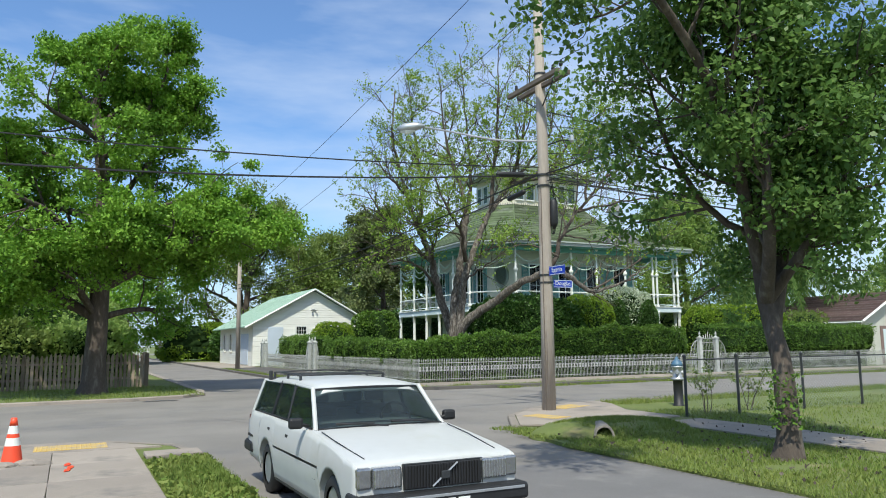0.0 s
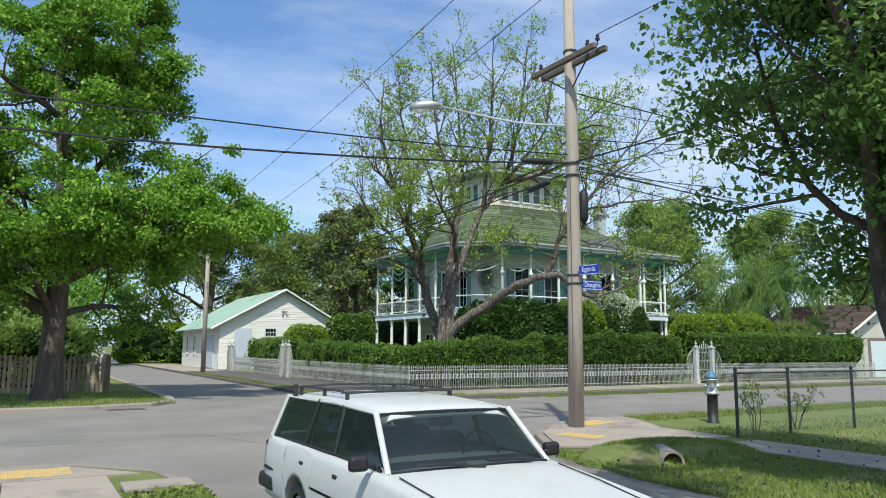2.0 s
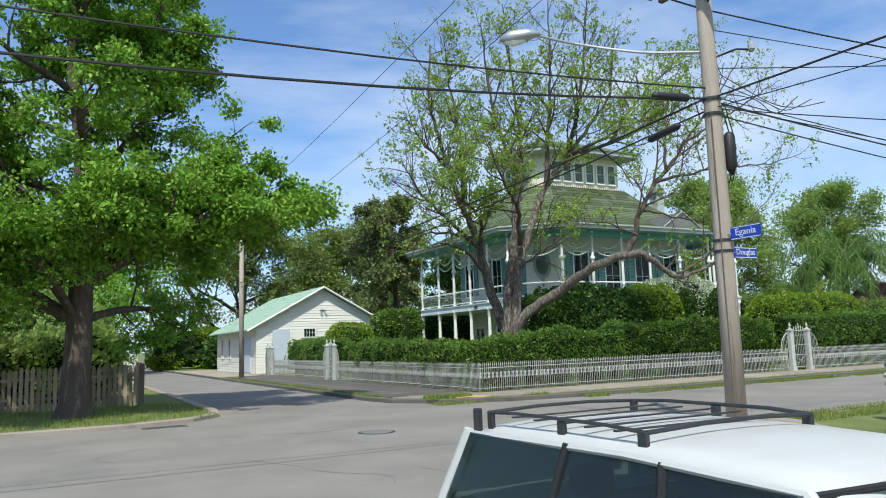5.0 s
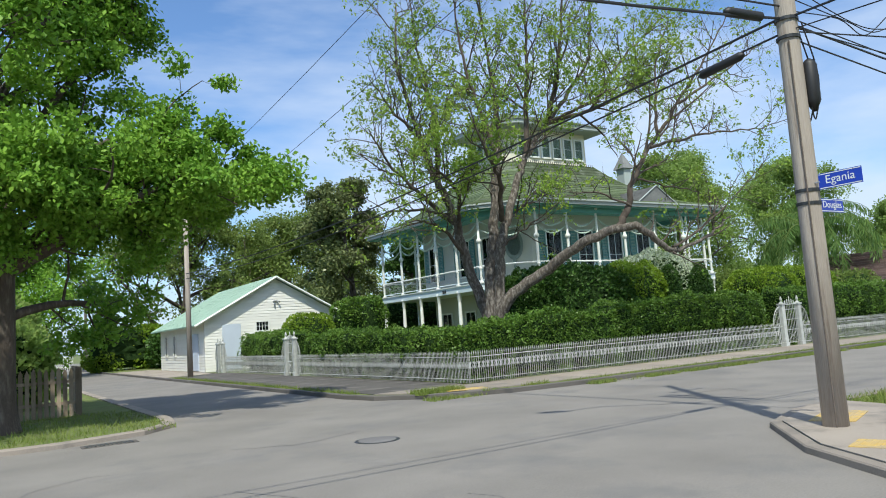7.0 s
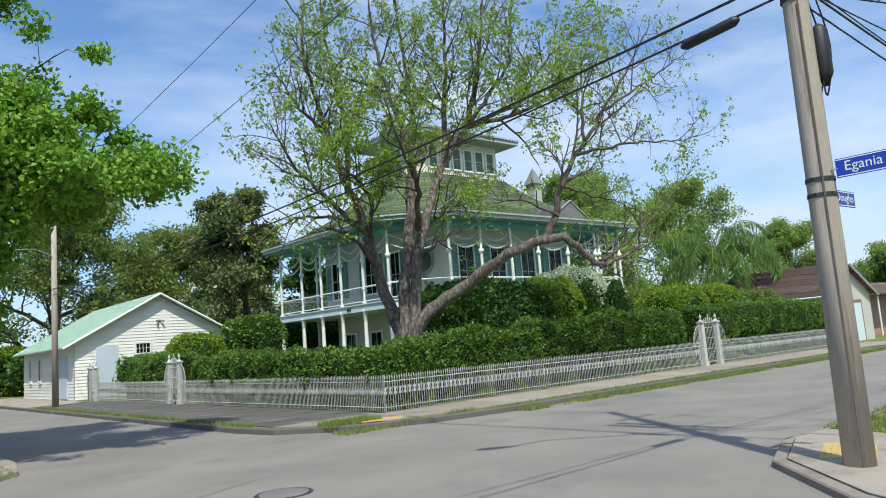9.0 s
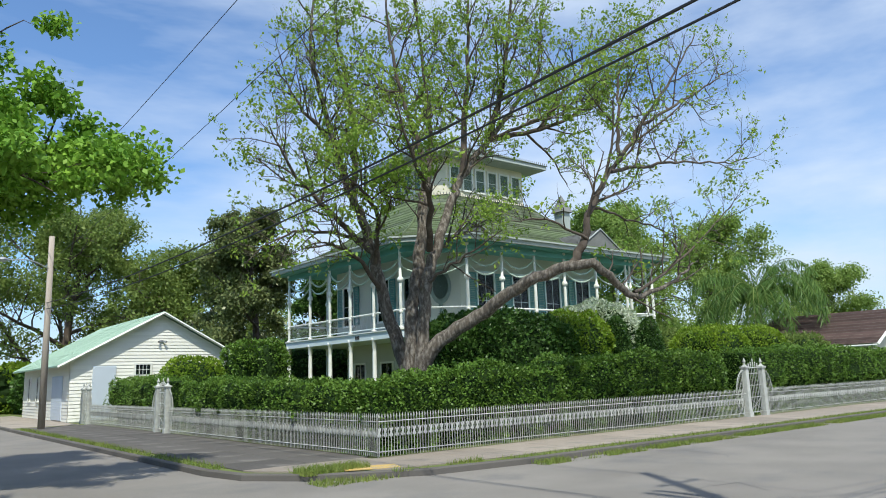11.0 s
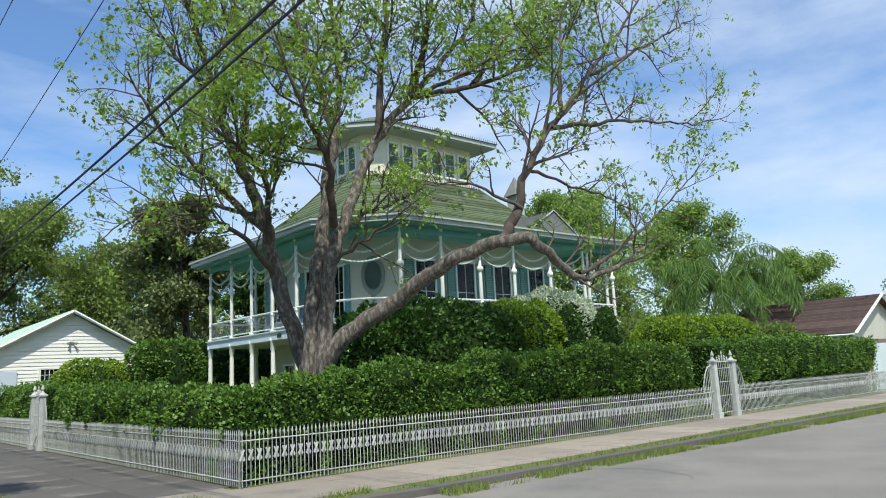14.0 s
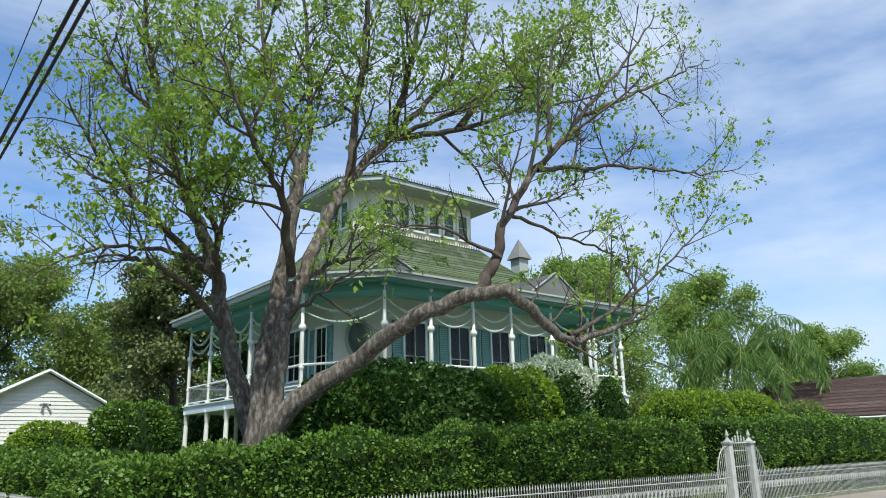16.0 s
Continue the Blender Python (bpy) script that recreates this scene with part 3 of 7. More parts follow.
part("gutter", prism(bmesh.new(), offset(ROOF_OUT, 0.09), EAVE + 0.24, EAVE + 0.32), ROOF_EDGE, house)

# cupola outline and the shingled roof up to it
CUP = [(28.1, 50.6), (28.1, 47.6), (28.9, 46.8), (34.75, 46.8), (34.75, 50.6)]
CUP0, CUP1 = 11.75, 14.0
base_in = offset(CUP, 0.25)
ROWS_N = 24


def lerp2(a, b, f):
    return (a[0] + (b[0] - a[0]) * f, a[1] + (b[1] - a[1]) * f)


def flare(f):
    """The roof lies flat at the eaves and sweeps up steeply to the cupola."""
    return 0.30 * f + 0.70 * f ** 2.3


edge_out = offset(ROOF_OUT, 0.04)
for i in range(5):
    j = (i + 1) % 5
    for k in range(ROWS_N):
        bm = bmesh.new()
        f0, f1 = k / ROWS_N, (k + 1.12) / ROWS_N
        g0, g1 = f0 ** 1.0, min(f1, 1.0)
        z0 = EAVE + 0.33 + (CUP0 - EAVE - 0.33) * flare(g0)
        z1 = EAVE + 0.33 + (CUP0 - EAVE - 0.33) * flare(g1)
        a0, b0 = lerp2(edge_out[i], base_in[i], g0), lerp2(edge_out[j], base_in[j], g0)
        a1, b1 = lerp2(edge_out[i], base_in[i], g1), lerp2(edge_out[j], base_in[j], g1)
        v = [bm.verts.new(c) for c in ((*a0, z0 - 0.03), (*b0, z0 - 0.03), (*b1, z1), (*a1, z1), (*a0, z0 + 0.05), (*b0, z0 + 0.05), (*b1, z1 + 0.008), (*a1, z1 + 0.008))]
        for q in ((3, 2, 1, 0), (4, 5, 6, 7), (0, 1, 5, 4), (1, 2, 6, 5), (2, 3, 7, 6), (3, 0, 4, 7)):
            bm.faces.new([v[m] for m in q])
        bmesh.ops.recalc_face_normals(bm, faces=bm.faces)
        part("shingle_course", bm, ROOF_GREEN, house)
    a, b = edge_out[i], base_in[i]
    part("hip_ridge", tube(bmesh.new(), [(*lerp2(a, b, k / 8), EAVE + 0.36 + (CUP0 - EAVE - 0.33) * flare(k / 8)) for k in range(9)], 0.06, 6), ROOF_GREEN, house)

# small gablets on the eaves: a white-edged triangle with a short shingled ridge behind it
def gablet(x, y, out, width, height, back):
    o = Vector((*out, 0)).normalized()
    r = Vector((-o.y, o.x, 0))
    c = Vector((x, y, EAVE + 0.34))
    up = Vector((0, 0, height))
    bm = bmesh.new()
    v = [bm.verts.new(q) for q in (c - r * width / 2, c + r * width / 2, c + up, c - r * width / 2 - o * 0.06, c + r * width / 2 - o * 0.06, c + up - o * 0.06)]
    for q in ((0, 1, 2), (5, 4, 3), (0, 3, 4, 1)):
        bm.faces.new([v[k] for k in q])
    g = part("gablet", bm, ROOF_GREY, house, "small pale gablet on the eaves")
    for sd in (-1, 1):
        part("barge", tube(bmesh.new(), [c + r * sd * (width / 2 + 0.08) + o * 0.03, c + up * 1.06 + o * 0.03], 0.035, 5), ROOF_EDGE, g)
        bm = bmesh.new()
        q = [c + r * sd * width / 2 + o * 0.02, c + up + o * 0.02, c + up - o * back + Vector((0, 0, 0.02)), c + r * sd * width / 2 - o * back * 0.4]
        bm.faces.new([bm.verts.new(k + Vector((0, 0, 0.03))) for k in q])
        bmesh.ops.solidify(bm, geom=list(bm.faces), thickness=0.04)
        part("gablet_roof", bm, ROOF_GREY, g)


ROOF_GREY = material("grey_shingle", (0.17, 0.175, 0.17), 0.85, 0.25, 1.8, 0.3, fine=22, each=0.1)
gablet(25.55, 40.85, (-0.38, -0.92), 1.5, 0.52, 1.6)
gablet(34.2, 40.72, (0, -1), 3.0, 0.95, 3.0)

# cupola
part("cupola_wall", prism(bmesh.new(), CUP, CUP0 - 0.4, CUP1), material("cream_paint", (0.66, 0.62, 0.48), 0.7, 0.12, 1.5, 0.1), house, "cream painted cupola wall")
cup_roof = part("cupola_eave", prism(bmesh.new(), offset(CUP, 1.05), CUP1, CUP1 + 0.22), ROOF_EDGE, house)
part("cupola_soffit", prism(bmesh.new(), offset(CUP, 0.95), CUP1 - 0.05, CUP1), ROOF_EDGE, house)
part("cupola_sill", prism(bmesh.new(), offset(CUP, 0.22), CUP0 - 0.06, CUP0 + 0.06), ROOF_GREEN, house)
bm = bmesh.new()
ring = [bm.verts.new((*p, CUP1 + 0.22)) for p in offset(CUP, 1.12)]
top = [bm.verts.new((*p, CUP1 + 1.15)) for p in offset(CUP, -0.9)]
for i in range(5):
    bm.faces.new((ring[i], ring[(i + 1) % 5], top[(i + 1) % 5], top[i]))
bm.faces.new(top)
bmesh.ops.recalc_face_normals(bm, faces=bm.faces)
part("cupola_roof", bm, ROOF_GREEN, house)
for outline, z in ((offset(CUP, 1.1), CUP1 + 0.22), (offset(CUP, 0.3), CUP0 + 0.02)):
    bm = bmesh.new()
    for a, b in zip(outline, outline[1:]):
        m = int(math.dist(a, b) / 0.16)
        for k in range(m):
            x, y = lerp2(a, b, (k + 0.5) / m)
            tube(bm, [(x, y, z), (x, y, z + 0.10), (x, y, z + 0.17)], [0.025, 0.03, 0.004], 4)
    tagged(part("cresting", bm, ROOF_GREY, house, "fine dark row of cresting"), "fine dark row of cresting", kind="stuff")


def window_on(parent, at, right, width, height, shutters=True, panes=(2, 2), frame_mat=WHITE_PAINT, behind=ROOM_SHADE, glazing=GLASS_DARK):
    """A framed window on an upright wall; right: unit vector along the wall, outside in front."""
    c, r = Vector(at), Vector((right[0], right[1], 0)).normalized()
    o = Vector((r.y, -r.x, 0))

    def slab(bm, u0, u1, z0, z1, d0, d1):
        v = [bm.verts.new(c + r * u + o * d + Vector((0, 0, z))) for u, d, z in ((u0, d0, z0), (u1, d0, z0), (u1, d1, z0), (u0, d1, z0), (u0, d0, z1), (u1, d0, z1), (u1, d1, z1), (u0, d1, z1))]
        for q in ((3, 2, 1, 0), (4, 5, 6, 7), (0, 1, 5, 4), (1, 2, 6, 5), (2, 3, 7, 6), (3, 0, 4, 7)):
            bm.faces.new([v[i] for i in q])
        return bm
    w, h = width / 2, height
    win = part("window", slab(slab(slab(slab(bmesh.new(), -w - 0.1, -w, -0.08, h + 0.1, 0, 0.07), w, w + 0.1, -0.08, h + 0.1, 0, 0.07), -w, w, h, h + 0.1, 0, 0.07), -w, w, -0.1, 0, 0, 0.1), frame_mat, parent)
    part("pane", slab(bmesh.new(), -w, w, 0, h, 0.005, 0.015), glazing, win)
    # sheet on the wall behind the pane; by default painted as a dark interior
    part("pane_backing", slab(bmesh.new(), -w, w, 0, h, 0.001, 0.004), behind, win)
    bm = bmesh.new()
    for i in range(1, panes[0]):
        u = -w + width * i / panes[0]
        slab(bm, u - 0.012, u + 0.012, 0, h, 0.012, 0.035)
    for i in range(1, panes[1]):
        z = h * i / panes[1]
        slab(bm, -w, w, z - 0.012, z + 0.012, 0.012, 0.038)
    part("glazing_bar", bm, frame_mat, win)
    if shutters:
        for s in (-1, 1):
            a, b = (s * (w + 0.1), s * (w + 0.1 + width * 0.5))
            u0, u1 = min(a, b), max(a, b)
            sh = part("shutter", slab(slab(slab(slab(slab(bmesh.new(), u0, u0 + 0.06, 0, h, 0.02, 0.08), u1 - 0.06, u1, 0, h, 0.02, 0.08), u0, u1, 0, 0.1, 0.02, 0.08), u0, u1, h - 0.1, h, 0.02, 0.08), u0, u1, h * 0.5 - 0.05, h * 0.5 + 0.05, 0.02, 0.08), TEAL, parent, "teal louvred shutter")
            bm = bmesh.new()
            for i in range(int(h / 0.09)):
                z = 0.1 + i * 0.09
                if z < h - 0.12:
                    slab(bm, u0 + 0.05, u1 - 0.05, z, z + 0.06, 0.03, 0.065)
            part("louvre", bm, TEAL, sh)
    return win


for y in (51.7, 48.2):
    window_on(house, (25.6, y, FLOOR + 0.75), (0, -1), 1.0, 2.1)
for x in (28.6, 31.0, 33.4, 35.8):
    window_on(house, (x, 43.6, FLOOR + 0.1), (1, 0), 1.05, 2.75, panes=(2, 2), frame_mat=TRIM_BLUE)
for y in (51.2, 48.6, 46.4):
    window_on(house, (26.0, y, 0.9), (0, -1), 1.0, 1.9, shutters=False)
for x in (28.0, 31.0, 34.0):
    window_on(house, (x, 44.0, 0.9), (1, 0), 1.0, 1.9, shutters=False)
# oval window on the canted corner
oc, orr = Vector((26.3, 44.3, 6.35)), Vector((1, -1, 0)).normalized()
oo = Vector((-1, -1, 0)).normalized()
window_on(house, (25.6, 45.9, FLOOR + 0.4), (0, -1), 0.8, 2.3)


def oval(ru, rz, d0, d1, n=28, hole=None):
    bm = bmesh.new()
    ring = [[bm.verts.new(oc + orr * math.cos(a) * s * ru + Vector((0, 0, math.sin(a) * rz * s)) + oo * d) for a in (2 * math.pi * i / n for i in range(n))] for s, d in (((hole or 0.02), d1), (1.0, d1), (1.0, d0))]
    for p, q in zip(ring, ring[1:]):
        for i in range(n):
            bm.faces.new((p[i], p[(i + 1) % n], q[(i + 1) % n], q[i]))
    bmesh.ops.recalc_face_normals(bm, faces=bm.faces)
    return bm


CARVED = material("carved_grey_green", (0.20, 0.25, 0.22), 0.6, 0.2, 6, 0.3)
ow = part("oval_window", oval(0.52, 0.86, 0.0, 0.09, hole=0.72), CARVED, house, "oval window in a carved grey-green frame")
part("pane", oval(0.40, 0.66, 0.0, 0.03), GLASS_DARK, ow)
part("pendant", lathe(bmesh.new(), (oc.x + oo.x * 0.05, oc.y + oo.y * 0.05, oc.z - 1.35), [(0.02, 0), (0.09, 0.1), (0.05, 0.25), (0.12, 0.35), (0.10, 0.5)], 8), CARVED, ow)
# cupola windows
for i in range(6):
    window_on(house, (29.5 + i * 0.93, 46.8, CUP0 + 0.5), (1, 0), 0.58, 1.25, shutters=False, panes=(1, 2), behind=CURTAIN, glazing=CUP_GLASS)
for i in range(3):
    window_on(house, (28.1, 50.2 - i * 0.95, CUP0 + 0.5), (0, -1), 0.58, 1.25, shutters=False, panes=(1, 2), behind=CURTAIN, glazing=CUP_GLASS)
# house number, as bars
for i in range(3):
    part("number_bar", bx(WX - 0.15, WX - 0.125, 47.35 - i * 0.13, 47.43 - i * 0.13, FLOOR - 0.28, FLOOR - 0.1), DARK_METAL, house)
# a slim pointed lantern behind the cupola
lan = part("roof_lantern", bx(38.65, 39.35, 47.25, 47.95, 9.0, 12.1, bevel=0.02), ROOF_EDGE, house, "slim pale grey roof lantern")
bm = bmesh.new()
lv = [bm.verts.new(c) for c in ((38.5, 48.1, 12.1), (38.5, 47.1, 12.1), (39.5, 47.1, 12.1), (39.5, 48.1, 12.1), (39.0, 47.6, 13.3))]
for q in ((0, 1, 4), (1, 2, 4), (2, 3, 4), (3, 0, 4), (3, 2, 1, 0)):
    bm.faces.new([lv[m] for m in q])
part("lantern_roof", bm, ROOF_GREY, lan, "pointed grey roof")
part("chimney", lathe(bmesh.new(), (34.0, 48.6, CUP1 + 0.4), [(0.16, 0), (0.16, 1.0), (0.26, 1.02), (0.26, 1.12), (0.12, 1.25)], 12), DARK_METAL, house, "small dark metal flue")


# ---- iron fence and gates ----
def picket_mesh(crossed):
    bm = bmesh.new()
    box(bm, -0.0062, 0.0062, -0.0062, 0.0062, 0.0, 0.93)
    v = [bm.verts.new(c) for c in ((-0.022, 0, 0.93), (0, -0.016, 0.93), (0.022, 0, 0.93), (0, 0.016, 0.93), (0, 0, 1.03), (0, 0, 0.87))]
    for i in range(4):
        bm.faces.new((v[i], v[(i + 1) % 4], v[4]))
        bm.faces.new((v[(i + 1) % 4], v[i], v[5]))
    for s in (-1, 1) if crossed else ():
        d = 0.015 * s
        w = [bm.verts.new((s * u, d + e, z)) for e in (-0.008, 0.008) for u, z in ((-0.046, 0.655), (-0.020, 0.672), (0.014, 0.600), (0.068, 0.486), (0.036, 0.452), (-0.014, 0.570))]
        bm.faces.new(w[:6])
        bm.faces.new(w[6:][::-1])
        for i in range(6):
            bm.faces.new((w[i], w[6 + i], w[(i + 1) % 6 + 6], w[(i + 1) % 6]))
    bmesh.ops.recalc_face_normals(bm, faces=bm.faces)
    return mesh_of("picket", bm, IRON_WHITE)


PICKETS = picket_mesh(True), picket_mesh(False)
FX, FY, FZ = 14.28, 31.67, 0.17


def iron_fence(x0, y0, x1, y1, n, label):
    t = thing("iron_fence", (x0, y0, FZ), label, "fence", "ornamental fence runs")
    turn = math.atan2(y1 - y0, x1 - x0)
    for z, r in ((0.11, 0.013), (0.82, 0.012)):
        part("rail", tube(bmesh.new(), [(x0, y0, FZ + z), (x1, y1, FZ + z)], r, 4), IRON_WHITE, t)
    for i in range(n):
        f = (i + 0.5) / n
        piece("picket", PICKETS[i % 2], t, (x0 + (x1 - x0) * f, y0 + (y1 - y0) * f, FZ), turn)
    m = 1
    for i in range(m + 1):
        f = i / m
        x, y = x0 + (x1 - x0) * f, y0 + (y1 - y0) * f
        part("post", lathe(bmesh.new(), (x, y, FZ - 0.06), [(0.014, 0), (0.013, 0.98), (0.022, 1.0), (0.016, 1.05), (0.004, 1.10)], 6), IRON_WHITE, t)


iron_fence(FX, FY, 30.75, FY, 190, "long white ornamental iron fence along the pavement")
iron_fence(32.55, FY, 47.0, FY, 166, "white ornamental iron fence beyond the gate")
iron_fence(FX, FY, FX, 46.75, 173, "weathered white iron fence along the side street")
iron_fence(FX, 48.6, FX, 59.5, 125, "weathered white iron fence near the white garage")


def iron_gate(x, y, along_x, label):
    """Two square posts with caps, a barred gate and quarter-round wings."""
    t = thing("iron_gate", (x, y, FZ - 0.05), label, "gate", "garden gates")

    def P(u, d, z):
        return Vector((x + u, y + d, z)) if along_x else Vector((x + d, y + u, z))
    for s in (-1, 1):
        c = P(s * 0.6, 0, 0)
        bm = bx(c.x - 0.1, c.x + 0.1, c.y - 0.1, c.y + 0.1, 0.1, 1.95, bevel=0.012)
        box(bm, c.x - 0.13, c.x + 0.13, c.y - 0.13, c.y + 0.13, 0.1, 0.32, bevel=0.01)
        post = part("post", bm, IRON_WHITE, t)
        cap = box(bmesh.new(), c.x - 0.14, c.x + 0.14, c.y - 0.14, c.y + 0.14, 1.95, 2.02, bevel=0.01)
        lathe(cap, (c.x, c.y, 2.02), [(0.12, 0), (0.05, 0.07), (0.03, 0.12), (0.06, 0.17), (0.05, 0.22), (0.005, 0.34)], 8)
        part("cap", cap, IRON_WHITE, post)
        wing = bmesh.new()
        arc = [P(s * (0.7 + 0.62 * math.sin(a)), 0, 1.0 + 0.88 * math.cos(a)) for a in (i * math.pi / 2 / 8 for i in range(9))]
        tube(wing, arc, 0.016, 5)
        tube(wing, [P(s * 0.7, 0, 1.0), P(s * 1.32, 0, 1.0)], 0.014, 4)
        for i in range(1, 6):
            u = 0.7 + 0.62 * i / 6
            h = 1.0 + 0.88 * math.sqrt(max(0, 1 - (i / 6) ** 2))
            tube(wing, [P(s * u, 0, 0.3), P(s * u, 0, h + 0.08)], 0.009, 4)
        part("wing", wing, IRON_WHITE, t, "quarter-round barred wing")
    leaf = bmesh.new()
    for i in range(9):
        u = -0.46 + 0.92 * i / 8
        tube(leaf, [P(u, 0, 0.25), P(u, 0, 1.85 + 0.16 * math.cos(u * 3))], 0.010, 4)
    for z in (0.3, 0.85, 1.3, 1.75):
        tube(leaf, [P(-0.48, 0, z), P(0.48, 0, z)], 0.014, 4)
    tube(leaf, [P(-0.46, 0.015, 0.3), P(0.46, 0.015, 0.85)], 0.012, 4)
    tube(leaf, [P(-0.46, -0.015, 0.85), P(0.46, -0.015, 0.3)], 0.012, 4)
    part("gate_leaf", leaf, IRON_WHITE, t, "barred gate leaf with diagonal brace")
    crest = bmesh.new()
    for i, h in enumerate((0.16, 0.22, 0.36, 0.22, 0.16)):
        c = P(-0.32 + 0.16 * i, 0, 1.98)
        lathe(crest, c, [(0.012, 0), (0.03, h * 0.4), (0.015, h * 0.6), (0.03, h * 0.75), (0.004, h)], 5)
    tube(crest, [P(-0.5, 0, 1.97), P(0.5, 0, 1.97)], 0.016, 4)
    part("crest", crest, IRON_WHITE, t, "spiked gate crest")


iron_gate(31.65, FY, True, "closed white iron garden gate between square posts")
iron_gate(FX, 47.7, False, "weathered white iron side gate between posts")
iron_gate(FX, 60.6, False, "weathered white iron gate beside the garage")


# ---- hedges and bushes ----
def hedge_row(name, pts, width, seed, label, density=210, leaf=0.082, mat=L_HEDGE):
    """A clipped hedge that follows (x, y, height) points."""
    rs = np.random.RandomState(seed)
    t = thing(name, (pts[0][0], pts[0][1], 0.1), label, "hedge")
    base = np.array(BASE[t.name])
    bm = bmesh.new()
    allp, alln = [], []
    for (xa, ya, ha), (xb, yb, hb) in zip(pts, pts[1:]):
        ln = math.hypot(xb - xa, yb - ya)
        ux, uy = (xb - xa) / ln, (yb - ya) / ln
        ox, oy = uy, -ux
        m = max(2, int(ln / 0.4))
        w = width / 2
        prof = [(-w * 0.26, 0.0), (-w * 0.30, 0.33), (-w, 0.55), (-w * 1.04, 0.85), (-w * 0.8, 1.0), (0, 1.02), (w * 0.8, 1.0), (w * 1.04, 0.85), (w, 0.55), (w * 0.30, 0.33), (w * 0.26, 0.0)]
        rows = []
        for i in range(m + 1):
            f = i / m
            h = ha + (hb - ha) * f
            row = []
            for d, z in prof:
                q = Vector((xa + ux * ln * f + ox * d * 0.86, ya + uy * ln * f + oy * d * 0.86, 0.1 + z * (h - 0.1) * 0.95))
                k = noise.noise(q * 1.1) * 0.30
                row.append(bm.verts.new(q + Vector((ox * k * (1 if d > 0 else -1), oy * k * (1 if d > 0 else -1), k * z))))
            rows.append(row)
        for a, b in zip(rows, rows[1:]):
            for k in range(len(prof) - 1):
                bm.faces.new((a[k], a[k + 1], b[k + 1], b[k]))
        bm.faces.new(rows[0][::-1])
        bm.faces.new(rows[-1])
        n = int(ln * (2 * max(ha, hb) + width) * density)
        f, s = rs.random(n), rs.random(n) * (2 * max(ha, hb) + width)
        h = ha + (hb - ha) * f
        d, z, no, nz = np.empty(n), np.empty(n), np.zeros(n), np.zeros(n)
        left, right = s < h, s > h + width
        topm = ~left & ~right
        d[left], z[left], no[left] = -w, s[left] / h[left], -1
        d[right], z[right], no[right] = w, np.minimum((s[right] - h[right] - width) / h[right], 1), 1
        d[topm], z[topm], nz[topm] = s[topm] - h[topm] - w, 1.0, 1
        corner = np.clip((z - 0.86) / 0.14, 0, 1) * (np.abs(d) >= w * 0.99)
        d = d * (1 - 0.12 * corner) * (0.28 + 0.72 * np.clip((z - 0.30) / 0.20, 0, 1))
        p = np.stack([xa + ux * ln * f + ox * d, ya + uy * ln * f + oy * d, 0.1 + z * (h - 0.1)], axis=1)
        k = np.array([noise.noise(Vector(q) * 1.1) * 0.34 + noise.noise(Vector(q) * 3.3) * 0.15 + noise.noise(Vector(q) * 8.0) * 0.06 for q in p]) + rs.normal(size=n) * 0.03
        nn = np.stack([ox * no, oy * no, nz], axis=1)
        allp.append(p + nn * k[:, None])
        alln.append(nn)
        for e, hh, sg in ((0, ha, -1), (1, hb, 1)):
            m = int(width * hh * density)
            dd, zz = (rs.random(m) - 0.5) * width * 0.95, rs.random(m)
            allp.append(np.stack([xa + ux * (ln * e + 0.04 * sg) + ox * dd, ya + uy * (ln * e + 0.04 * sg) + oy * dd, 0.1 + zz * (hh - 0.1)], axis=1))
            alln.append(np.tile([ux * sg, uy * sg, 0.0], (m, 1)))
    bmesh.ops.recalc_face_normals(bm, faces=bm.faces)
    # near-black core: shade within the hedge given as colour
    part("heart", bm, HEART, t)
    leaves("foliage", np.concatenate(allp), leaf, mat, rs, lean=np.concatenate(alln) * 0.9 + np.array([0, 0, 0.3]), wide=0.36, parent=t, base=base)
    return t


hedge_row("hedge", [(14.45, 32.9, 1.80), (16.5, 32.9, 2.05), (19, 32.9, 2.25), (21.5, 32.9, 2.25), (26, 32.95, 2.58), (30.65, 33.0, 2.52)], 1.5, 11, "clipped dense green hedge behind the white fence", 470)
hedge_row("hedge", [(32.75, 33.0, 2.65), (38, 33.0, 2.75), (47.0, 33.0, 2.6)], 1.5, 12, "clipped green hedge beyond the garden gate", 300)
hedge_row("hedge", [(15.2, 32.3, 1.80), (15.2, 36, 1.85), (15.2, 40, 1.95), (15.2, 46.2, 2.1)], 1.5, 13, "clipped green hedge along the side street", 360)
hedge_row("hedge", [(15.3, 49.2, 2.3), (15.3, 57.2, 2.35)], 1.5, 14, "low clipped hedge near the white garage", 220)
shrub("bush", (23.9, 37.7, 2.2), (3.7, 1.8, 2.2), 15000, 0.15, L_DARK, 21, "large dark glossy evergreen bush", lump=0.40, power=2.8)
shrub("bush", (27.9, 37.6, 2.3), (1.8, 1.5, 2.2), 7000, 0.12, L_LIME, 22, "rounded bright yellow-green garden bush", lump=0.30)
shrub("flowering_bush", (32.3, 39.7, 2.85), (2.9, 1.4, 2.45), 11000, 0.12, L_FLOWER, 23, "bush covered in white blossom", lump=0.35)
for x, s in ((29.7, 31), (32.0, 32)):
    shrub("cypress", (x, 36.6, 2.2), (0.62, 0.62, 2.1), 3600, 0.10, L_DARK, s, "small dark pointed evergreen", "bush", power=2.0, lump=0.1)
shrub("bush", (39.0, 38.0, 2.15), (2.1, 1.6, 1.95), 6000, 0.12, L_LIME, 24, "clipped round light green bush", power=3.2)
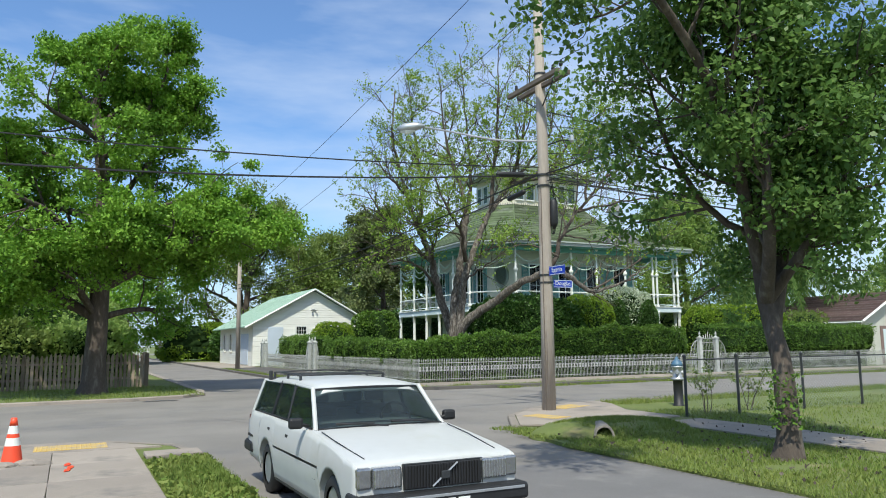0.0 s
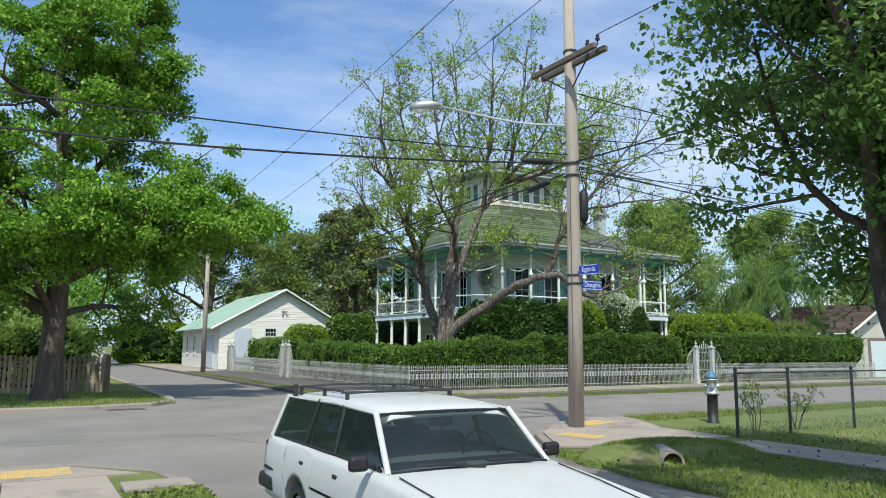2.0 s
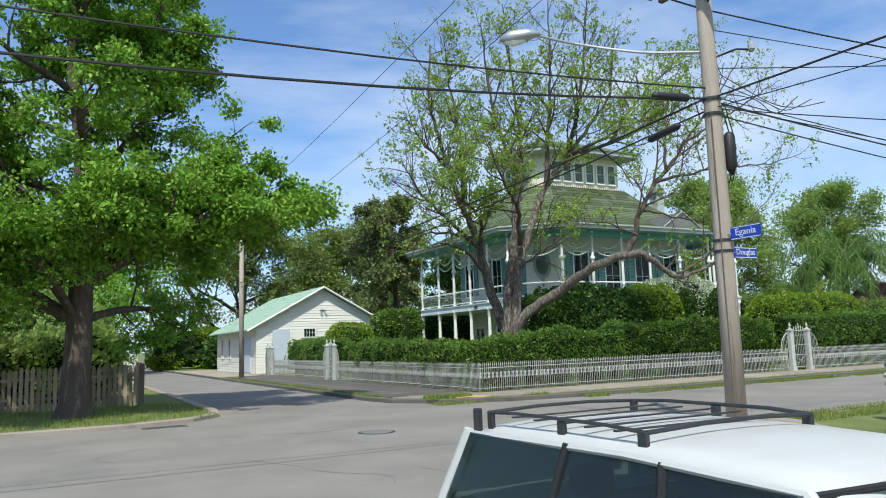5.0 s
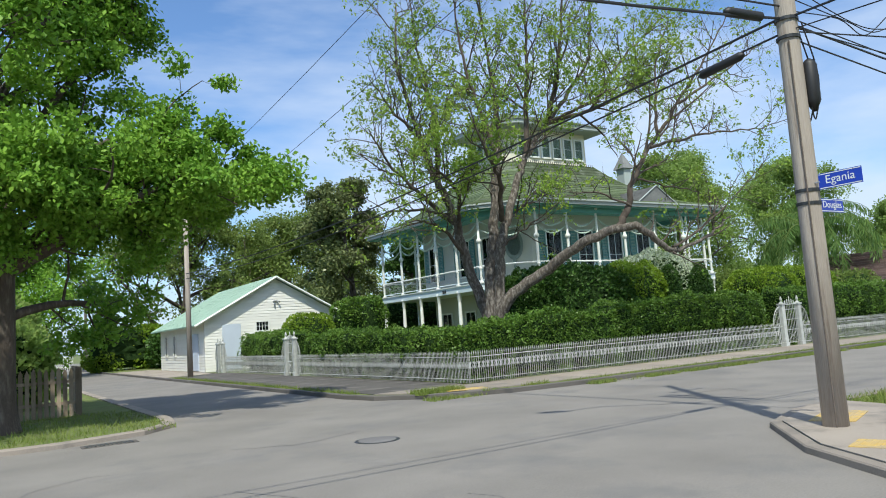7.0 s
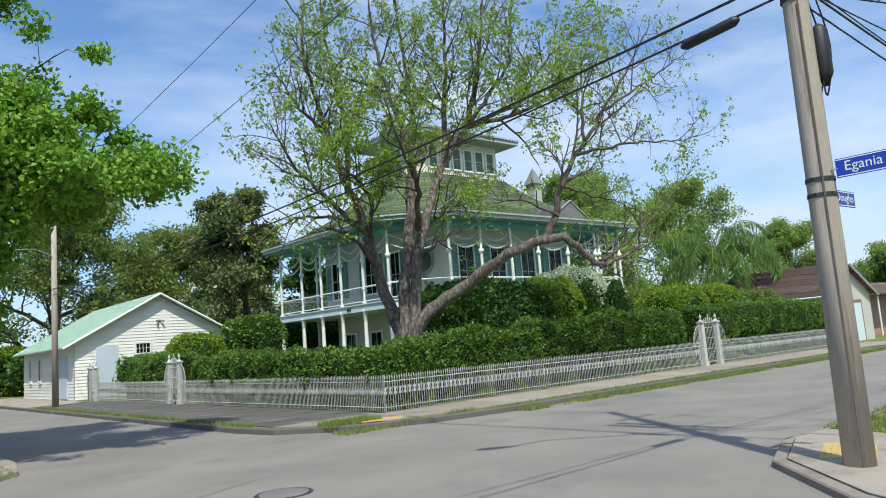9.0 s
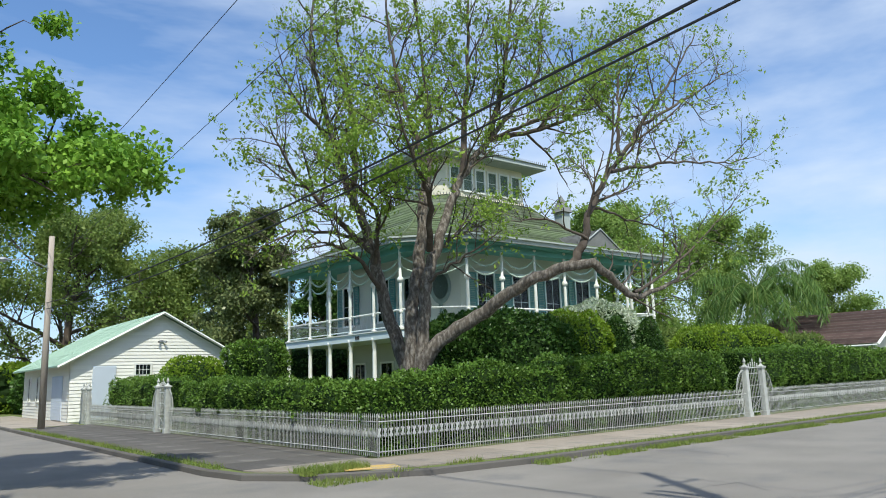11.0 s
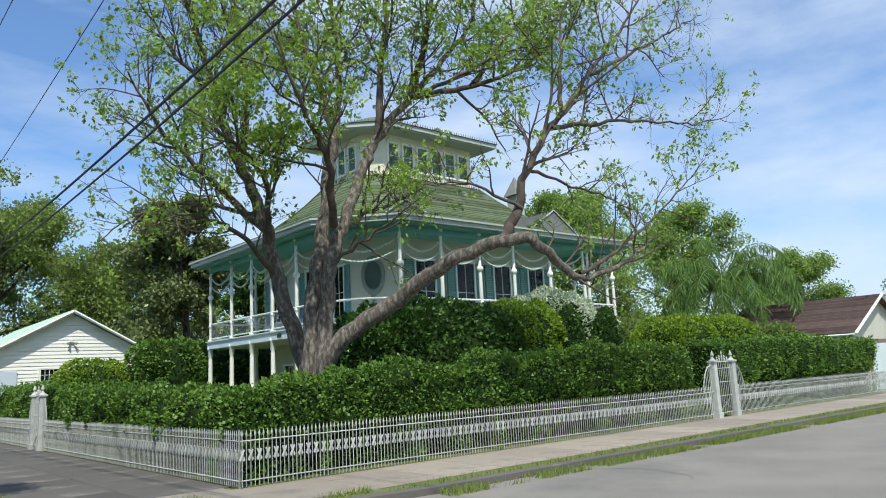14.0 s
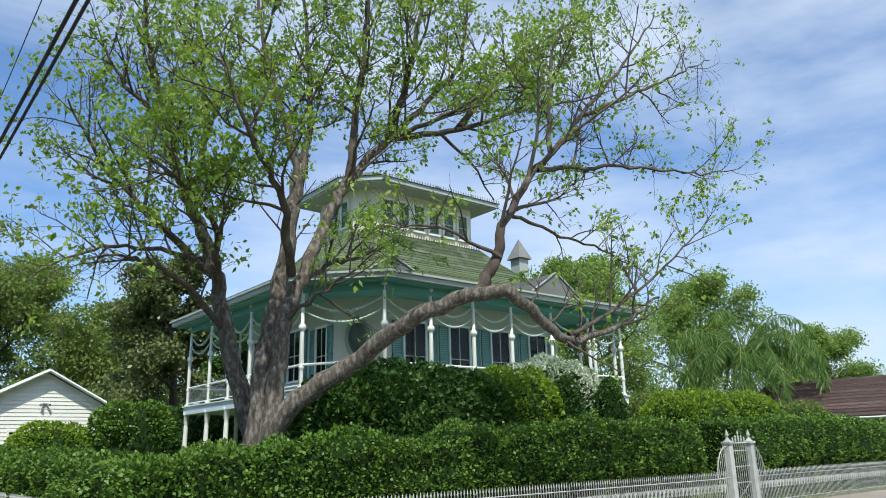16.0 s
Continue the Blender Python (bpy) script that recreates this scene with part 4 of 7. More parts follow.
shrub("bush", (43.2, 38.0, 2.2), (1.6, 1.5, 2.0), 4600, 0.12, L_LIME, 25, "clipped round light green bush", power=3.2)
shrub("bush", (17.4, 53.0, 1.75), (1.5, 1.5, 1.62), 3600, 0.13, L_LIME, 26, "rounded clipped light green bush")
shrub("bush", (20.1, 51.8, 2.1), (1.45, 1.5, 2.0), 4200, 0.13, L_HEDGE, 27, "tall clipped green bush behind the hedge", power=4.0)
shrub("bush", (26.5, 58.5, 2.3), (4.0, 1.8, 2.2), 4200, 0.2, L_DARK, 29, "dark garden bushes behind the house", lump=0.4)
shrub("bush", (20.2, 57, 1.5), (1.6, 1.4, 1.45), 2000, 0.15, L_DARK, 28, "dark evergreen bush by the garage")

# ---- trees ----
leafy_tree("street_tree", (1.45, 34.0, 0.05), 16.2, 4.9, 0.50, 5, L_LEFT, BARK_DARK, "tall leafy street tree with thick dark trunk", clear=0.30, limbs=20, per=92, leaf=0.145, radius=0.50, lean=(-0.3, 0.4), count=6,
           boughs=[([(1.45, 34.0, 3.6), (3.4, 33.7, 5.2), (5.6, 33.2, 6.2), (8.2, 32.4, 6.7)], 0.20, 1.7), ([(1.5, 34.0, 4.8), (3.8, 33.8, 6.4), (5.8, 33.4, 7.0), (7.6, 33.0, 6.9)], 0.16, 1.3), ([(1.4, 34.0, 3.2), (-1.2, 34.2, 4.6), (-4.5, 34.2, 5.4), (-7.0, 34.0, 5.6)], 0.18, 2.2),
                   ([(1.5, 34.0, 6.5), (3.0, 34.3, 9.2), (4.4, 34.4, 11.0), (5.2, 34.2, 12.0)], 0.13, 1.5), ([(1.5, 34.0, 8.5), (2.6, 34.3, 11.2), (3.4, 34.4, 13.4), (3.6, 34.2, 14.6)], 0.10, 1.5), ([(1.5, 33.9, 4.0), (2.2, 32.8, 5.6), (2.2, 31.8, 6.2), (1.6, 31.0, 6.2)], 0.10, 1.4), ([(1.4, 34.0, 2.6), (0.2, 33.4, 4.6), (-1.6, 32.9, 5.2), (-3.5, 32.8, 4.6)], 0.12, 1.8), ([(1.4, 34.0, 5.6), (-1.0, 34.0, 7.4), (-3.0, 33.8, 8.2), (-5.0, 33.8, 8.6)], 0.12, 2.0),
                   ([(1.4, 34.0, 2.8), (0.6, 32.7, 4.3), (-0.5, 31.6, 4.7), (-2.0, 30.9, 4.3)], 0.10, 1.8), ([(1.45, 34.0, 3.8), (2.7, 33.0, 5.4), (4.3, 32.4, 6.3), (6.0, 31.9, 6.3)], 0.10, 1.4), ([(1.4, 34.0, 3.6), (-0.6, 33.4, 5.6), (-2.4, 33.0, 6.4), (-4.2, 32.8, 6.4)], 0.10, 1.9)])
leafy_tree("street_tree", (10.5, 10.12, 0.03), 10.4, 2.95, 0.205, 8, L_SHADE, BARK_DARK, "shady leafy tree on the grass verge", clear=0.46, limbs=14, per=40, leaf=0.112, radius=0.46, lean=(0.2, 0.1), count=7, flare=1.7,
           boughs=[([(10.42, 10.1, 2.1), (11.2, 10.5, 3.4), (11.9, 10.9, 5.0), (12.3, 11.1, 6.6)], 0.13, 1.2), ([(10.42, 10.1, 2.3), (9.9, 9.7, 3.6), (9.5, 9.4, 5.2), (9.2, 9.2, 6.8)], 0.12, 1.2), ([(10.42, 10.1, 2.6), (10.9, 9.4, 3.9), (11.3, 8.8, 5.6)], 0.10, 1.2),
                   ([(10.5, 10.1, 3.2), (9.2, 9.8, 5.2), (7.6, 9.4, 6.6), (6.0, 9.0, 7.3)], 0.11, 1.5)])
leafy_tree("tree", (27.5, 68, 0), 16.5, 5.4, 0.4, 41, L_MAG, BARK_DARK, "tall dark magnolia behind the house", clear=0.12, limbs=17, per=58, leaf=0.26, radius=0.72, count=8)
leafy_tree("tree", (29.0, 60.5, 0), 10.5, 3.0, 0.25, 52, L_DARK, BARK_DARK, "dark evergreen tree close behind the house", clear=0.1, limbs=14, per=50, leaf=0.2, radius=0.6, count=8)
leafy_tree("tree", (20, 96, 0), 20.5, 12, 0.6, 42, L_OAK, BARK_DARK, "broad live oak behind the garage", clear=0.2, limbs=15, per=58, leaf=0.30, radius=1.35, count=8)
leafy_tree("tree", (31, 92, 0), 15, 10, 0.6, 43, L_OAK, BARK_DARK, "broad live oak behind the garage", clear=0.25, limbs=14, per=58, leaf=0.30, radius=1.35, count=8)
leafy_tree("tree", (2, 84, 0), 15, 9, 0.5, 44, L_LEFT, BARK_DARK, "leafy tree along the side street", clear=0.2, limbs=12, per=58, leaf=0.30, radius=1.3, count=8)
leafy_tree("tree", (-14, 62, 0), 14, 9, 0.5, 45, L_OAK, BARK_DARK, "leafy tree behind the wooden fence", clear=0.15, limbs=12, per=58, leaf=0.30, radius=1.3, count=8)
leafy_tree("tree", (56, 57, 0), 18.4, 7.0, 0.4, 46, L_MID, BARK, "light green tree behind the house", clear=0.15, limbs=15, per=58, leaf=0.23, radius=1.1, count=8)
leafy_tree("tree", (71, 57, 0), 18.2, 7.5, 0.4, 47, L_MID, BARK, "light green tree behind the neighbouring roof", clear=0.15, limbs=14, per=58, leaf=0.24, radius=1.2, count=8)
leafy_tree("tree", (84, 52, 0), 12.8, 5.5, 0.4, 48, L_MID, BARK, "leafy tree behind the neighbouring house", clear=0.15, limbs=13, per=58, leaf=0.25, radius=1.15, count=8)
leafy_tree("tree", (98, 46, 0), 9.5, 5, 0.4, 49, L_MID, BARK, "leafy tree in the distance", clear=0.15, limbs=12, per=58, leaf=0.27, radius=1.15, count=8)
leafy_tree("tree", (118, 46, 0), 9.0, 5, 0.4, 50, L_OAK, BARK, "leafy tree in the distance", clear=0.15, limbs=12, per=58, leaf=0.27, radius=1.15, count=8)
leafy_tree("tree", (50, 66, 0), 15, 8, 0.4, 51, L_MID, BARK, "leafy tree far behind the house", clear=0.15, limbs=12, per=58, leaf=0.30, radius=1.35, count=8)


def spring_tree():
    """The big old tree in the garden: two stems, one long low limb, thin new leaves."""
    rs = np.random.RandomState(3)
    at = np.array([17.75, 35.3, 0.1])
    t = thing("garden_tree", at, "large old tree with long low limb and sparse spring leaves", "tree")
    wood, thin, tips = Wood(), Wood(), []
    # each stem: its line, radius at both ends, number and length of side branches, depth of branching, where they begin
    stems = [
        ([(17.75, 35.4, 0.0), (17.95, 35.7, 2.4), (17.45, 36.0, 4.4), (17.05, 36.0, 6.0), (16.4, 36.0, 7.5), (15.85, 36.0, 8.8), (15.4, 36.1, 10.4), (15.0, 36.3, 12.6), (15.2, 36.4, 15.0)], 0.27, 0.03, 16, 2.3, 3, 0.50),
        ([(17.8, 35.3, 0.0), (17.85, 35.2, 2.6), (18.05, 35.2, 4.6), (18.35, 35.2, 6.1), (18.55, 35.2, 7.7), (18.75, 35.2, 9.0)], 0.24, 0.17, 6, 1.6, 2, 0.62),
        ([(17.9, 35.2, 0.2), (18.1, 34.9, 3.0), (18.2, 34.8, 4.8), (18.75, 34.8, 6.2), (19.4, 34.8, 7.8), (20.0, 34.8, 8.8), (21.2, 34.8, 10.2), (22.7, 34.8, 11.9), (23.9, 34.8, 13.5), (24.3, 34.8, 16.2)], 0.25, 0.035, 14, 2.3, 3, 0.52),
        ([(17.9, 35.3, 0.2), (18.1, 34.7, 2.6), (19.1, 33.4, 3.8), (19.8, 31.9, 4.7), (20.8, 30.6, 5.15), (21.6, 30.4, 4.9), (22.8, 30.4, 4.25), (23.6, 30.4, 4.35), (25.1, 30.3, 4.9), (26.2, 30.2, 5.6)], 0.27, 0.03, 10, 1.7, 2, 0.55),
        ([(20.6, 30.8, 5.1), (20.95, 30.6, 5.8), (21.15, 30.5, 6.6), (22.2, 30.4, 8.1), (24.0, 30.4, 10.0), (25.8, 30.3, 12.0), (27.4, 30.2, 14.0)], 0.15, 0.02, 13, 2.3, 3, 0.28),
        ([(24.0, 30.4, 10.0), (26.2, 30.2, 11.2), (28.2, 30.1, 12.4), (29.8, 30.0, 13.3)], 0.06, 0.012, 14, 1.9, 2, 0.15),
        ([(22.2, 30.4, 8.1), (23.8, 30.3, 8.5), (26.0, 30.2, 9.0), (28.5, 30.0, 9.3), (30.6, 29.9, 9.9)], 0.07, 0.012, 16, 1.7, 2, 0.15),
        ([(22.9, 30.4, 4.3), (24.6, 30.2, 5.2), (26.6, 29.9, 6.6), (28.4, 29.7, 8.0)], 0.06, 0.012, 14, 1.5, 2, 0.25),
        ([(21.3, 30.5, 6.9), (22.8, 30.6, 6.8), (24.6, 30.6, 6.6), (26.4, 30.5, 6.2)], 0.05, 0.012, 8, 1.2, 2, 0.3),
        ([(18.7, 35.2, 8.7), (18.3, 35.4, 10.3), (17.7, 35.6, 12.8), (17.4, 35.7, 16.2)], 0.13, 0.02, 14, 2.0, 3, 0.15),
        ([(18.75, 35.2, 8.9), (19.2, 35.6, 10.6), (19.2, 36.0, 13.8), (19.0, 36.2, 17.6)], 0.12, 0.02, 14, 2.1, 3, 0.15),
        ([(19.9, 34.8, 8.7), (20.2, 34.9, 10.8), (20.6, 35.0, 14.0), (20.8, 35.1, 18.0)], 0.14, 0.02, 14, 2.1, 3, 0.2),
        ([(21.2, 34.8, 10.2), (21.7, 34.5, 12.4), (22.2, 34.4, 15.2), (22.4, 34.3, 17.8)], 0.12, 0.02, 13, 2.0, 3, 0.2),
        ([(21.2, 34.8, 10.2), (23.2, 34.2, 10.8), (25.0, 33.6, 11.7), (26.3, 33.4, 12.8)], 0.11, 0.02, 11, 1.9, 3, 0.2),
        ([(16.4, 36.1, 7.5), (16.8, 36.6, 9.8), (16.7, 37.2, 12.8), (16.4, 37.4, 15.8)], 0.14, 0.02, 13, 2.0, 3, 0.25),
        ([(17.0, 36.1, 6.0), (15.8, 36.4, 7.2), (14.4, 36.4, 8.4), (13.5, 36.2, 9.6)], 0.12, 0.02, 12, 1.9, 3, 0.2),
        ([(15.7, 36.1, 9.4), (14.6, 36.3, 10.6), (13.8, 36.5, 11.8)], 0.08, 0.015, 10, 1.6, 2, 0.2),
        ([(16.9, 36.1, 6.4), (15.4, 36.8, 6.7), (14.2, 37.0, 6.4), (13.2, 37.0, 5.6)], 0.07, 0.012, 11, 1.6, 2, 0.15),
        ([(21.0, 30.5, 5.9), (19.6, 30.8, 6.4), (18.2, 31.0, 6.2)], 0.05, 0.01, 8, 1.3, 2, 0.2),
        ([(18.3, 34.7, 6.0), (17.4, 33.4, 7.2), (16.2, 32.6, 8.2), (15.4, 32.2, 9.6)], 0.12, 0.02, 12, 1.8, 3, 0.25),
        ([(17.1, 36.0, 5.6), (16.6, 35.0, 6.8), (15.6, 34.2, 7.4), (14.6, 33.8, 7.8)], 0.11, 0.02, 12, 1.7, 3, 0.2),
        ([(18.6, 34.8, 5.8), (19.8, 35.4, 6.6), (21.2, 36.0, 7.2), (22.8, 36.4, 8.0)], 0.09, 0.02, 11, 1.6, 2, 0.2),
        ([(17.3, 36.0, 4.8), (16.0, 35.2, 5.6), (14.9, 34.8, 5.9), (13.9, 34.6, 5.8)], 0.09, 0.015, 12, 1.6, 2, 0.15),
        ([(18.1, 34.8, 4.9), (18.9, 33.6, 5.7), (19.4, 32.4, 6.3)], 0.06, 0.012, 9, 1.4, 2, 0.2),
        ([(22.7, 30.4, 8.6), (22.9, 30.5, 10.2), (23.4, 30.6, 11.8), (24.4, 30.7, 13.6)], 0.07, 0.012, 13, 1.8, 3, 0.2),
        ([(23.2, 34.2, 10.8), (24.4, 33.8, 12.6), (26.2, 33.5, 14.4), (28.0, 33.3, 15.8)], 0.09, 0.015, 13, 2.1, 3, 0.15),
        ([(21.2, 34.8, 10.2), (22.2, 33.6, 10.7), (23.0, 32.4, 11.2), (23.8, 31.6, 11.2)], 0.08, 0.012, 12, 1.7, 3, 0.2),
    ]
    for pts, r0, r1, many, length, depth, begin in stems:
        path = smooth_path(pts, 6)
        r = r0 + (r1 - r0) * np.linspace(0, 1, len(path)) ** 0.85
        if pts[0][2] < 1:
            r[:4] *= np.array([1.7, 1.4, 1.2, 1.1])
        path = path + rs.normal(size=path.shape) * 0.03
        (wood if r0 > 0.2 else thin).limb(path, 0, 0, 12 if r0 > 0.2 else 8, r)
        branch_out(thin, rs, path, r0, r1, 1, depth, length, tips, many, 0.07, 0.95, begin, 0.15)
        tips.append((path[-1], None))
    ob = new("trunk", wood.mesh("trunk", BARK, at))
    ob.parent = t
    ob = new("branchwork", thin.mesh("branchwork", BARK_DARK, at))
    ob.parent = t
    keep = rs.random(len(tips)) < np.clip(1.25 - 0.055 * np.array([q[0][2] for q in tips]), 0.22, 0.85) * np.where(np.array([q[0][1] for q in tips]) < 32.0, 0.55, 1.0) * np.where(np.array([q[0][0] for q in tips]) < 15.6, 0.6, 1.0)
    crown = clumps(rs, [q for q, k in zip(tips, keep) if k], 6, 0.17, 0.8)
    leaves("crown", crown, 0.135, L_PECAN, rs, parent=t, base=at, wide=0.26, droop=0.4)
    return t


spring_tree()


# ---- the white estate car ----
def estate_car(cx, front):
    t = thing("car", (cx, front + 2.4, 0.0), "old white boxy estate car with roof rack, parked by the kerb", "car")
    paint = bpy.data.materials["car_white"]
    arch = lambda c: [(c + 0.37 * math.cos(a), 0.31 + 0.37 * math.sin(a)) for a in (i * math.pi / 10 for i in range(11))]
    outline = [(0.24, 0.34), (0.19, 0.50), (0.21, 0.66), (0.24, 0.785), (0.31, 0.81), (0.60, 0.845), (0.95, 0.885), (1.30, 0.925), (1.60, 0.955), (1.9, 0.965), (2.6, 0.97), (3.4, 0.97), (4.2, 0.965), (4.60, 0.955), (4.68, 0.88), (4.70, 0.60), (4.66, 0.38), (4.2, 0.33)]
    outline += arch(3.54)[:] + [(3.0, 0.25), (2.2, 0.24), (1.4, 0.25)] + arch(0.89)[:] + [(0.45, 0.32)]

    def half(s, z):
        w = 0.855 - 0.05 * max(0, (0.7 - s) / 0.7) ** 2 - 0.03 * max(0, (s - 4.0) / 0.7) ** 2
        return w - 0.05 * max(0, (z - 0.72) / 0.24) ** 2 - 0.035 * max(0, (0.5 - z) / 0.26)
    bm = bmesh.new()
    cols = 9
    ring = []
    for s, z in outline:
        h = half(s, z)
        row = []
        for k in range(cols):
            u = -1 + 2 * k / (cols - 1)
            crown = 0.035 * (1 - u * u) if z > 0.78 and s < 4.65 else 0
            bow = 0.06 * (1 - u * u) * (1 if s < 0.32 else -1 if s > 4.6 else 0) * (0 if z > 0.8 and s > 0.3 else 1)
            row.append(bm.verts.new((cx + u * h, front + s - bow, z + crown)))
        ring.append(row)
    n = len(outline)
    for i in range(n):
        a, b = ring[i], ring[(i + 1) % n]
        for k in range(cols - 1):
            bm.faces.new((a[k], a[k + 1], b[k + 1], b[k]))
    bmesh.ops.recalc_face_normals(bm, faces=bm.faces)
    body = part("body", bm, paint, t, "faded white painted body", True)

    def sill(s):
        for c in (0.89, 3.54):
            if abs(s - c) < 0.37:
                return 0.31 + math.sqrt(0.37 ** 2 - (s - c) ** 2)
        return 0.34 if s < 0.5 or s > 3.95 else 0.25

    def top(s):
        pts = outline[3:15]
        for (a, za), (b, zb) in zip(pts, pts[1:]):
            if a <= s <= b:
                return za + (zb - za) * (s - a) / max(b - a, 1e-6)
        return 0.785 if s < 1 else 0.95
    steps = sorted([0.21 + 4.47 * i / 44 for i in range(45)] + [c + k * 0.37 * f for c in (0.89, 3.54) for k in (-1, 1) for f in (1.001, 0.999, 0.97, 0.9)])
    for sd in (-1, 1):
        bm = bmesh.new()
        cols2 = []
        for s in steps:
            z0, z1 = sill(s), top(s)
            cols2.append([bm.verts.new((cx + sd * (half(s, z0 + (z1 - z0) * k / 9) + 0.001), front + s, z0 + (z1 - z0) * k / 9)) for k in range(10)])
        for a, b in zip(cols2, cols2[1:]):
            for k in range(9):
                bm.faces.new((a[k], a[k + 1], b[k + 1], b[k]))
        bmesh.ops.recalc_face_normals(bm, faces=bm.faces)
        side = part("side_panel", bm, paint, t, "", True)
        so = side.modifiers.new("thick", "SOLIDIFY")
        so.thickness, so.offset = 0.012, 0
    mod = body.modifiers.new("bevel", "BEVEL")
    mod.width, mod.segments, mod.limit_method, mod.angle_limit = 0.02, 2, "ANGLE", radians(50)

    def C(l, s, z):
        return Vector((cx + l, front + s, z))

    def cbox(l0, l1, s0, s1, z0, z1, b=0.0):
        return bx(cx + l0, cx + l1, front + s0, front + s1, z0, z1, bevel=b)

    def quad(pts, thick=0.006):
        bm = bmesh.new()
        v = [bm.verts.new(p) for p in pts]
        f = bm.faces.new(v)
        nrm = f.normal if f.normal.length else Vector((0, 0, 1))
        f.normal_update()
        g = bmesh.ops.solidify(bm, geom=[f], thickness=thick)
        return bm
    # roof skin
    bm = bmesh.new()
    grid = []
    for s, z, w in ((2.02, 1.33, 0.66), (2.12, 1.385, 0.665), (2.3, 1.415, 0.665), (2.9, 1.435, 0.665), (3.6, 1.435, 0.66), (4.2, 1.42, 0.65), (4.40, 1.395, 0.64), (4.46, 1.35, 0.63)):
        row = []
        for k in range(11):
            u = -1 + 2 * k / 10
            row.append(bm.verts.new(C(u * w, s + (0.05 * u * u if s < 2.2 else 0), z + 0.03 * (1 - u * u) - (0.035 if abs(u) > 0.95 else 0))))
        grid.append(row)
    for a, b in zip(grid, grid[1:]):
        for k in range(10):
            bm.faces.new((a[k], a[k + 1], b[k + 1], b[k]))
    roof = part("roof", bm, paint, t, "", True)
    so = roof.modifiers.new("thick", "SOLIDIFY")
    so.thickness, so.offset = 0.025, -1
    # pillars
    for sd in (-1, 1):
        for name, pts, r, mt in (("a_pillar", [(0.765, 1.66, 0.95), (0.665, 2.12, 1.38)], 0.026, paint), ("b_pillar", [(0.785, 2.72, 0.95), (0.665, 2.78, 1.40)], 0.024, BLACK),
                                 ("c_pillar", [(0.785, 3.50, 0.95), (0.66, 3.42, 1.41)], 0.028, BLACK), ("d_pillar", [(0.765, 4.56, 0.95), (0.64, 4.40, 1.39)], 0.05, paint)):
            part(name, tube(bmesh.new(), [C(sd * l, s, z) for l, s, z in pts], r, 8), mt, t)
        part("roof_gutter", tube(bmesh.new(), [C(sd * 0.665, 2.1, 1.375), C(sd * 0.675, 3.0, 1.405), C(sd * 0.655, 4.38, 1.38)], 0.016, 6), paint, t)
        part("window_trim", tube(bmesh.new(), [C(sd * 0.785, 1.75, 0.975), C(sd * 0.80, 3.0, 0.985), C(sd * 0.775, 4.5, 0.975)], 0.014, 5), BLACK, t)
        for s0, s1, t0, t1 in ((1.74, 2.70, 2.17, 2.75), (2.74, 3.48, 2.80, 3.41), (3.52, 4.50, 3.45, 4.36)):
            part("side_window", quad([C(sd * 0.785, s0, 0.97), C(sd * 0.785, s1, 0.97), C(sd * 0.668, t1, 1.385), C(sd * 0.668, t0, 1.385)]), bpy.data.materials["car_glass"], t, "tinted side window")
        part("side_moulding", cbox(sd * 0.85 - 0.012, sd * 0.85 + 0.012, 1.3, 3.15, 0.615, 0.65, 0.005), BLACK, t)
        part("side_moulding", cbox(sd * 0.845 - 0.012, sd * 0.845 + 0.012, 3.95, 4.62, 0.615, 0.65, 0.005), BLACK, t)
        for s in (2.58, 3.45):
            part("door_handle", cbox(sd * 0.838 - 0.018, sd * 0.838 + 0.018, s - 0.09, s + 0.03, 0.79, 0.835, 0.008), BLACK, t)
        for pts in ([(1.62, 0.93), (1.58, 0.5), (1.60, 0.28)], [(2.72, 0.95), (2.72, 0.28)], [(3.50, 0.95), (3.48, 0.75), (3.20, 0.45), (3.10, 0.28)]):
            part("door_seam", tube(bmesh.new(), [C(sd * (half(s, z) + 0.0005), s, z) for s, z in pts], 0.0045, 4), BLACK, t)
        bm = bmesh.new()
        tube(bm, [C(sd * 0.80, 1.83, 1.0), C(sd * 0.88, 1.82, 1.02)], 0.018, 6)
        box(bm, cx + min(sd * 0.86, sd * 1.02), cx + max(sd * 0.86, sd * 1.02), front + 1.80, front + 1.88, 0.97, 1.09, bevel=0.028)
        part("wing_mirror", bm, BLACK, t, "black wing mirror")
        hl = part("headlight", cbox(min(sd * 0.42, sd * 0.70), max(sd * 0.42, sd * 0.70), 0.125, 0.24, 0.585, 0.775, 0.02), bpy.data.materials["lamp_glass"], t, "clear ribbed headlight")
        bm = bmesh.new()
        for k in range(9):
            l = sd * (0.44 + 0.03 * k)
            tube(bm, [C(l, 0.1245, 0.60), C(l, 0.1245, 0.76)], 0.0018, 4)
        part("lens_rib", bm, STEEL, hl)
        part("turn_signal", cbox(min(sd * 0.70, sd * 0.838), max(sd * 0.70, sd * 0.838), 0.165, 0.37, 0.585, 0.775, 0.02), bpy.data.materials["lamp_glass"], t, "wrap-round turn signal")
        part("tail_lamp", cbox(min(sd * 0.66, sd * 0.82), max(sd * 0.66, sd * 0.82), 4.62, 4.71, 0.56, 0.90, 0.015), bpy.data.materials["tail_red"], t, "dark red tail lamp")
        part("badge_bar", cbox(sd * 0.856 - 0.004, sd * 0.856 + 0.004, 1.36, 1.52, 0.53, 0.545), DARK_METAL, t)
        part("badge_bar", cbox(sd * 0.856 - 0.004, sd * 0.856 + 0.004, 1.36, 1.50, 0.50, 0.512), DARK_METAL, t)
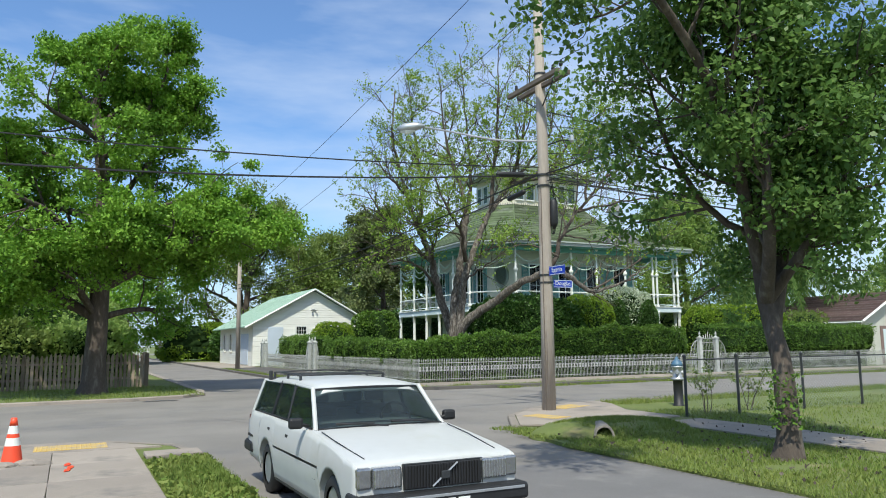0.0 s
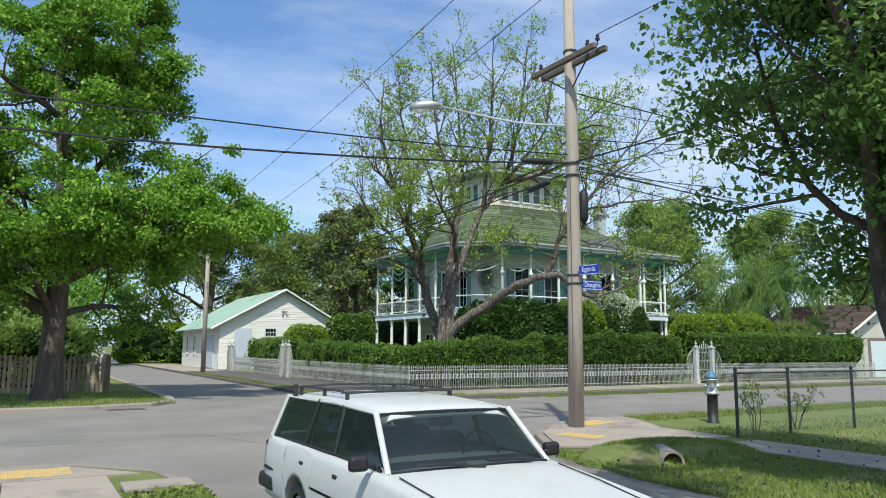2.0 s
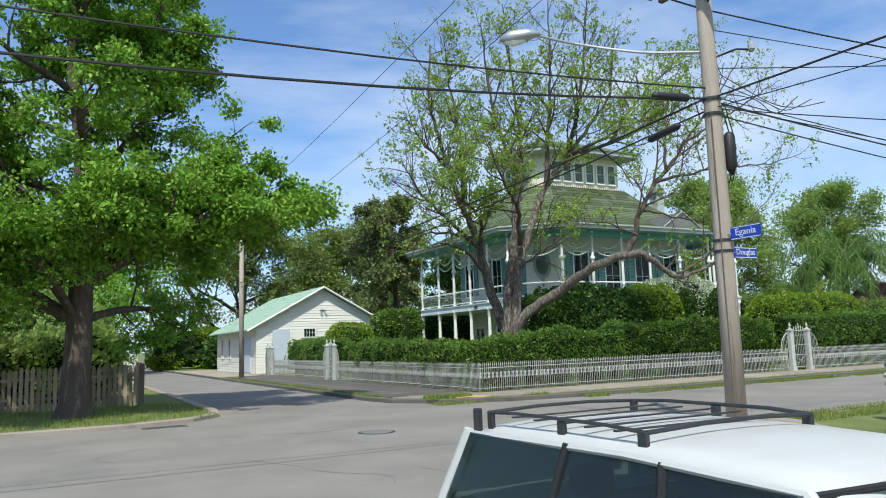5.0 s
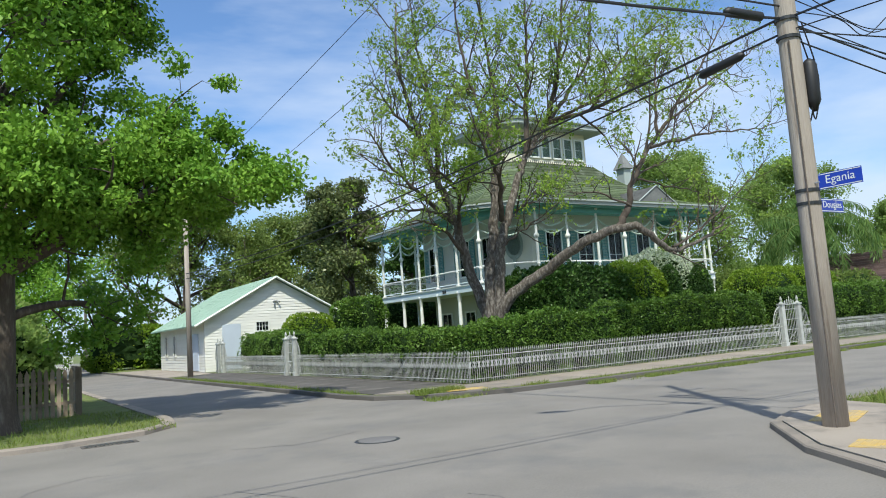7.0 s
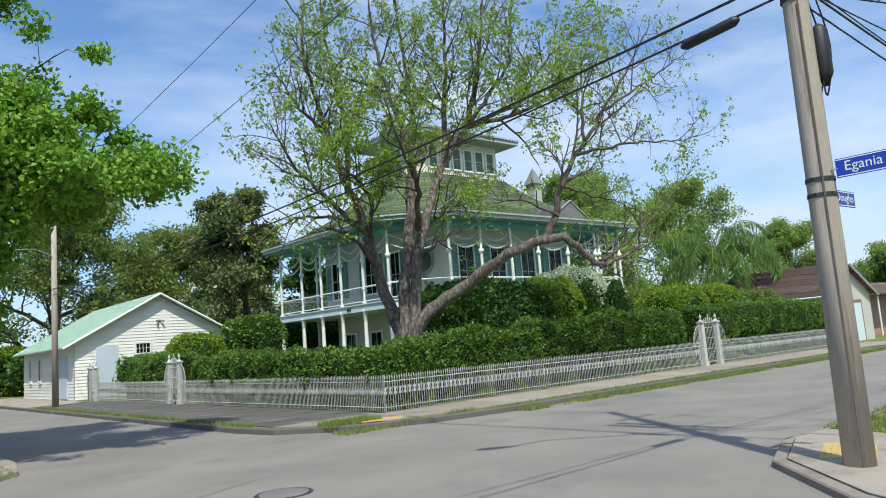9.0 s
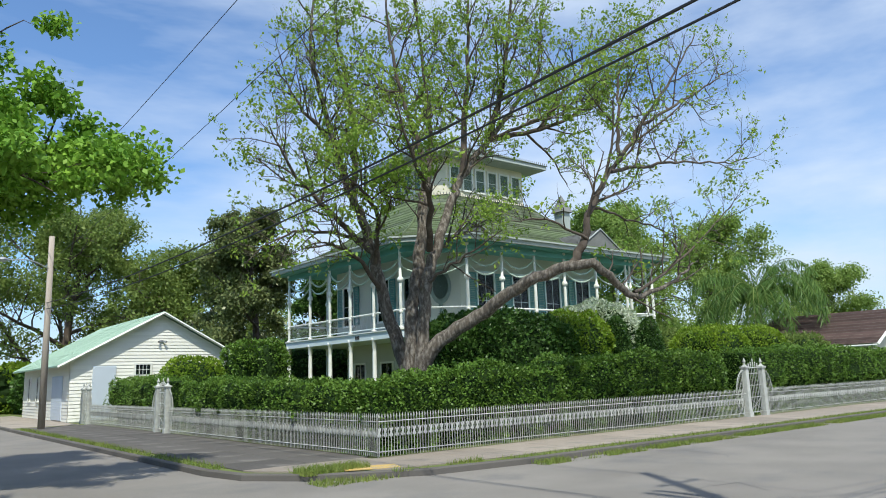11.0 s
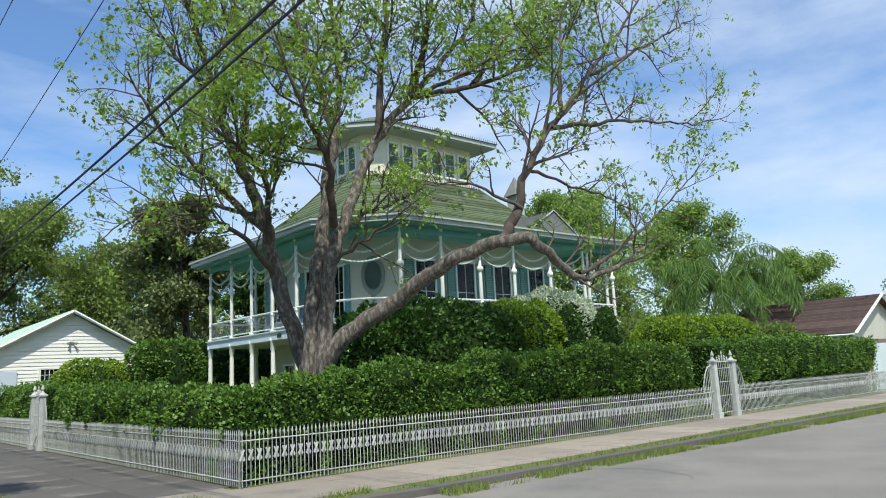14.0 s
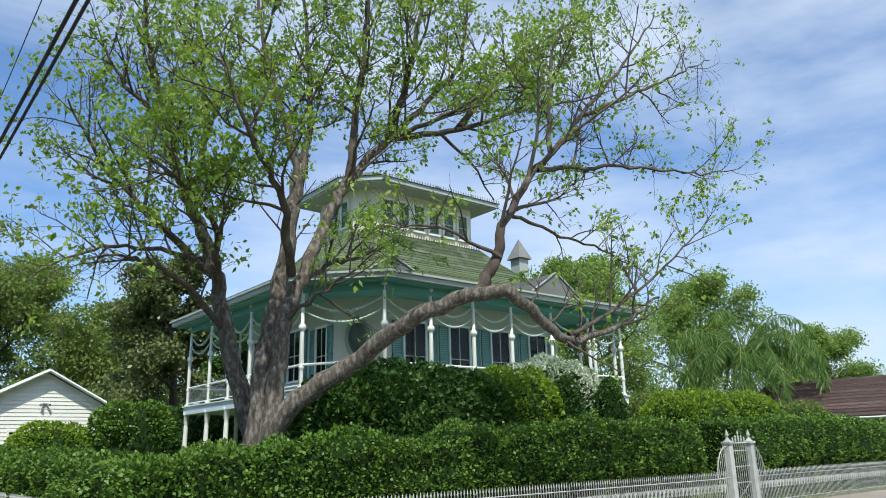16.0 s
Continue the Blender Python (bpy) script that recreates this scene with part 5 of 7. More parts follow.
        for s in (0.89, 3.54):
            wheel = part("wheel", tube(bmesh.new(), [C(sd * l, s, 0.31) for l in (0.64, 0.655, 0.70, 0.80, 0.825, 0.83)], [0.20, 0.29, 0.31, 0.31, 0.285, 0.20], 28, False), BLACK, t, "black tyre", True)
            part("rim", tube(bmesh.new(), [C(sd * l, s, 0.31) for l in (0.70, 0.80, 0.815, 0.79, 0.80, 0.81)], [0.21, 0.205, 0.18, 0.15, 0.07, 0.03], 20), STEEL, wheel, "grey steel rim")
            well = bmesh.new()
            tube(well, [C(sd * 0.55, s, 0.33), C(sd * 0.80, s, 0.33)], 0.365, 20)
            part("wheel_well", tube(bmesh.new(), [C(sd * 0.50, s, 0.33), C(sd * 0.62, s, 0.33)], 0.36, 20), BLACK, t)
            well.free()
    # windscreen, rear window
    ws = bmesh.new()
    rows = []
    for f in (0.0, 0.5, 1.0):
        row = []
        for k in range(9):
            u = -1 + 2 * k / 8
            w = 0.745 + (0.645 - 0.745) * f
            row.append(ws.verts.new(C(u * w, 1.56 + 0.10 * u * u + 0.48 * f, 0.965 + 0.40 * f + 0.02 * (1 - u * u))))
        rows.append(row)
    for a, b in zip(rows, rows[1:]):
        for k in range(8):
            ws.faces.new((a[k], a[k + 1], b[k + 1], b[k]))
    part("windscreen", ws, bpy.data.materials["screen_glass"], t, "curved windscreen", True)
    for f, nm in ((0.0, "screen_seal"), (1.0, "screen_seal")):
        part(nm, tube(bmesh.new(), [C(u * (0.745 - 0.1 * f), 1.555 + 0.10 * u * u + 0.48 * f, 0.965 + 0.40 * f + 0.02 * (1 - u * u)) for u in (-1, -0.6, -0.2, 0.2, 0.6, 1)], 0.014, 5), BLACK, t)
    part("rear_window", quad([C(-0.70, 4.63, 0.99), C(0.70, 4.63, 0.99), C(0.60, 4.45, 1.36), C(-0.60, 4.45, 1.36)]), bpy.data.materials["car_glass"], t)
    for l0, l1 in ((-0.55, 0.02), (0.10, 0.66)):
        bm = tube(bmesh.new(), [C(l1, 1.50 + 0.1 * l1 * l1, 0.985), C((l0 + l1) / 2, 1.545, 1.015), C(l0, 1.575 + 0.08 * l0 * l0, 1.02)], 0.010, 5)
        tube(bm, [C(l0 - 0.02, 1.58, 1.025), C(l0 + 0.42, 1.56, 1.012)], 0.012, 4)
        part("wiper", bm, BLACK, t, "black windscreen wiper")
    # nose
    grille = part("grille", cbox(-0.40, 0.40, 0.105, 0.22, 0.56, 0.785, 0.012), BLACK, t, "black upright grille")
    bm = bmesh.new()
    for k in range(25):
        l = -0.36 + 0.03 * k
        box(bm, cx + l - 0.006, cx + l + 0.006, front + 0.090, front + 0.106, 0.575, 0.77)
    part("slat", bm, BLACK, grille)
    part("diagonal_bar", tube(bmesh.new(), [C(-0.13, 0.086, 0.575), C(0.13, 0.086, 0.775)], 0.009, 5), STEEL, grille, "bright diagonal bar")
    part("emblem", cbox(-0.045, 0.045, 0.070, 0.088, 0.635, 0.71, 0.008), DARK_METAL, grille)
    part("grille_surround", tube(bmesh.new(), [C(-0.41, 0.112, 0.56), C(-0.41, 0.112, 0.79), C(0.41, 0.112, 0.79), C(0.41, 0.112, 0.56)], 0.007, 5), DARK_METAL, grille)
    part("front_bumper", cbox(-0.86, 0.86, -0.02, 0.18, 0.39, 0.545, 0.035), BLACK, t, "worn black front bumper")
    part("bumper_strip", cbox(-0.80, 0.80, -0.032, -0.018, 0.50, 0.525, 0.003), STEEL, t)
    for l0, l1 in ((-0.22, -0.1), (-0.07, 0.05), (0.08, 0.2)):
        part("plate_bar", cbox(l0, l1, -0.028, -0.018, 0.42, 0.48), WHITE_PAINT, t)
    part("rear_bumper", cbox(-0.86, 0.86, 4.62, 4.80, 0.40, 0.56, 0.035), BLACK, t, "black rear bumper")
    for sd in (-1, 1):
        part("bumper_corner", cbox(min(sd * 0.80, sd * 0.88), max(sd * 0.80, sd * 0.88), 4.30, 4.75, 0.41, 0.55, 0.03), BLACK, t)
        part("bumper_corner", cbox(min(sd * 0.80, sd * 0.88), max(sd * 0.80, sd * 0.88), 0.02, 0.40, 0.40, 0.54, 0.03), BLACK, t)
    part("bonnet_seam", tube(bmesh.new(), [C(-0.70, 0.36, 0.828), C(-0.745, 1.0, 0.908), C(-0.75, 1.5, 0.962)], 0.006, 4), BLACK, t)
    part("bonnet_seam", tube(bmesh.new(), [C(0.70, 0.36, 0.828), C(0.745, 1.0, 0.908), C(0.75, 1.5, 0.962)], 0.006, 4), BLACK, t)
    part("sill", cbox(-0.83, 0.83, 1.28, 3.15, 0.22, 0.30, 0.02), DARK_METAL, t)
    # cabin
    cab = bpy.data.materials["car_cabin"]
    part("dashboard", cbox(-0.72, 0.72, 1.72, 2.0, 0.80, 1.0, 0.06), cab, t)
    for l in (-0.37, 0.37):
        seat = part("seat", cbox(l - 0.24, l + 0.24, 2.75, 2.93, 0.55, 1.12, 0.07), cab, t, "dark front seat")
        hr = cbox(l - 0.13, l + 0.13, 2.80, 2.90, 1.16, 1.34, 0.04)
        part("headrest", hr, cab, seat)
    part("rear_seat", cbox(-0.66, 0.66, 3.55, 3.70, 0.55, 1.10, 0.06), cab, t)
    for l in (-0.36, 0.36):
        part("rear_headrest", cbox(l - 0.13, l + 0.13, 3.58, 3.68, 1.10, 1.27, 0.04), cab, t)
    part("steering_wheel", tube(bmesh.new(), [C(0.37 + 0.19 * math.cos(a), 2.12 + 0.06 * math.sin(a), 1.0 + 0.18 * math.sin(a)) for a in (i * math.pi / 10 for i in range(21))], 0.014, 5), BLACK, t)
    part("cabin_floor", cbox(-0.74, 0.74, 1.7, 4.55, 0.45, 0.56), cab, t)
    # roof rack
    rack = part("roof_rack", tube(bmesh.new(), [C(-0.56, 2.98, 1.495), C(-0.57, 3.25, 1.51), C(-0.57, 4.0, 1.51), C(-0.56, 4.33, 1.495)], 0.010, 6), DARK_METAL, t, "black tubular roof rack")
    part("rack_rail", tube(bmesh.new(), [C(0.56, 2.98, 1.495), C(0.57, 3.25, 1.51), C(0.57, 4.0, 1.51), C(0.56, 4.33, 1.495)], 0.012, 6), DARK_METAL, rack)
    for s in (2.98, 4.33):
        part("rack_rail", tube(bmesh.new(), [C(-0.56, s, 1.495), C(-0.2, s, 1.51), C(0.2, s, 1.51), C(0.56, s, 1.495)], 0.012, 6), DARK_METAL, rack)
    for s in (3.2, 3.42, 3.64, 3.86, 4.08):
        part("rack_bar", cbox(-0.55, 0.55, s - 0.012, s + 0.012, 1.478, 1.486), DARK_METAL, rack)
    for l in (-0.56, 0.56):
        for s in (3.0, 3.6, 4.30):
            part("rack_foot", cbox(l - 0.012, l + 0.012, s - 0.03, s + 0.03, 1.40, 1.50, 0.006), DARK_METAL, rack)
    part("roof_spoiler_peg", cbox(-0.62, -0.57, 4.38, 4.42, 1.38, 1.52, 0.01), DARK_METAL, t)
    return t


material("car_white", (0.50, 0.505, 0.49), 0.32, 0.05, 1.0, 0.02, fine=8, stain=(0.44, 0.44, 0.39), stain_scale=1.6, stain_at=(0.55, 0.8))
material("tail_red", (0.10, 0.012, 0.01), 0.25, 0.1, 5, 0)
material("lamp_glass", (0.34, 0.35, 0.36), 0.12, 0.25, 12, 0.2, metal=0.8)
material("car_cabin", (0.035, 0.04, 0.05), 0.8, 0.2, 3, 0.1)
glass_material("screen_glass", (0.03, 0.04, 0.045), 0.02, 0.5)
glass_material("car_glass", (0.025, 0.034, 0.036), 0.02, 0.45)
estate_car(3.78, 8.40)


# ---- poles and wires ----
PX, PY = 11.86, 18.40
pole = thing("utility_pole", (PX, PY, 0.08), "tall weathered wooden utility pole with crossarm and street lamp", "utility pole")
bm = bmesh.new()
tube(bm, [(PX, PY, 0.0), (PX + 0.02, PY, 3), (PX + 0.03, PY, 6.5), (PX - 0.06, PY - 0.03, 13.6)], [0.185, 0.17, 0.155, 0.115], 16)
part("shaft", bm, WOOD_POLE, pole, "", True)
for z in (6.05, 6.35, 3.42, 3.62, 9.2):
    part("band", tube(bmesh.new(), [(PX + 0.02, PY, z), (PX + 0.02, PY, z + 0.05)], 0.18, 14), DARK_METAL, pole)
for d in (-0.16, 0.16):
    part("crossarm", bx(PX - 0.16 + d - 0.06, PX - 0.16 + d + 0.06, PY - 1.3, PY + 1.1, 8.8, 8.93, bevel=0.015), WOOD_DARK, pole, "dark timber crossarm")
part("crossarm", bx(PX - 0.62, PX + 0.62, PY - 0.19, PY - 0.10, 11.5, 11.58, bevel=0.01), WOOD_DARK, pole, "short dark upper crossarm")
for x in (-0.5, 0.5):
    part("insulator", lathe(bmesh.new(), (PX + x, PY - 0.14, 11.58), [(0.012, 0), (0.05, 0.03), (0.035, 0.08), (0.01, 0.12)], 8), BLACK, pole)
for y in (-1.2, -0.85, 0.95):
    part("insulator", lathe(bmesh.new(), (PX - 0.16, PY + y, 8.93), [(0.012, 0), (0.012, 0.1), (0.05, 0.12), (0.055, 0.17), (0.035, 0.2), (0.045, 0.24), (0.01, 0.27)], 8), BLACK, pole)
for y, z in ((-0.95, 8.8), (0.85, 8.8)):
    part("brace", tube(bmesh.new(), [(PX, PY, 8.2), (PX - 0.2, PY + y, z)], 0.02, 5), DARK_METAL, pole)
part("lamp_arm", tube(bmesh.new(), smooth_path([(PX - 0.1, PY + 0.1, 7.35), (PX - 1.0, PY + 0.75, 7.45), (PX - 2.0, PY + 1.5, 7.75), (8.95, 20.0, 7.82)], 5), 0.028, 7), STEEL, pole)
lamp = part("lamp_head", tube(bmesh.new(), [(9.05, 19.93, 7.83), (8.85, 20.08, 7.83), (8.6, 20.25, 7.80), (8.42, 20.38, 7.78)], [0.04, 0.12, 0.13, 0.05], 10), STEEL, pole, "pale grey street lamp head", True)
part("lens", tube(bmesh.new(), [(8.82, 20.10, 7.73), (8.62, 20.24, 7.70), (8.5, 20.33, 7.72)], [0.05, 0.09, 0.04], 8), WHITE_PAINT, lamp)
part("side_bracket", tube(bmesh.new(), [(PX + 0.1, PY - 0.1, 7.2), (PX + 0.4, PY - 0.35, 7.32), (PX + 0.62, PY - 0.48, 7.3)], 0.02, 6), DARK_METAL, pole)
part("photo_cell", lathe(bmesh.new(), (PX + 0.64, PY - 0.5, 7.25), [(0.04, 0), (0.07, 0.05), (0.06, 0.15), (0.02, 0.2)], 8), STEEL, pole)
part("cable_closure", lathe(bmesh.new(), (PX + 0.22, PY - 0.16, 5.0), [(0.03, -0.12), (0.09, 0), (0.11, 0.05), (0.11, 0.62), (0.08, 0.68), (0.03, 0.72)], 12), BLACK, pole, "black hanging cable closure", True)
for k, (dx, dy) in enumerate(((0.2, -0.05), (0.16, -0.16))):
    part("drop_cable", tube(bmesh.new(), smooth_path([(PX + dx, PY + dy, 6.3), (PX + dx + 0.1, PY + dy - 0.1, 5.4), (PX + dx + 0.05, PY + dy, 4.75), (PX + dx - 0.03, PY + dy, 5.2)], 5), 0.012, 5), BLACK, pole)
part("conduit", tube(bmesh.new(), [(PX - 0.15, PY - 0.10, 0.1), (PX - 0.13, PY - 0.09, 6.0)], 0.012, 5), WOOD_DARK, pole)


def blue_sign(a, b, z0, z1, text, facing, label):
    """A street name plate with white letters on both faces; facing: turn of the front about z."""
    t = thing("street_sign", (*a, z0), label, "sign", "street name signs")
    a3, b3 = Vector((*a, 0)), Vector((*b, 0))
    d = (b3 - a3).normalized()
    o = Vector((d.y, -d.x, 0))
    bm = bmesh.new()
    v = [bm.verts.new(p + o * k + Vector((0, 0, z))) for z in (z0, z1) for p, k in ((a3, 0.006), (b3, 0.006), (b3, -0.006), (a3, -0.006))]
    for q in ((3, 2, 1, 0), (4, 5, 6, 7), (0, 1, 5, 4), (1, 2, 6, 5), (2, 3, 7, 6), (3, 0, 4, 7)):
        bm.faces.new([v[i] for i in q])
    plate = part("plate", bm, bpy.data.materials["sign_blue"], t)
    bm = bmesh.new()
    h = 0.012
    for s in (1, -1):
        for z in (z0 + 0.01, z1 - 0.022):
            w = [bm.verts.new(p + o * s * 0.008 + Vector((0, 0, zz))) for p, zz in ((a3 + d * 0.01, z), (b3 - d * 0.01, z), (b3 - d * 0.01, z + h), (a3 + d * 0.01, z + h))]
            bm.faces.new(w)
    part("border", bm, WHITE_PAINT, plate)
    curve = bpy.data.curves.new("lettering", "FONT")
    curve.body, curve.size, curve.align_x, curve.align_y = text, (z1 - z0) * 0.72, "CENTER", "CENTER"
    curve.extrude = 0.001
    curve.materials.append(WHITE_PAINT)
    for s, ang in ((1, 0), (-1, math.pi)):
        ob = new("lettering", curve)
        ob.parent = plate
        c = (a3 + b3) / 2 + o * s * 0.0085 + Vector((0, 0, (z0 + z1) / 2 + 0.01)) - BASE[t.name]
        ob.location = c
        ob.rotation_euler = (math.pi / 2, 0, math.atan2(o.y * s, o.x * s) + math.pi / 2)
    part("clamp", tube(bmesh.new(), [a3 - d * 0.1 + Vector((0, 0, z0 + 0.04)), a3 - d * 0.1 + Vector((0, 0, z1 - 0.04))], 0.02, 6), STEEL, t)
    part("bracket", tube(bmesh.new(), [a3 - d * 0.1 + Vector((0, 0, (z0 + z1) / 2)), a3 + d * 0.02 + Vector((0, 0, (z0 + z1) / 2))], 0.012, 5), STEEL, t)


material("sign_blue", (0.012, 0.045, 0.40), 0.4, 0.08, 3, 0.02)
blue_sign((PX - 0.02, PY - 0.22), (PX + 0.03, PY - 0.84), 3.62, 3.86, "Egania", 0, "blue street name sign with white letters on the pole")
blue_sign((PX + 0.22, PY - 0.06), (PX + 0.80, PY - 0.08), 3.32, 3.53, "Douglas", 0, "lower blue street name sign on the pole")


def cable(a, b, drop, r, label="black overhead cable between poles", n=18, mat=BLACK):
    ob = part("overhead_cable", tube(bmesh.new(), sag(a, b, drop, n), r, 5), mat)
    tagged(ob, label, "cable", "overhead cables")


P2X, P2Y = 11.6, 57.4
cable((PX, PY, 6.4), (-19, 18.6, 6.4), 1.0, 0.022)
cable((PX, PY, 6.6), (-19, 18.9, 7.1), 0.75, 0.016)
cable((PX - 0.1, PY, 6.4), (P2X - 0.1, P2Y, 6.3), 0.5, 0.022)
cable((PX - 0.1, PY + 0.1, 6.15), (P2X - 0.1, P2Y, 6.0), 0.55, 0.018)
cable((PX - 0.05, PY, 13.4), (9.6, 103, 10.6), 1.6, 0.011, "thin high power line")
cable((PX + 0.5, PY, 11.65), (12.9, 103, 10.4), 1.6, 0.011, "thin high power line")
cable((PX - 0.05, PY, 13.3), (10.5, -40, 12.8), 0.5, 0.010, "thin high power line")
cable((PX - 0.16, PY - 1.2, 9.2), (10.8, -40, 9.4), 0.5, 0.010, "thin high power line")
cable((PX, PY, 6.4), (11.0, -40, 6.6), 0.6, 0.02)
cable((PX, PY, 6.35), (60, 18.6, 6.8), 0.9, 0.018)
cable((PX, PY, 6.1), (60, 18.4, 6.3), 1.0, 0.014)
cable((PX, PY, 8.2), (32, 10.5, 5.6), 0.5, 0.016, "black service cable to a house")
cable((PX, PY, 6.2), (36, 4.0, 5.0), 0.6, 0.012, "thin service cable to a house")
cable((PX, PY, 7.8), (60, 12.0, 9.0), 0.6, 0.010, "thin service cable to a house")
cable((P2X, P2Y, 6.3), (P2X - 1, 130, 6.3), 0.8, 0.02)
for z0, bx_, by_, bz_, dr_ in ((6.3, 40, 15.0, 6.2, 0.7), (6.45, 60, 19.4, 7.4, 0.9), (7.0, 30, 2.0, 6.0, 0.5), (6.2, 16, -40, 6.2, 0.8)):
    cable((PX, PY, z0), (bx_, by_, bz_), dr_, 0.011, "thin service cable to a house")
for k in range(3):
    ob = part("cable_loop", tube(bmesh.new(), smooth_path([(PX + 0.1, PY - 0.1, 6.5 + 0.2 * k), (PX + 0.6 + 0.2 * k, PY - 0.5, 6.3), (PX + 0.9 + 0.3 * k, PY - 0.7, 6.0 + 0.1 * k), (PX + 1.3 + 0.4 * k, PY - 0.9, 6.32)], 5), 0.009, 5), BLACK)
    tagged(ob, "slack loop of black cable beside the pole", "cable", "overhead cables")
for a, b in (((PX - 0.55, PY + 0.02, 6.34), (PX - 1.45, PY + 0.04, 6.28)), ((PX - 0.12, PY + 0.7, 6.06), (PX - 0.12, PY + 1.6, 5.98))):
    c, e = Vector(a), Vector(b)
    ob = part("splice_case", tube(bmesh.new(), [c, c.lerp(e, 0.08), c.lerp(e, 0.92), e], [0.03, 0.075, 0.075, 0.03], 10), BLACK, None, "", True)
    tagged(ob, "black cable splice case hanging from an overhead cable", "splice case")
pole2 = thing("utility_pole", (P2X, P2Y, 0.1), "slender weathered utility pole near the white garage", "utility pole")
part("shaft", tube(bmesh.new(), [(P2X, P2Y, 0), (P2X - 0.02, P2Y, 9.7)], [0.17, 0.13], 12), WOOD_POLE, pole2, "", True)
part("lamp_arm", tube(bmesh.new(), smooth_path([(P2X, P2Y, 8.0), (P2X - 1.0, P2Y - 0.6, 8.3), (P2X - 2.0, P2Y - 1.0, 8.2)], 5), 0.03, 6), STEEL, pole2)
part("lamp_head", tube(bmesh.new(), [(P2X - 1.95, P2Y - 0.97, 8.2), (P2X - 2.25, P2Y - 1.1, 8.2), (P2X - 2.6, P2Y - 1.2, 8.15)], [0.05, 0.13, 0.05], 8), STEEL, pole2)


# ---- white garage ----
gar = thing("garage", (19.1, 70, 0.1), "long white weatherboard garage with pale green metal roof", "garage")
GX0, GX1, GY0, GY1, GE, GP = 14.0, 24.2, 63.5, 78.0, 3.62, 6.42
MX = (GX0 + GX1) / 2
bm = bmesh.new()
pts = [(GX0, GE), (GX0, 0), (GX1, 0), (GX1, GE), (MX, GP)]
f0 = [bm.verts.new((x, GY0, z)) for x, z in pts]
f1 = [bm.verts.new((x, GY1, z)) for x, z in pts]
bm.faces.new(f0)
bm.faces.new(f1[::-1])
for i in range(5):
    bm.faces.new((f0[i], f1[i], f1[(i + 1) % 5], f0[(i + 1) % 5]))
bmesh.ops.recalc_face_normals(bm, faces=bm.faces)
part("wall", bm, WHITE_SIDING, gar)
z = 0.15
while z < GP - 0.15:
    hw = (GX1 - GX0) / 2 if z < GE else (GX1 - GX0) / 2 * (GP - z) / (GP - GE)
    zt = z + 0.2
    hw2 = (GX1 - GX0) / 2 if zt < GE else (GX1 - GX0) / 2 * max(0.02, (GP - zt) / (GP - GE))
    bm = bmesh.new()
    v = [bm.verts.new(c) for c in ((MX - hw, GY0 - 0.045, z), (MX + hw, GY0 - 0.045, z), (MX + hw2, GY0 - 0.015, zt), (MX - hw2, GY0 - 0.015, zt), (MX - hw, GY0, z), (MX + hw, GY0, z))]
    for q in ((0, 1, 2, 3), (1, 0, 4, 5)):
        bm.faces.new([v[i] for i in q])
    part("board", bm, WHITE_SIDING, gar)
    if z < GE - 0.2:
        bm = bmesh.new()
        v = [bm.verts.new(c) for c in ((GX0 - 0.045, GY1, z), (GX0 - 0.045, GY0, z), (GX0 - 0.015, GY0, zt), (GX0 - 0.015, GY1, zt), (GX0, GY1, z), (GX0, GY0, z))]
        for q in ((0, 1, 2, 3), (1, 0, 4, 5)):
            bm.faces.new([v[i] for i in q])
        part("board", bm, WHITE_SIDING, gar)
    z += 0.2
slope = (GP - GE) / (MX - GX0)
for s in (-1, 1):
    bm = bmesh.new()
    e = MX + s * (MX - GX0 + 0.75)
    ez = GE - 0.75 * slope
    v = [bm.verts.new(c) for c in ((e, GY0 - 0.5, ez + 0.05), (e, GY1 + 0.4, ez + 0.05), (MX, GY1 + 0.4, GP + 0.08), (MX, GY0 - 0.5, GP + 0.08), (e, GY0 - 0.5, ez + 0.14), (e, GY1 + 0.4, ez + 0.14), (MX, GY1 + 0.4, GP + 0.17), (MX, GY0 - 0.5, GP + 0.17))]
    for q in ((3, 2, 1, 0), (4, 5, 6, 7), (0, 1, 5, 4), (1, 2, 6, 5), (2, 3, 7, 6), (3, 0, 4, 7)):
        bm.faces.new([v[i] for i in q])
    bmesh.ops.recalc_face_normals(bm, faces=bm.faces)
    part("roof", bm, METAL_GREEN, gar, "pale green standing-seam metal roof")
    for k in range(30):
        y = GY0 - 0.45 + k * 0.52
        part("roof_seam", tube(bmesh.new(), [(e, y, ez + 0.15), (MX, y, GP + 0.18)], 0.018, 4), METAL_GREEN, gar)
    part("bargeboard", tube(bmesh.new(), [(e, GY0 - 0.5, ez + 0.05), (MX, GY0 - 0.5, GP + 0.08)], 0.08, 4), WHITE_PAINT, gar)
part("door", bx(15.2, 16.5, GY0 - 0.10, GY0 - 0.03, 0.2, 3.3, bevel=0.02), material("garage_door_grey", (0.50, 0.56, 0.64), 0.6, 0.06, 1, 0.05), gar, "pale blue-grey door")
window_on(gar, (18.05, GY0 - 0.04, 2.75), (1, 0), 0.85, 0.6, shutters=False, panes=(4, 2))
for y in (72.5, 75.5):
    window_on(gar, (GX0 - 0.04, y, 1.3), (0, -1), 0.7, 1.5, shutters=False)
part("door", bx(GX0 - 0.10, GX0 - 0.03, 65.0, 67.8, 0.2, 2.8, bevel=0.02), bpy.data.materials["garage_door_grey"], gar, "blue-grey side door")
fl = bx(MX - 0.12, MX + 0.12, GY0 - 0.12, GY0 - 0.02, 4.75, 4.85, bevel=0.01)
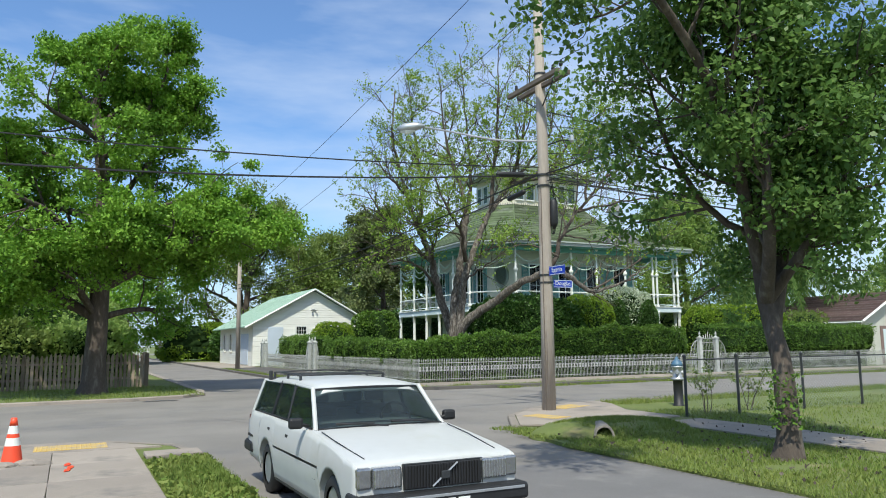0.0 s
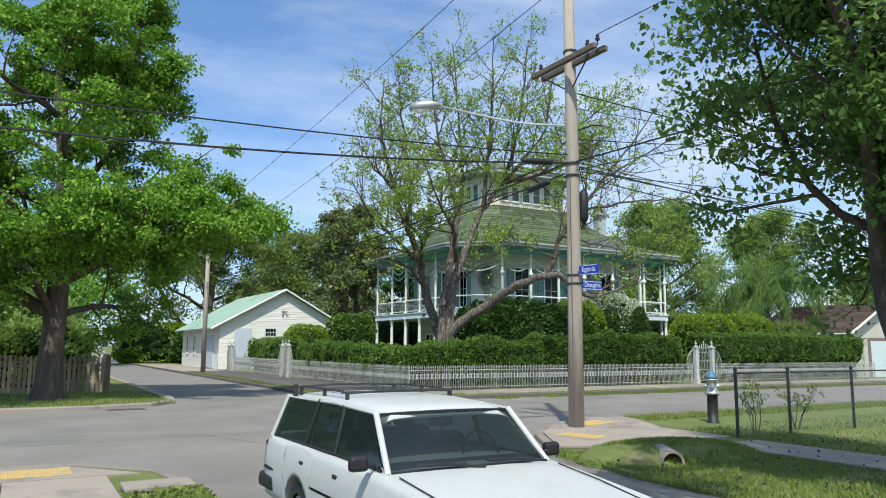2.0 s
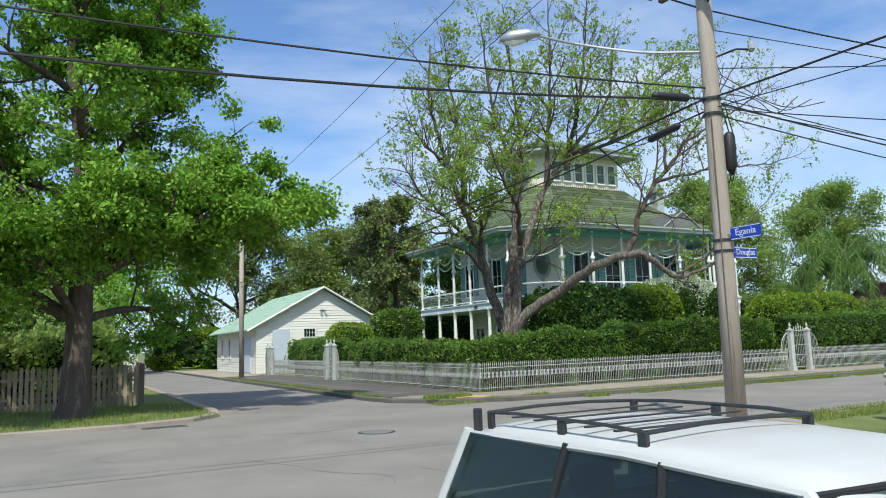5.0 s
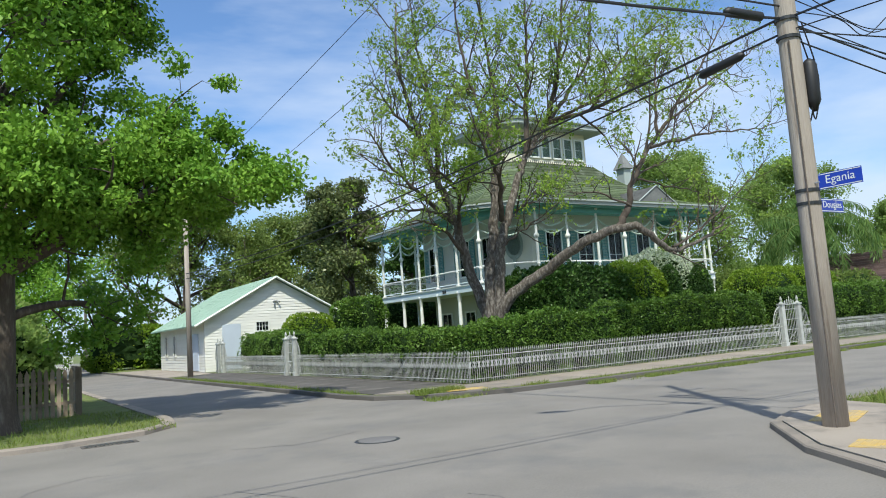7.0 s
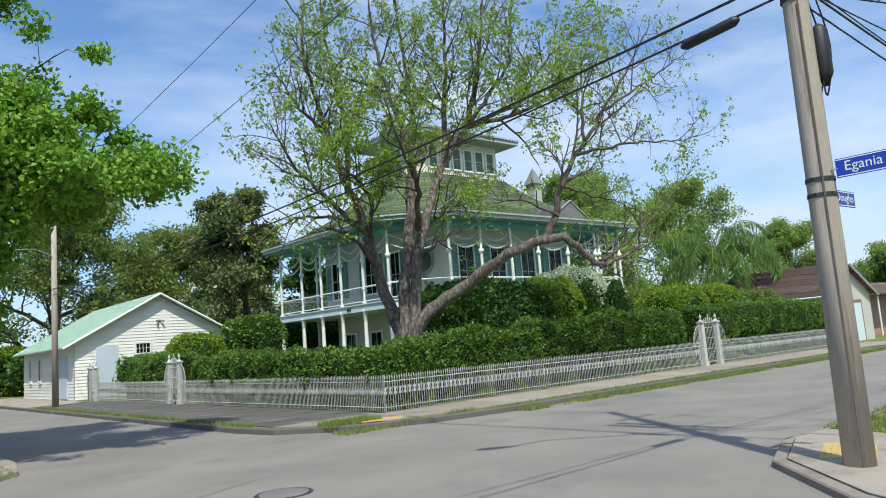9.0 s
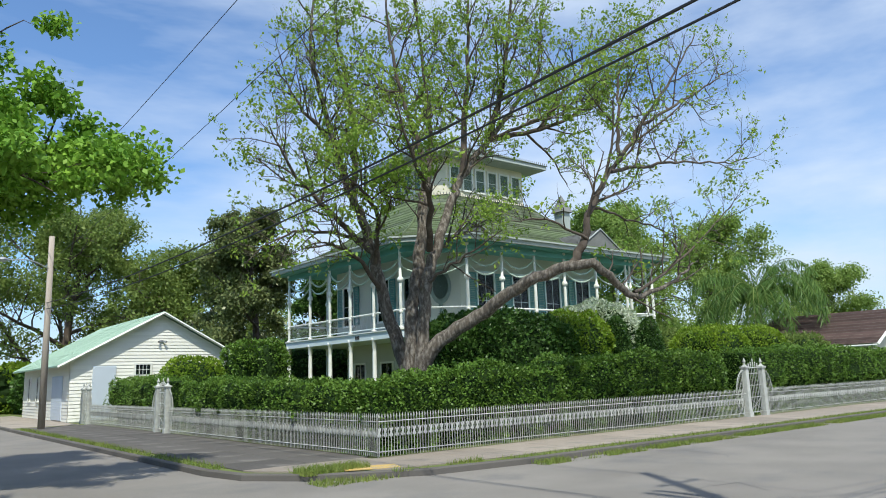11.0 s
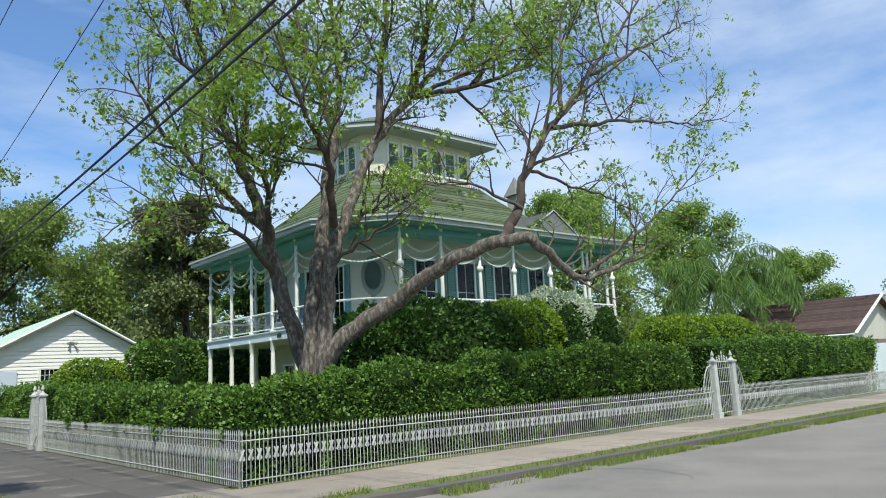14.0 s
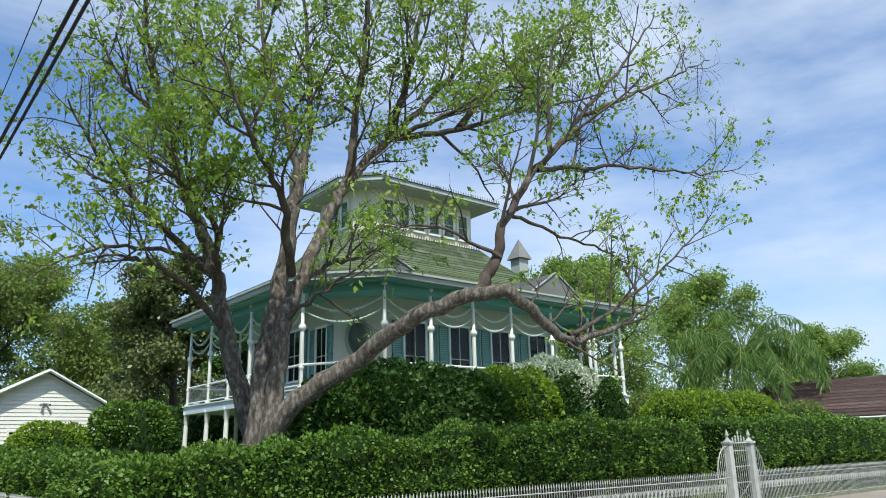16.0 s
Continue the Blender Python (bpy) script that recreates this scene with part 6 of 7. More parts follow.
for s in (-1, 1):
    tube(fl, [(MX + s * 0.08, GY0 - 0.1, 4.8), (MX + s * 0.22, GY0 - 0.28, 4.72)], [0.04, 0.08], 8)
part("flood_light", fl, STEEL, gar, "twin flood light")

# ---- neighbour's house ----
nb = thing("house", (51.6, 38, 0.1), "low pale house with brown shingle roof and gable", "house")
NX0, NX1, NY0, NY1, NE_, NP = 47.8, 55.4, 33.6, 40.6, 3.2, 5.05
NM = (NX0 + NX1) / 2
bm = bmesh.new()
pts = [(NX0, NE_), (NX0, 0), (NX1, 0), (NX1, NE_), (NM, NP)]
f0 = [bm.verts.new((x, NY0, z)) for x, z in pts]
f1 = [bm.verts.new((x, NY1, z)) for x, z in pts]
bm.faces.new(f0)
bm.faces.new(f1[::-1])
for i in range(5):
    bm.faces.new((f0[i], f1[i], f1[(i + 1) % 5], f0[(i + 1) % 5]))
bmesh.ops.recalc_face_normals(bm, faces=bm.faces)
part("wall", bm, material("cream_stucco", (0.50, 0.49, 0.42), 0.85, 0.1, 0.8, 0.2, stain=(0.40, 0.39, 0.33), stain_scale=0.7), nb)
for s in (-1, 1):
    e = NM + s * (NM - NX0 + 0.45)
    ez = NE_ - 0.45 * (NP - NE_) / (NM - NX0)
    for k in range(12):
        a, b = k / 12, (k + 1.15) / 12
        b = min(b, 1)
        bm = bmesh.new()
        v = [bm.verts.new(c) for c in ((e + (NM - e) * a, NY0 - 0.4, ez + (NP - ez) * a + 0.09), (e + (NM - e) * a, NY1 + 0.3, ez + (NP - ez) * a + 0.09), (e + (NM - e) * b, NY1 + 0.3, ez + (NP - ez) * b + 0.06), (e + (NM - e) * b, NY0 - 0.4, ez + (NP - ez) * b + 0.06))]
        bm.faces.new(v)
        bmesh.ops.solidify(bm, geom=list(bm.faces), thickness=0.04)
        part("shingle_course", bm, ROOF_BROWN, nb)
    part("bargeboard", tube(bmesh.new(), [(e, NY0 - 0.42, ez), (NM, NY0 - 0.42, NP)], 0.09, 4), WHITE_PAINT, nb)
part("door_frame", bx(49.75, 53.85, NY0 - 0.05, NY0 - 0.004, 0.1, 2.72, bevel=0.01), ROOF_BROWN, nb, "brown timber door frame")
part("garage_door", bx(50.0, 53.6, NY0 - 0.09, NY0 - 0.052, 0.1, 2.5, bevel=0.01), TRIM_BLUE, nb, "pale panelled garage door")
part("gutter", tube(bmesh.new(), [(NX0 - 0.5, NY0 - 0.4, NE_ - 0.25), (NX0 - 0.5, NY1, NE_ - 0.25)], 0.06, 6), WHITE_PAINT, nb)
porch = thing("house", (62, 40, 0.1), "low brick house with flat grey porch roof", "house")
part("wall", bx(57.5, 70, 36, 46, 0.1, 3.0), material("brick_red", (0.33, 0.20, 0.165), 0.9, 0.15, 3, 0.2, fine=12), porch)
part("roof", bx(56.8, 70.6, 34.6, 46.5, 3.0, 3.9, bevel=0.15), ROOF_BROWN, porch)
for x in (57.2, 60.5, 64):
    part("porch_post", tube(bmesh.new(), [(x, 34.9, 0.1), (x, 34.9, 3.0)], 0.07, 6), WHITE_PAINT, porch)
far_house = thing("house", (33, 112, 0), "distant brick house glimpsed behind trees", "house")
part("wall", bx(28, 38, 108, 116, 0, 5.2), bpy.data.materials["brick_red"], far_house)
bm = bmesh.new()
v = [bm.verts.new(c) for c in ((27.4, 107.4, 5.2), (38.6, 107.4, 5.2), (38.6, 116.6, 5.2), (27.4, 116.6, 5.2), (33, 110, 8.2), (33, 114, 8.2))]
for q in ((0, 1, 4), (1, 2, 5, 4), (2, 3, 5), (3, 0, 4, 5), (3, 2, 1, 0)):
    bm.faces.new([v[i] for i in q])
part("roof", bm, ROOF_BROWN, far_house)

# ---- wooden picket fence ----
wf = thing("picket_fence", (-5, 37.6, 0.08), "weathered brown wooden picket fence on the verge", "fence")
pb = bmesh.new()
v = [pb.verts.new(c) for c in [(x, y, z) for y in (-0.012, 0.012) for x, z in ((-0.06, 0), (0.06, 0), (0.06, 1.36), (0, 1.5), (-0.06, 1.36))]]
pb.faces.new(v[:5])
pb.faces.new(v[5:][::-1])
for i in range(5):
    pb.faces.new((v[i], v[5 + i], v[5 + (i + 1) % 5], v[(i + 1) % 5]))
bmesh.ops.recalc_face_normals(pb, faces=pb.faces)
board = mesh_of("picket", pb, PICKET_WOOD)
rs = np.random.RandomState(9)
for i in range(100):
    ob = piece("picket", board, wf, (3.65 - i * 0.17, 37.6 + 0.02 * rs.normal(), 0.08), 0.06 * rs.normal(), (1, 1, 0.96 + 0.08 * rs.random()))
for z in (0.45, 1.1):
    part("rail", bx(-13.5, 3.7, 37.63, 37.69, z, z + 0.09), PICKET_WOOD, wf)
for k in range(8):
    x = 3.72 - 2.4 * k
    part("post", bx(x - 0.06, x + 0.06, 37.62, 37.74, 0, 1.55, bevel=0.01), PICKET_WOOD, wf)
side = 14
for i in range(side):
    piece("picket", board, wf, (3.75, 37.9 + i * 0.19, 0.08), math.pi / 2)

# ---- chain-link fence ----
cl = thing("chain_link_fence", (13.75, 15.45, 0.07), "low chain-link fence with dark posts on the lawn", "fence")
for x in (13.75, 15.5, 17.9, 20.3, 22.7, 25.1, 27.5):
    part("post", lathe(bmesh.new(), (x, 15.45, 0.05), [(0.035, 0), (0.035, 1.42), (0.045, 1.43), (0.045, 1.47), (0.01, 1.5)], 8), DARK_METAL, cl)
part("top_rail", tube(bmesh.new(), [(13.75, 15.45, 1.42), (27.5, 15.45, 1.42)], 0.02, 6), DARK_METAL, cl)


def mesh_wires(a, b, h, step=0.11, r=0.0022):
    bm = bmesh.new()
    a, b = Vector(a), Vector(b)
    ln = (b - a).length
    d = (b - a).normalized()
    k = -h
    while k < ln:
        for s in (1, -1):
            p, q = (k, 0.0), (k + h, h)
            u0, z0 = max(p[0], 0), p[1] + max(0, -p[0])
            u1, z1 = min(q[0], ln), h - max(0, q[0] - ln)
            if s < 0:
                z0, z1 = h - z0, h - z1
            if u1 > u0:
                tube(bm, [a + d * u0 + Vector((0, 0, z0)), a + d * u1 + Vector((0, 0, z1))], r, 3, False)
        k += step
    return bm


tagged(part("wire_mesh", mesh_wires((13.75, 15.45, 0.1), (27.4, 15.45, 0.1), 1.3), STEEL, cl), kind="stuff")

# ---- hydrant ----
hy = thing("fire_hydrant", (15.9, 17.9, 0.07), "tall fire hydrant, black barrel, silver body, blue bonnet", "hydrant")
hx, hyy = 15.9, 17.9
part("barrel", lathe(bmesh.new(), (hx, hyy, 0.05), [(0.17, 0), (0.17, 0.04), (0.13, 0.06), (0.13, 0.70), (0.15, 0.72)], 14), BLACK, hy, "black lower barrel", True)
part("body", lathe(bmesh.new(), (hx, hyy, 0.78), [(0.19, 0), (0.19, 0.05), (0.13, 0.07), (0.13, 0.33), (0.17, 0.35), (0.17, 0.39)], 14), STEEL, hy, "silver hydrant body", True)
bm = bmesh.new()
for ang in (2.2, 3.9, 5.4):
    d = Vector((math.cos(ang), math.sin(ang), 0))
    tube(bm, [Vector((hx, hyy, 0.99)), Vector((hx, hyy, 0.99)) + d * 0.16, Vector((hx, hyy, 0.99)) + d * 0.20], [0.06, 0.06, 0.04], 8)
part("nozzle", bm, STEEL, hy)
part("bonnet", lathe(bmesh.new(), (hx, hyy, 1.17), [(0.17, 0), (0.15, 0.06), (0.11, 0.14), (0.05, 0.18), (0.04, 0.25), (0.01, 0.26)], 14), material("hydrant_blue", (0.07, 0.15, 0.23), 0.5, 0.15, 6, 0.1), hy, "faded blue bonnet", True)

# ---- cone, bin, manhole, culvert, drain ----
cone = thing("traffic_cone", (-0.12, 15.55, 0.085), "orange traffic cone with two white bands on the pavement", "traffic cone")
ORANGE = material("cone_orange", (0.80, 0.075, 0.025), 0.5, 0.08, 4, 0.03)
for z0, z1, m in ((0.03, 0.30, ORANGE), (0.30, 0.42, WHITE_PAINT), (0.42, 0.48, ORANGE), (0.48, 0.60, WHITE_PAINT), (0.60, 0.72, ORANGE)):
    ra, rb = 0.16 - 0.165 * z0, 0.16 - 0.165 * z1
    part("band" if m is WHITE_PAINT else "shell", tube(bmesh.new(), [(-0.12, 15.55, 0.085 + z0), (-0.12, 15.55, 0.085 + z1)], [ra, rb], 20, z1 > 0.7), m, cone, "", True)
part("foot", bx(-0.32, 0.08, 15.36, 15.74, 0.088, 0.12, bevel=0.012), BLACK, cone)
rub = thing("rubble_heap", (-0.05, 15.4, 0.085), "pale broken concrete and rags below the cone", "rubble")
rs = np.random.RandomState(4)
for k in range(12):
    bm = bmesh.new()
    bmesh.ops.create_icosphere(bm, subdivisions=2, radius=0.09 + 0.06 * rs.random())
    o = Vector((-0.2 + 0.5 * rs.random(), 15.15 + 0.3 * rs.random(), 0.11))
    for v in bm.verts:
        v.co = Vector((v.co.x * 1.3, v.co.y, v.co.z * 0.5)) * (1 + 0.4 * noise.noise(v.co * 9 + o * 5)) + o
    part("lump", bm, CONCRETE, rub)
bm = bmesh.new()
for k, (x, y) in enumerate(((0.60, 14.2), (0.64, 14.45), (0.60, 14.75))):
    v = [bm.verts.new((x + dx, y + dy, 0.1285 + 0.0004 * k)) for dx, dy in ((0, 0), (0.07, 0.04), (0.10, 0.22), (0.06, 0.33), (0.01, 0.2))]
    bm.faces.new(v)
spray = part("paint_mark", bm, ORANGE)
tagged(spray, "orange spray-paint mark on the pavement", "marking")
WBX, WBY = 11.00, 104.26
wb = thing("wheelie_bin", (WBX, WBY, 0.05), "dark blue wheeled rubbish bin by the road", "bin")
part("body", prism(bmesh.new(), [(WBX - 0.32, WBY - 0.36), (WBX + 0.32, WBY - 0.36), (WBX + 0.32, WBY + 0.36), (WBX - 0.32, WBY + 0.36)], 0.05, 1.02), material("bin_blue", (0.015, 0.025, 0.07), 0.5, 0.1, 3, 0.05), wb)
part("lid", bx(WBX - 0.36, WBX + 0.36, WBY - 0.42, WBY + 0.40, 1.02, 1.12, bevel=0.03), BLACK, wb)
for s in (-0.3, 0.3):
    part("wheel", tube(bmesh.new(), [(WBX + s - 0.04, WBY + 0.36, 0.15), (WBX + s + 0.04, WBY + 0.36, 0.15)], 0.13, 12), BLACK, wb)
mh = thing("manhole_cover", (7.3, 24.4, 0.004), "round dark iron manhole cover in the road", "manhole cover")
part("frame", tube(bmesh.new(), [(7.3, 24.4, 0.0), (7.3, 24.4, 0.008)], [0.42, 0.41], 32), DARK_METAL, mh)
part("lid", tube(bmesh.new(), [(7.3, 24.4, 0.0), (7.3, 24.4, 0.013)], [0.36, 0.355], 32), ASPHALT_DARK, mh)
cv = thing("culvert_pipe", (9.62, 13.40, 0.02), "round concrete culvert pipe end in the grass", "pipe")
bm = bmesh.new()
d = Vector((-0.55, -0.83, 0)).normalized()
c = Vector((9.62, 13.40, 0.13))
tube(bm, [c - d * 0.9, c], 0.19, 20, False)
tube(bm, [c - d * 0.9, c], 0.15, 20, False)
lip = Vector((-d.y, d.x, 0))
ra, rb = [[bm.verts.new(c + (lip * math.cos(a) + Vector((0, 0, math.sin(a)))) * r) for a in (2 * math.pi * i / 20 for i in range(20))] for r in (0.19, 0.15)]
for i in range(20):
    bm.faces.new((ra[i], ra[(i + 1) % 20], rb[(i + 1) % 20], rb[i]))
part("pipe", bm, CONCRETE, cv, "", True)
# black disc that stands for the shade deep in the pipe
part("painted_dark_end", tube(bmesh.new(), [c - d * 0.35, c - d * 0.3], 0.15, 20), BLACK, cv)
bm = bmesh.new()
bmesh.ops.create_icosphere(bm, subdivisions=4, radius=1.0)
for v in bm.verts:
    v.co = Vector((v.co.x * 1.9, v.co.y * 1.25, v.co.z * 0.30)) + Vector((10.6, 14.35, 0.0)) + Vector((0, 0, 0.05 * noise.noise(v.co * 3)))
setting("ground_mound", bm, SOIL_GRASS, "low grassy mound over the culvert", "ground", True)
dr = thing("storm_drain", (2.05, 15.3, 0.08), "old concrete storm drain slab with dark mouth", "drain")
part("slab", bx(1.76, 2.62, 14.95, 15.5, 0.10, 0.17, bevel=0.02), CONCRETE, dr)
# no real hole: a solid block, painted black as the shade inside the drain
part("mouth", bx(1.78, 2.1, 14.90, 14.96, -0.02, 0.10), BLACK, dr)
gr = thing("drain_grate", (3.4, 29.6, 0.0), "rusty iron drain grate in the gutter", "drain")
part("frame", bx(2.9, 4.0, 29.1, 29.55, 0.0, 0.012), CONCRETE_OLD, gr)
for k in range(12):
    part("bar", bx(2.98 + k * 0.08, 3.02 + k * 0.08, 29.15, 29.5, 0.012, 0.022), DARK_METAL, gr)


# ---- palm and garden plants ----
def palm(at, height, reach, seed):
    rs = np.random.RandomState(seed)
    t = thing("palm_tree", at, "feathery drooping palm behind the hedge", "palm")
    x, y, z = at
    part("trunk", tube(bmesh.new(), [(x, y, z), (x + 0.1, y, z + height * 0.5), (x, y, z + height)], [0.32, 0.24, 0.22], 10), BARK, t)
    mesh_pts, dirs, wood = [], [], Wood()
    for k in range(58):
        az, el = k * 2.4, 0.1 + 1.2 * rs.random()
        d = np.array([math.cos(az) * math.cos(el), math.sin(az) * math.cos(el), math.sin(el)])
        p = np.array([x, y, z + height])
        path = [p]
        for s in range(12):
            d = d + np.array([0, 0, -0.16 - 0.03 * s * 0.5])
            d /= np.linalg.norm(d)
            p = p + d * reach / 9
            path.append(p)
        path = np.array(path)
        wood.limb(path, 0.035, 0.008, 4)
        for s in range(2, 12):
            side = np.cross(path[s] - path[s - 1], [0, 0, 1.0])
            side /= max(np.linalg.norm(side), 1e-6)
            for j in range(7):
                q = path[s - 1] + (path[s] - path[s - 1]) * j / 7
                for sg in (-1, 1):
                    mesh_pts.append(q)
                    dirs.append(side * sg * 1.1 + np.array([0, 0, -1.5]) + d * 0.3)
    ob = new("frond_stem", wood.mesh("frond_stem", L_OAK, at))
    ob.parent = t
    leaves("fronds", np.array(mesh_pts), 0.66, L_SHADE, rs, lean=np.array(dirs) * 2.5, wide=0.042, parent=t, base=at)
    return t


palm((49.0, 40.6, 0.1), 6.4, 4.2, 7)
shrub("bush", (47.5, 37.0, 1.9), (3.6, 1.6, 1.8), 4200, 0.16, L_OAK, 61, "loose dry-tipped green bushes below the palm", lump=0.4)
shrub("bush", (43.5, 45.0, 2.2), (3.2, 2.2, 2.3), 4500, 0.2, L_OAK, 62, "loose leafy bush beside the gallery", lump=0.5)
for k, (x, y, h, w) in enumerate(((-3.5, 42.5, 3.4, 3.2), (1.2, 43.5, 3.0, 2.2), (-9, 43, 4.0, 3.5), (-14, 41.5, 3.5, 3.0), (-1, 50, 5.0, 4.5), (-9, 53, 6.0, 5.5))):
    shrub("bush", (x, y, h / 2), (w, 2.0, h / 2), 4200, 0.22, (L_OAK, L_MID, L_LEFT)[k % 3], 70 + k, "overgrown garden bushes behind the wooden fence", lump=0.6, power=2.3)
shrub("bush", (13.2, 91, 2.2), (3.6, 2.5, 2.1), 3000, 0.3, L_LIME, 80, "far clipped hedge at the bend", lump=0.3, power=5)
shrub("bush", (17.0, 87, 1.8), (2.4, 2.5, 1.8), 2200, 0.3, L_DARK, 81, "dark bush beyond the garage", lump=0.4)
shrub("bush", (2.5, 70, 2.2), (2.2, 8, 2.2), 3600, 0.3, L_OAK, 82, "roadside bushes along the side street", lump=0.6)
for k, (x, y) in enumerate(((14.75, 15.85), (16.3, 15.9))):
    t = thing("rose_bush", (x, y, 0.07), "thin rose bush by the chain-link fence", "bush")
    rs = np.random.RandomState(90 + k)
    wood, tips = Wood(), []
    for s in range(4):
        pts, d = bend(rs, (x + 0.05 * s, y, 0.05), (rs.normal() * 0.25, rs.normal() * 0.2, 1), 0.75 + 0.25 * rs.random(), 5, 0.12, 0.05)
        wood.limb(pts, 0.014, 0.006, 5)
        branch_out(wood, rs, pts, 0.012, 0.005, 1, 1, 0.35, tips, 5, 0.05, 0.9, 0.45)
    ob = new("stem", wood.mesh("stem", BARK_DARK, (x, y, 0.07)))
    ob.parent = t
    leaves("leaves", clumps(rs, tips, 6, 0.10), 0.08, L_OAK, rs, parent=t, base=(x, y, 0.07))
# creeper on the verge tree's trunk
rs = np.random.RandomState(55)
n = 230
ang, zz = 2.6 + 2.4 * rs.random(n), 0.55 + 0.85 * rs.random(n)
ob = leaves("creeper", np.stack([10.5 + 0.25 * np.cos(ang) - 0.08, 10.12 + 0.25 * np.sin(ang) - 0.08, zz], axis=1), 0.07, L_HEDGE, rs)
tagged(ob, "green creeper growing round the tree trunk", "creeper")


# ---- grass ----
def grass():
    rs = np.random.RandomState(77)
    spots = []
    for x0, x1, y0, y1, z, h, n in ((1.74, 2.70, 6, 14.9, 0.07, 0.055, 15000), (1.9, 2.66, 11.5, 14.6, 0.07, 0.10, 2500), (8.48, 8.75, 3, 13.4, 0.05, 0.06, 3500), (8.6, 9.3, 13.2, 16.0, 0.06, 0.06, 1500), (8.7, 12.05, 5, 15.4, 0.07, 0.055, 26000), (13.65, 15.2, 7, 17, 0.07, 0.07, 5000), (14.7, 30, 18.9, 20.15, 0.07, 0.10, 8000),
                                   (15.3, 28, 8, 17.4, 0.07, 0.06, 14000), (-8, 5.1, 30.3, 37.4, 0.08, 0.09, 12000), (15.8, 48, 28.95, 29.25, 0.11, 0.10, 2600), (10.75, 11.1, 33, 58, 0.11, 0.12, 2600), (11.6, 13.2, 30.2, 30.95, 0.11, 0.14, 2200), (16.5, 48, 28.30, 28.8, 0.0, 0.10, 15000), (11.5, 14.0, 29.3, 30.1, 0.0, 0.09, 1200), (13.2, 15.6, 29.25, 29.5, 0.12, 0.10, 500), (9.6, 12.0, 13.1, 15.5, 0.22, 0.055, 9000)):
        p = np.stack([x0 + (x1 - x0) * rs.random(n), y0 + (y1 - y0) * rs.random(n), np.full(n, z)], axis=1)
        thin = 0.12 if z == 0.0 else 0.0
        keep = np.array([noise.noise(Vector((q[0] * 1.1, q[1] * 1.1, 3.0))) > thin - 0.22 - 0.25 * rs.random() for q in p])
        p = p[keep]
        if x0 == 9.6:
            up = 1 - ((p[:, 0] - 10.6) / 1.9) ** 2 - ((p[:, 1] - 14.35) / 1.25) ** 2
            p[:, 2] = np.maximum(0.07, 0.29 * np.sqrt(np.maximum(up, 0)))
        spots.append(np.concatenate([p, np.full((len(p), 1), h)], axis=1))
    s = np.concatenate(spots)
    n = len(s)
    c, h = s[:, :3], s[:, 3] * (0.5 + rs.random(n))
    a = rs.random(n) * 2 * math.pi
    w = (0.006 + 0.008 * rs.random(n))[:, None] * np.stack([np.cos(a), np.sin(a), np.zeros(n)], axis=1)
    tip = c + np.stack([rs.normal(size=n) * 0.4 * h, rs.normal(size=n) * 0.4 * h, h], axis=1)
    verts = np.stack([c - w, c + w, tip], axis=1).reshape(-1, 3)
    ob = new("grass", mesh_from("grass", verts, np.arange(n * 3).reshape(n, 3), GRASS, 3))
    tagged(ob, "uneven mown grass with longer tufts along the kerbs", "grass", kind="stuff")


grass()
rs = np.random.RandomState(78)
n = 5200
xy = np.stack([1.76 + 0.92 * rs.random(n), 9.0 + 6.0 * rs.random(n), 0.075 + 0.05 * rs.random(n)], axis=1)
xy = xy[np.array([noise.noise(Vector((q[0] * 1.7, q[1] * 1.7, 9.0))) > -0.15 for q in xy])]
tagged(leaves("weeds", xy, 0.075, GRASS, rs, wide=0.4), "low broad-leaved weeds in the verge", "weeds", kind="stuff")
n = 900
xy = np.stack([8.7 + 6.5 * rs.random(n), 5 + 10 * rs.random(n), 0.085 + 0.03 * rs.random(n)], axis=1)
tagged(leaves("fallen_leaves", xy, 0.06, BARK_DARK, rs, wide=0.4), "dry brown leaves fallen on the grass", "leaves", kind="stuff")

# ---- tyre marks, cracks and painted tree shade on the road ----
rs = np.random.RandomState(12)
bm = bmesh.new()
for x, y, n in ((4, 22, 9), (8, 26, 8), (15, 23, 8), (6, 19.5, 6), (20, 26, 8), (7, 36, 8), (3, 25, 7)):
    p, d = np.array([x, y]), rs.normal(size=2)
    for k in range(n):
        d = d / np.linalg.norm(d) + rs.normal(size=2) * 0.5
        d = d / np.linalg.norm(d)
        q = p + d * (0.25 + 0.3 * rs.random())
        o = np.array([d[1], -d[0]]) * (0.006 + 0.01 * rs.random())
        v = [bm.verts.new((*c, 0.004)) for c in (p - o, q - o, q + o, p + o)]
        bm.faces.new(v)
        p = q
bmesh.ops.recalc_face_normals(bm, faces=bm.faces)
tagged(part("road_cracks", bm, ASPHALT_DARK), "thin dark cracks in the asphalt", "cracks", kind="stuff")
# thin darker sheet: the tree's shade on the near street, put in as colour
patch = setting("road_patch", prism(bmesh.new(), [(2.85, -20), (8.55, -20), (8.55, 11.2), (7.9, 12.2), (6.6, 12.0), (5.2, 11.0), (4.2, 9.0), (2.85, 8.0)], 0.0, 0.006), ASPHALT_DARK, "near street asphalt coloured darker for tree shade", "road")

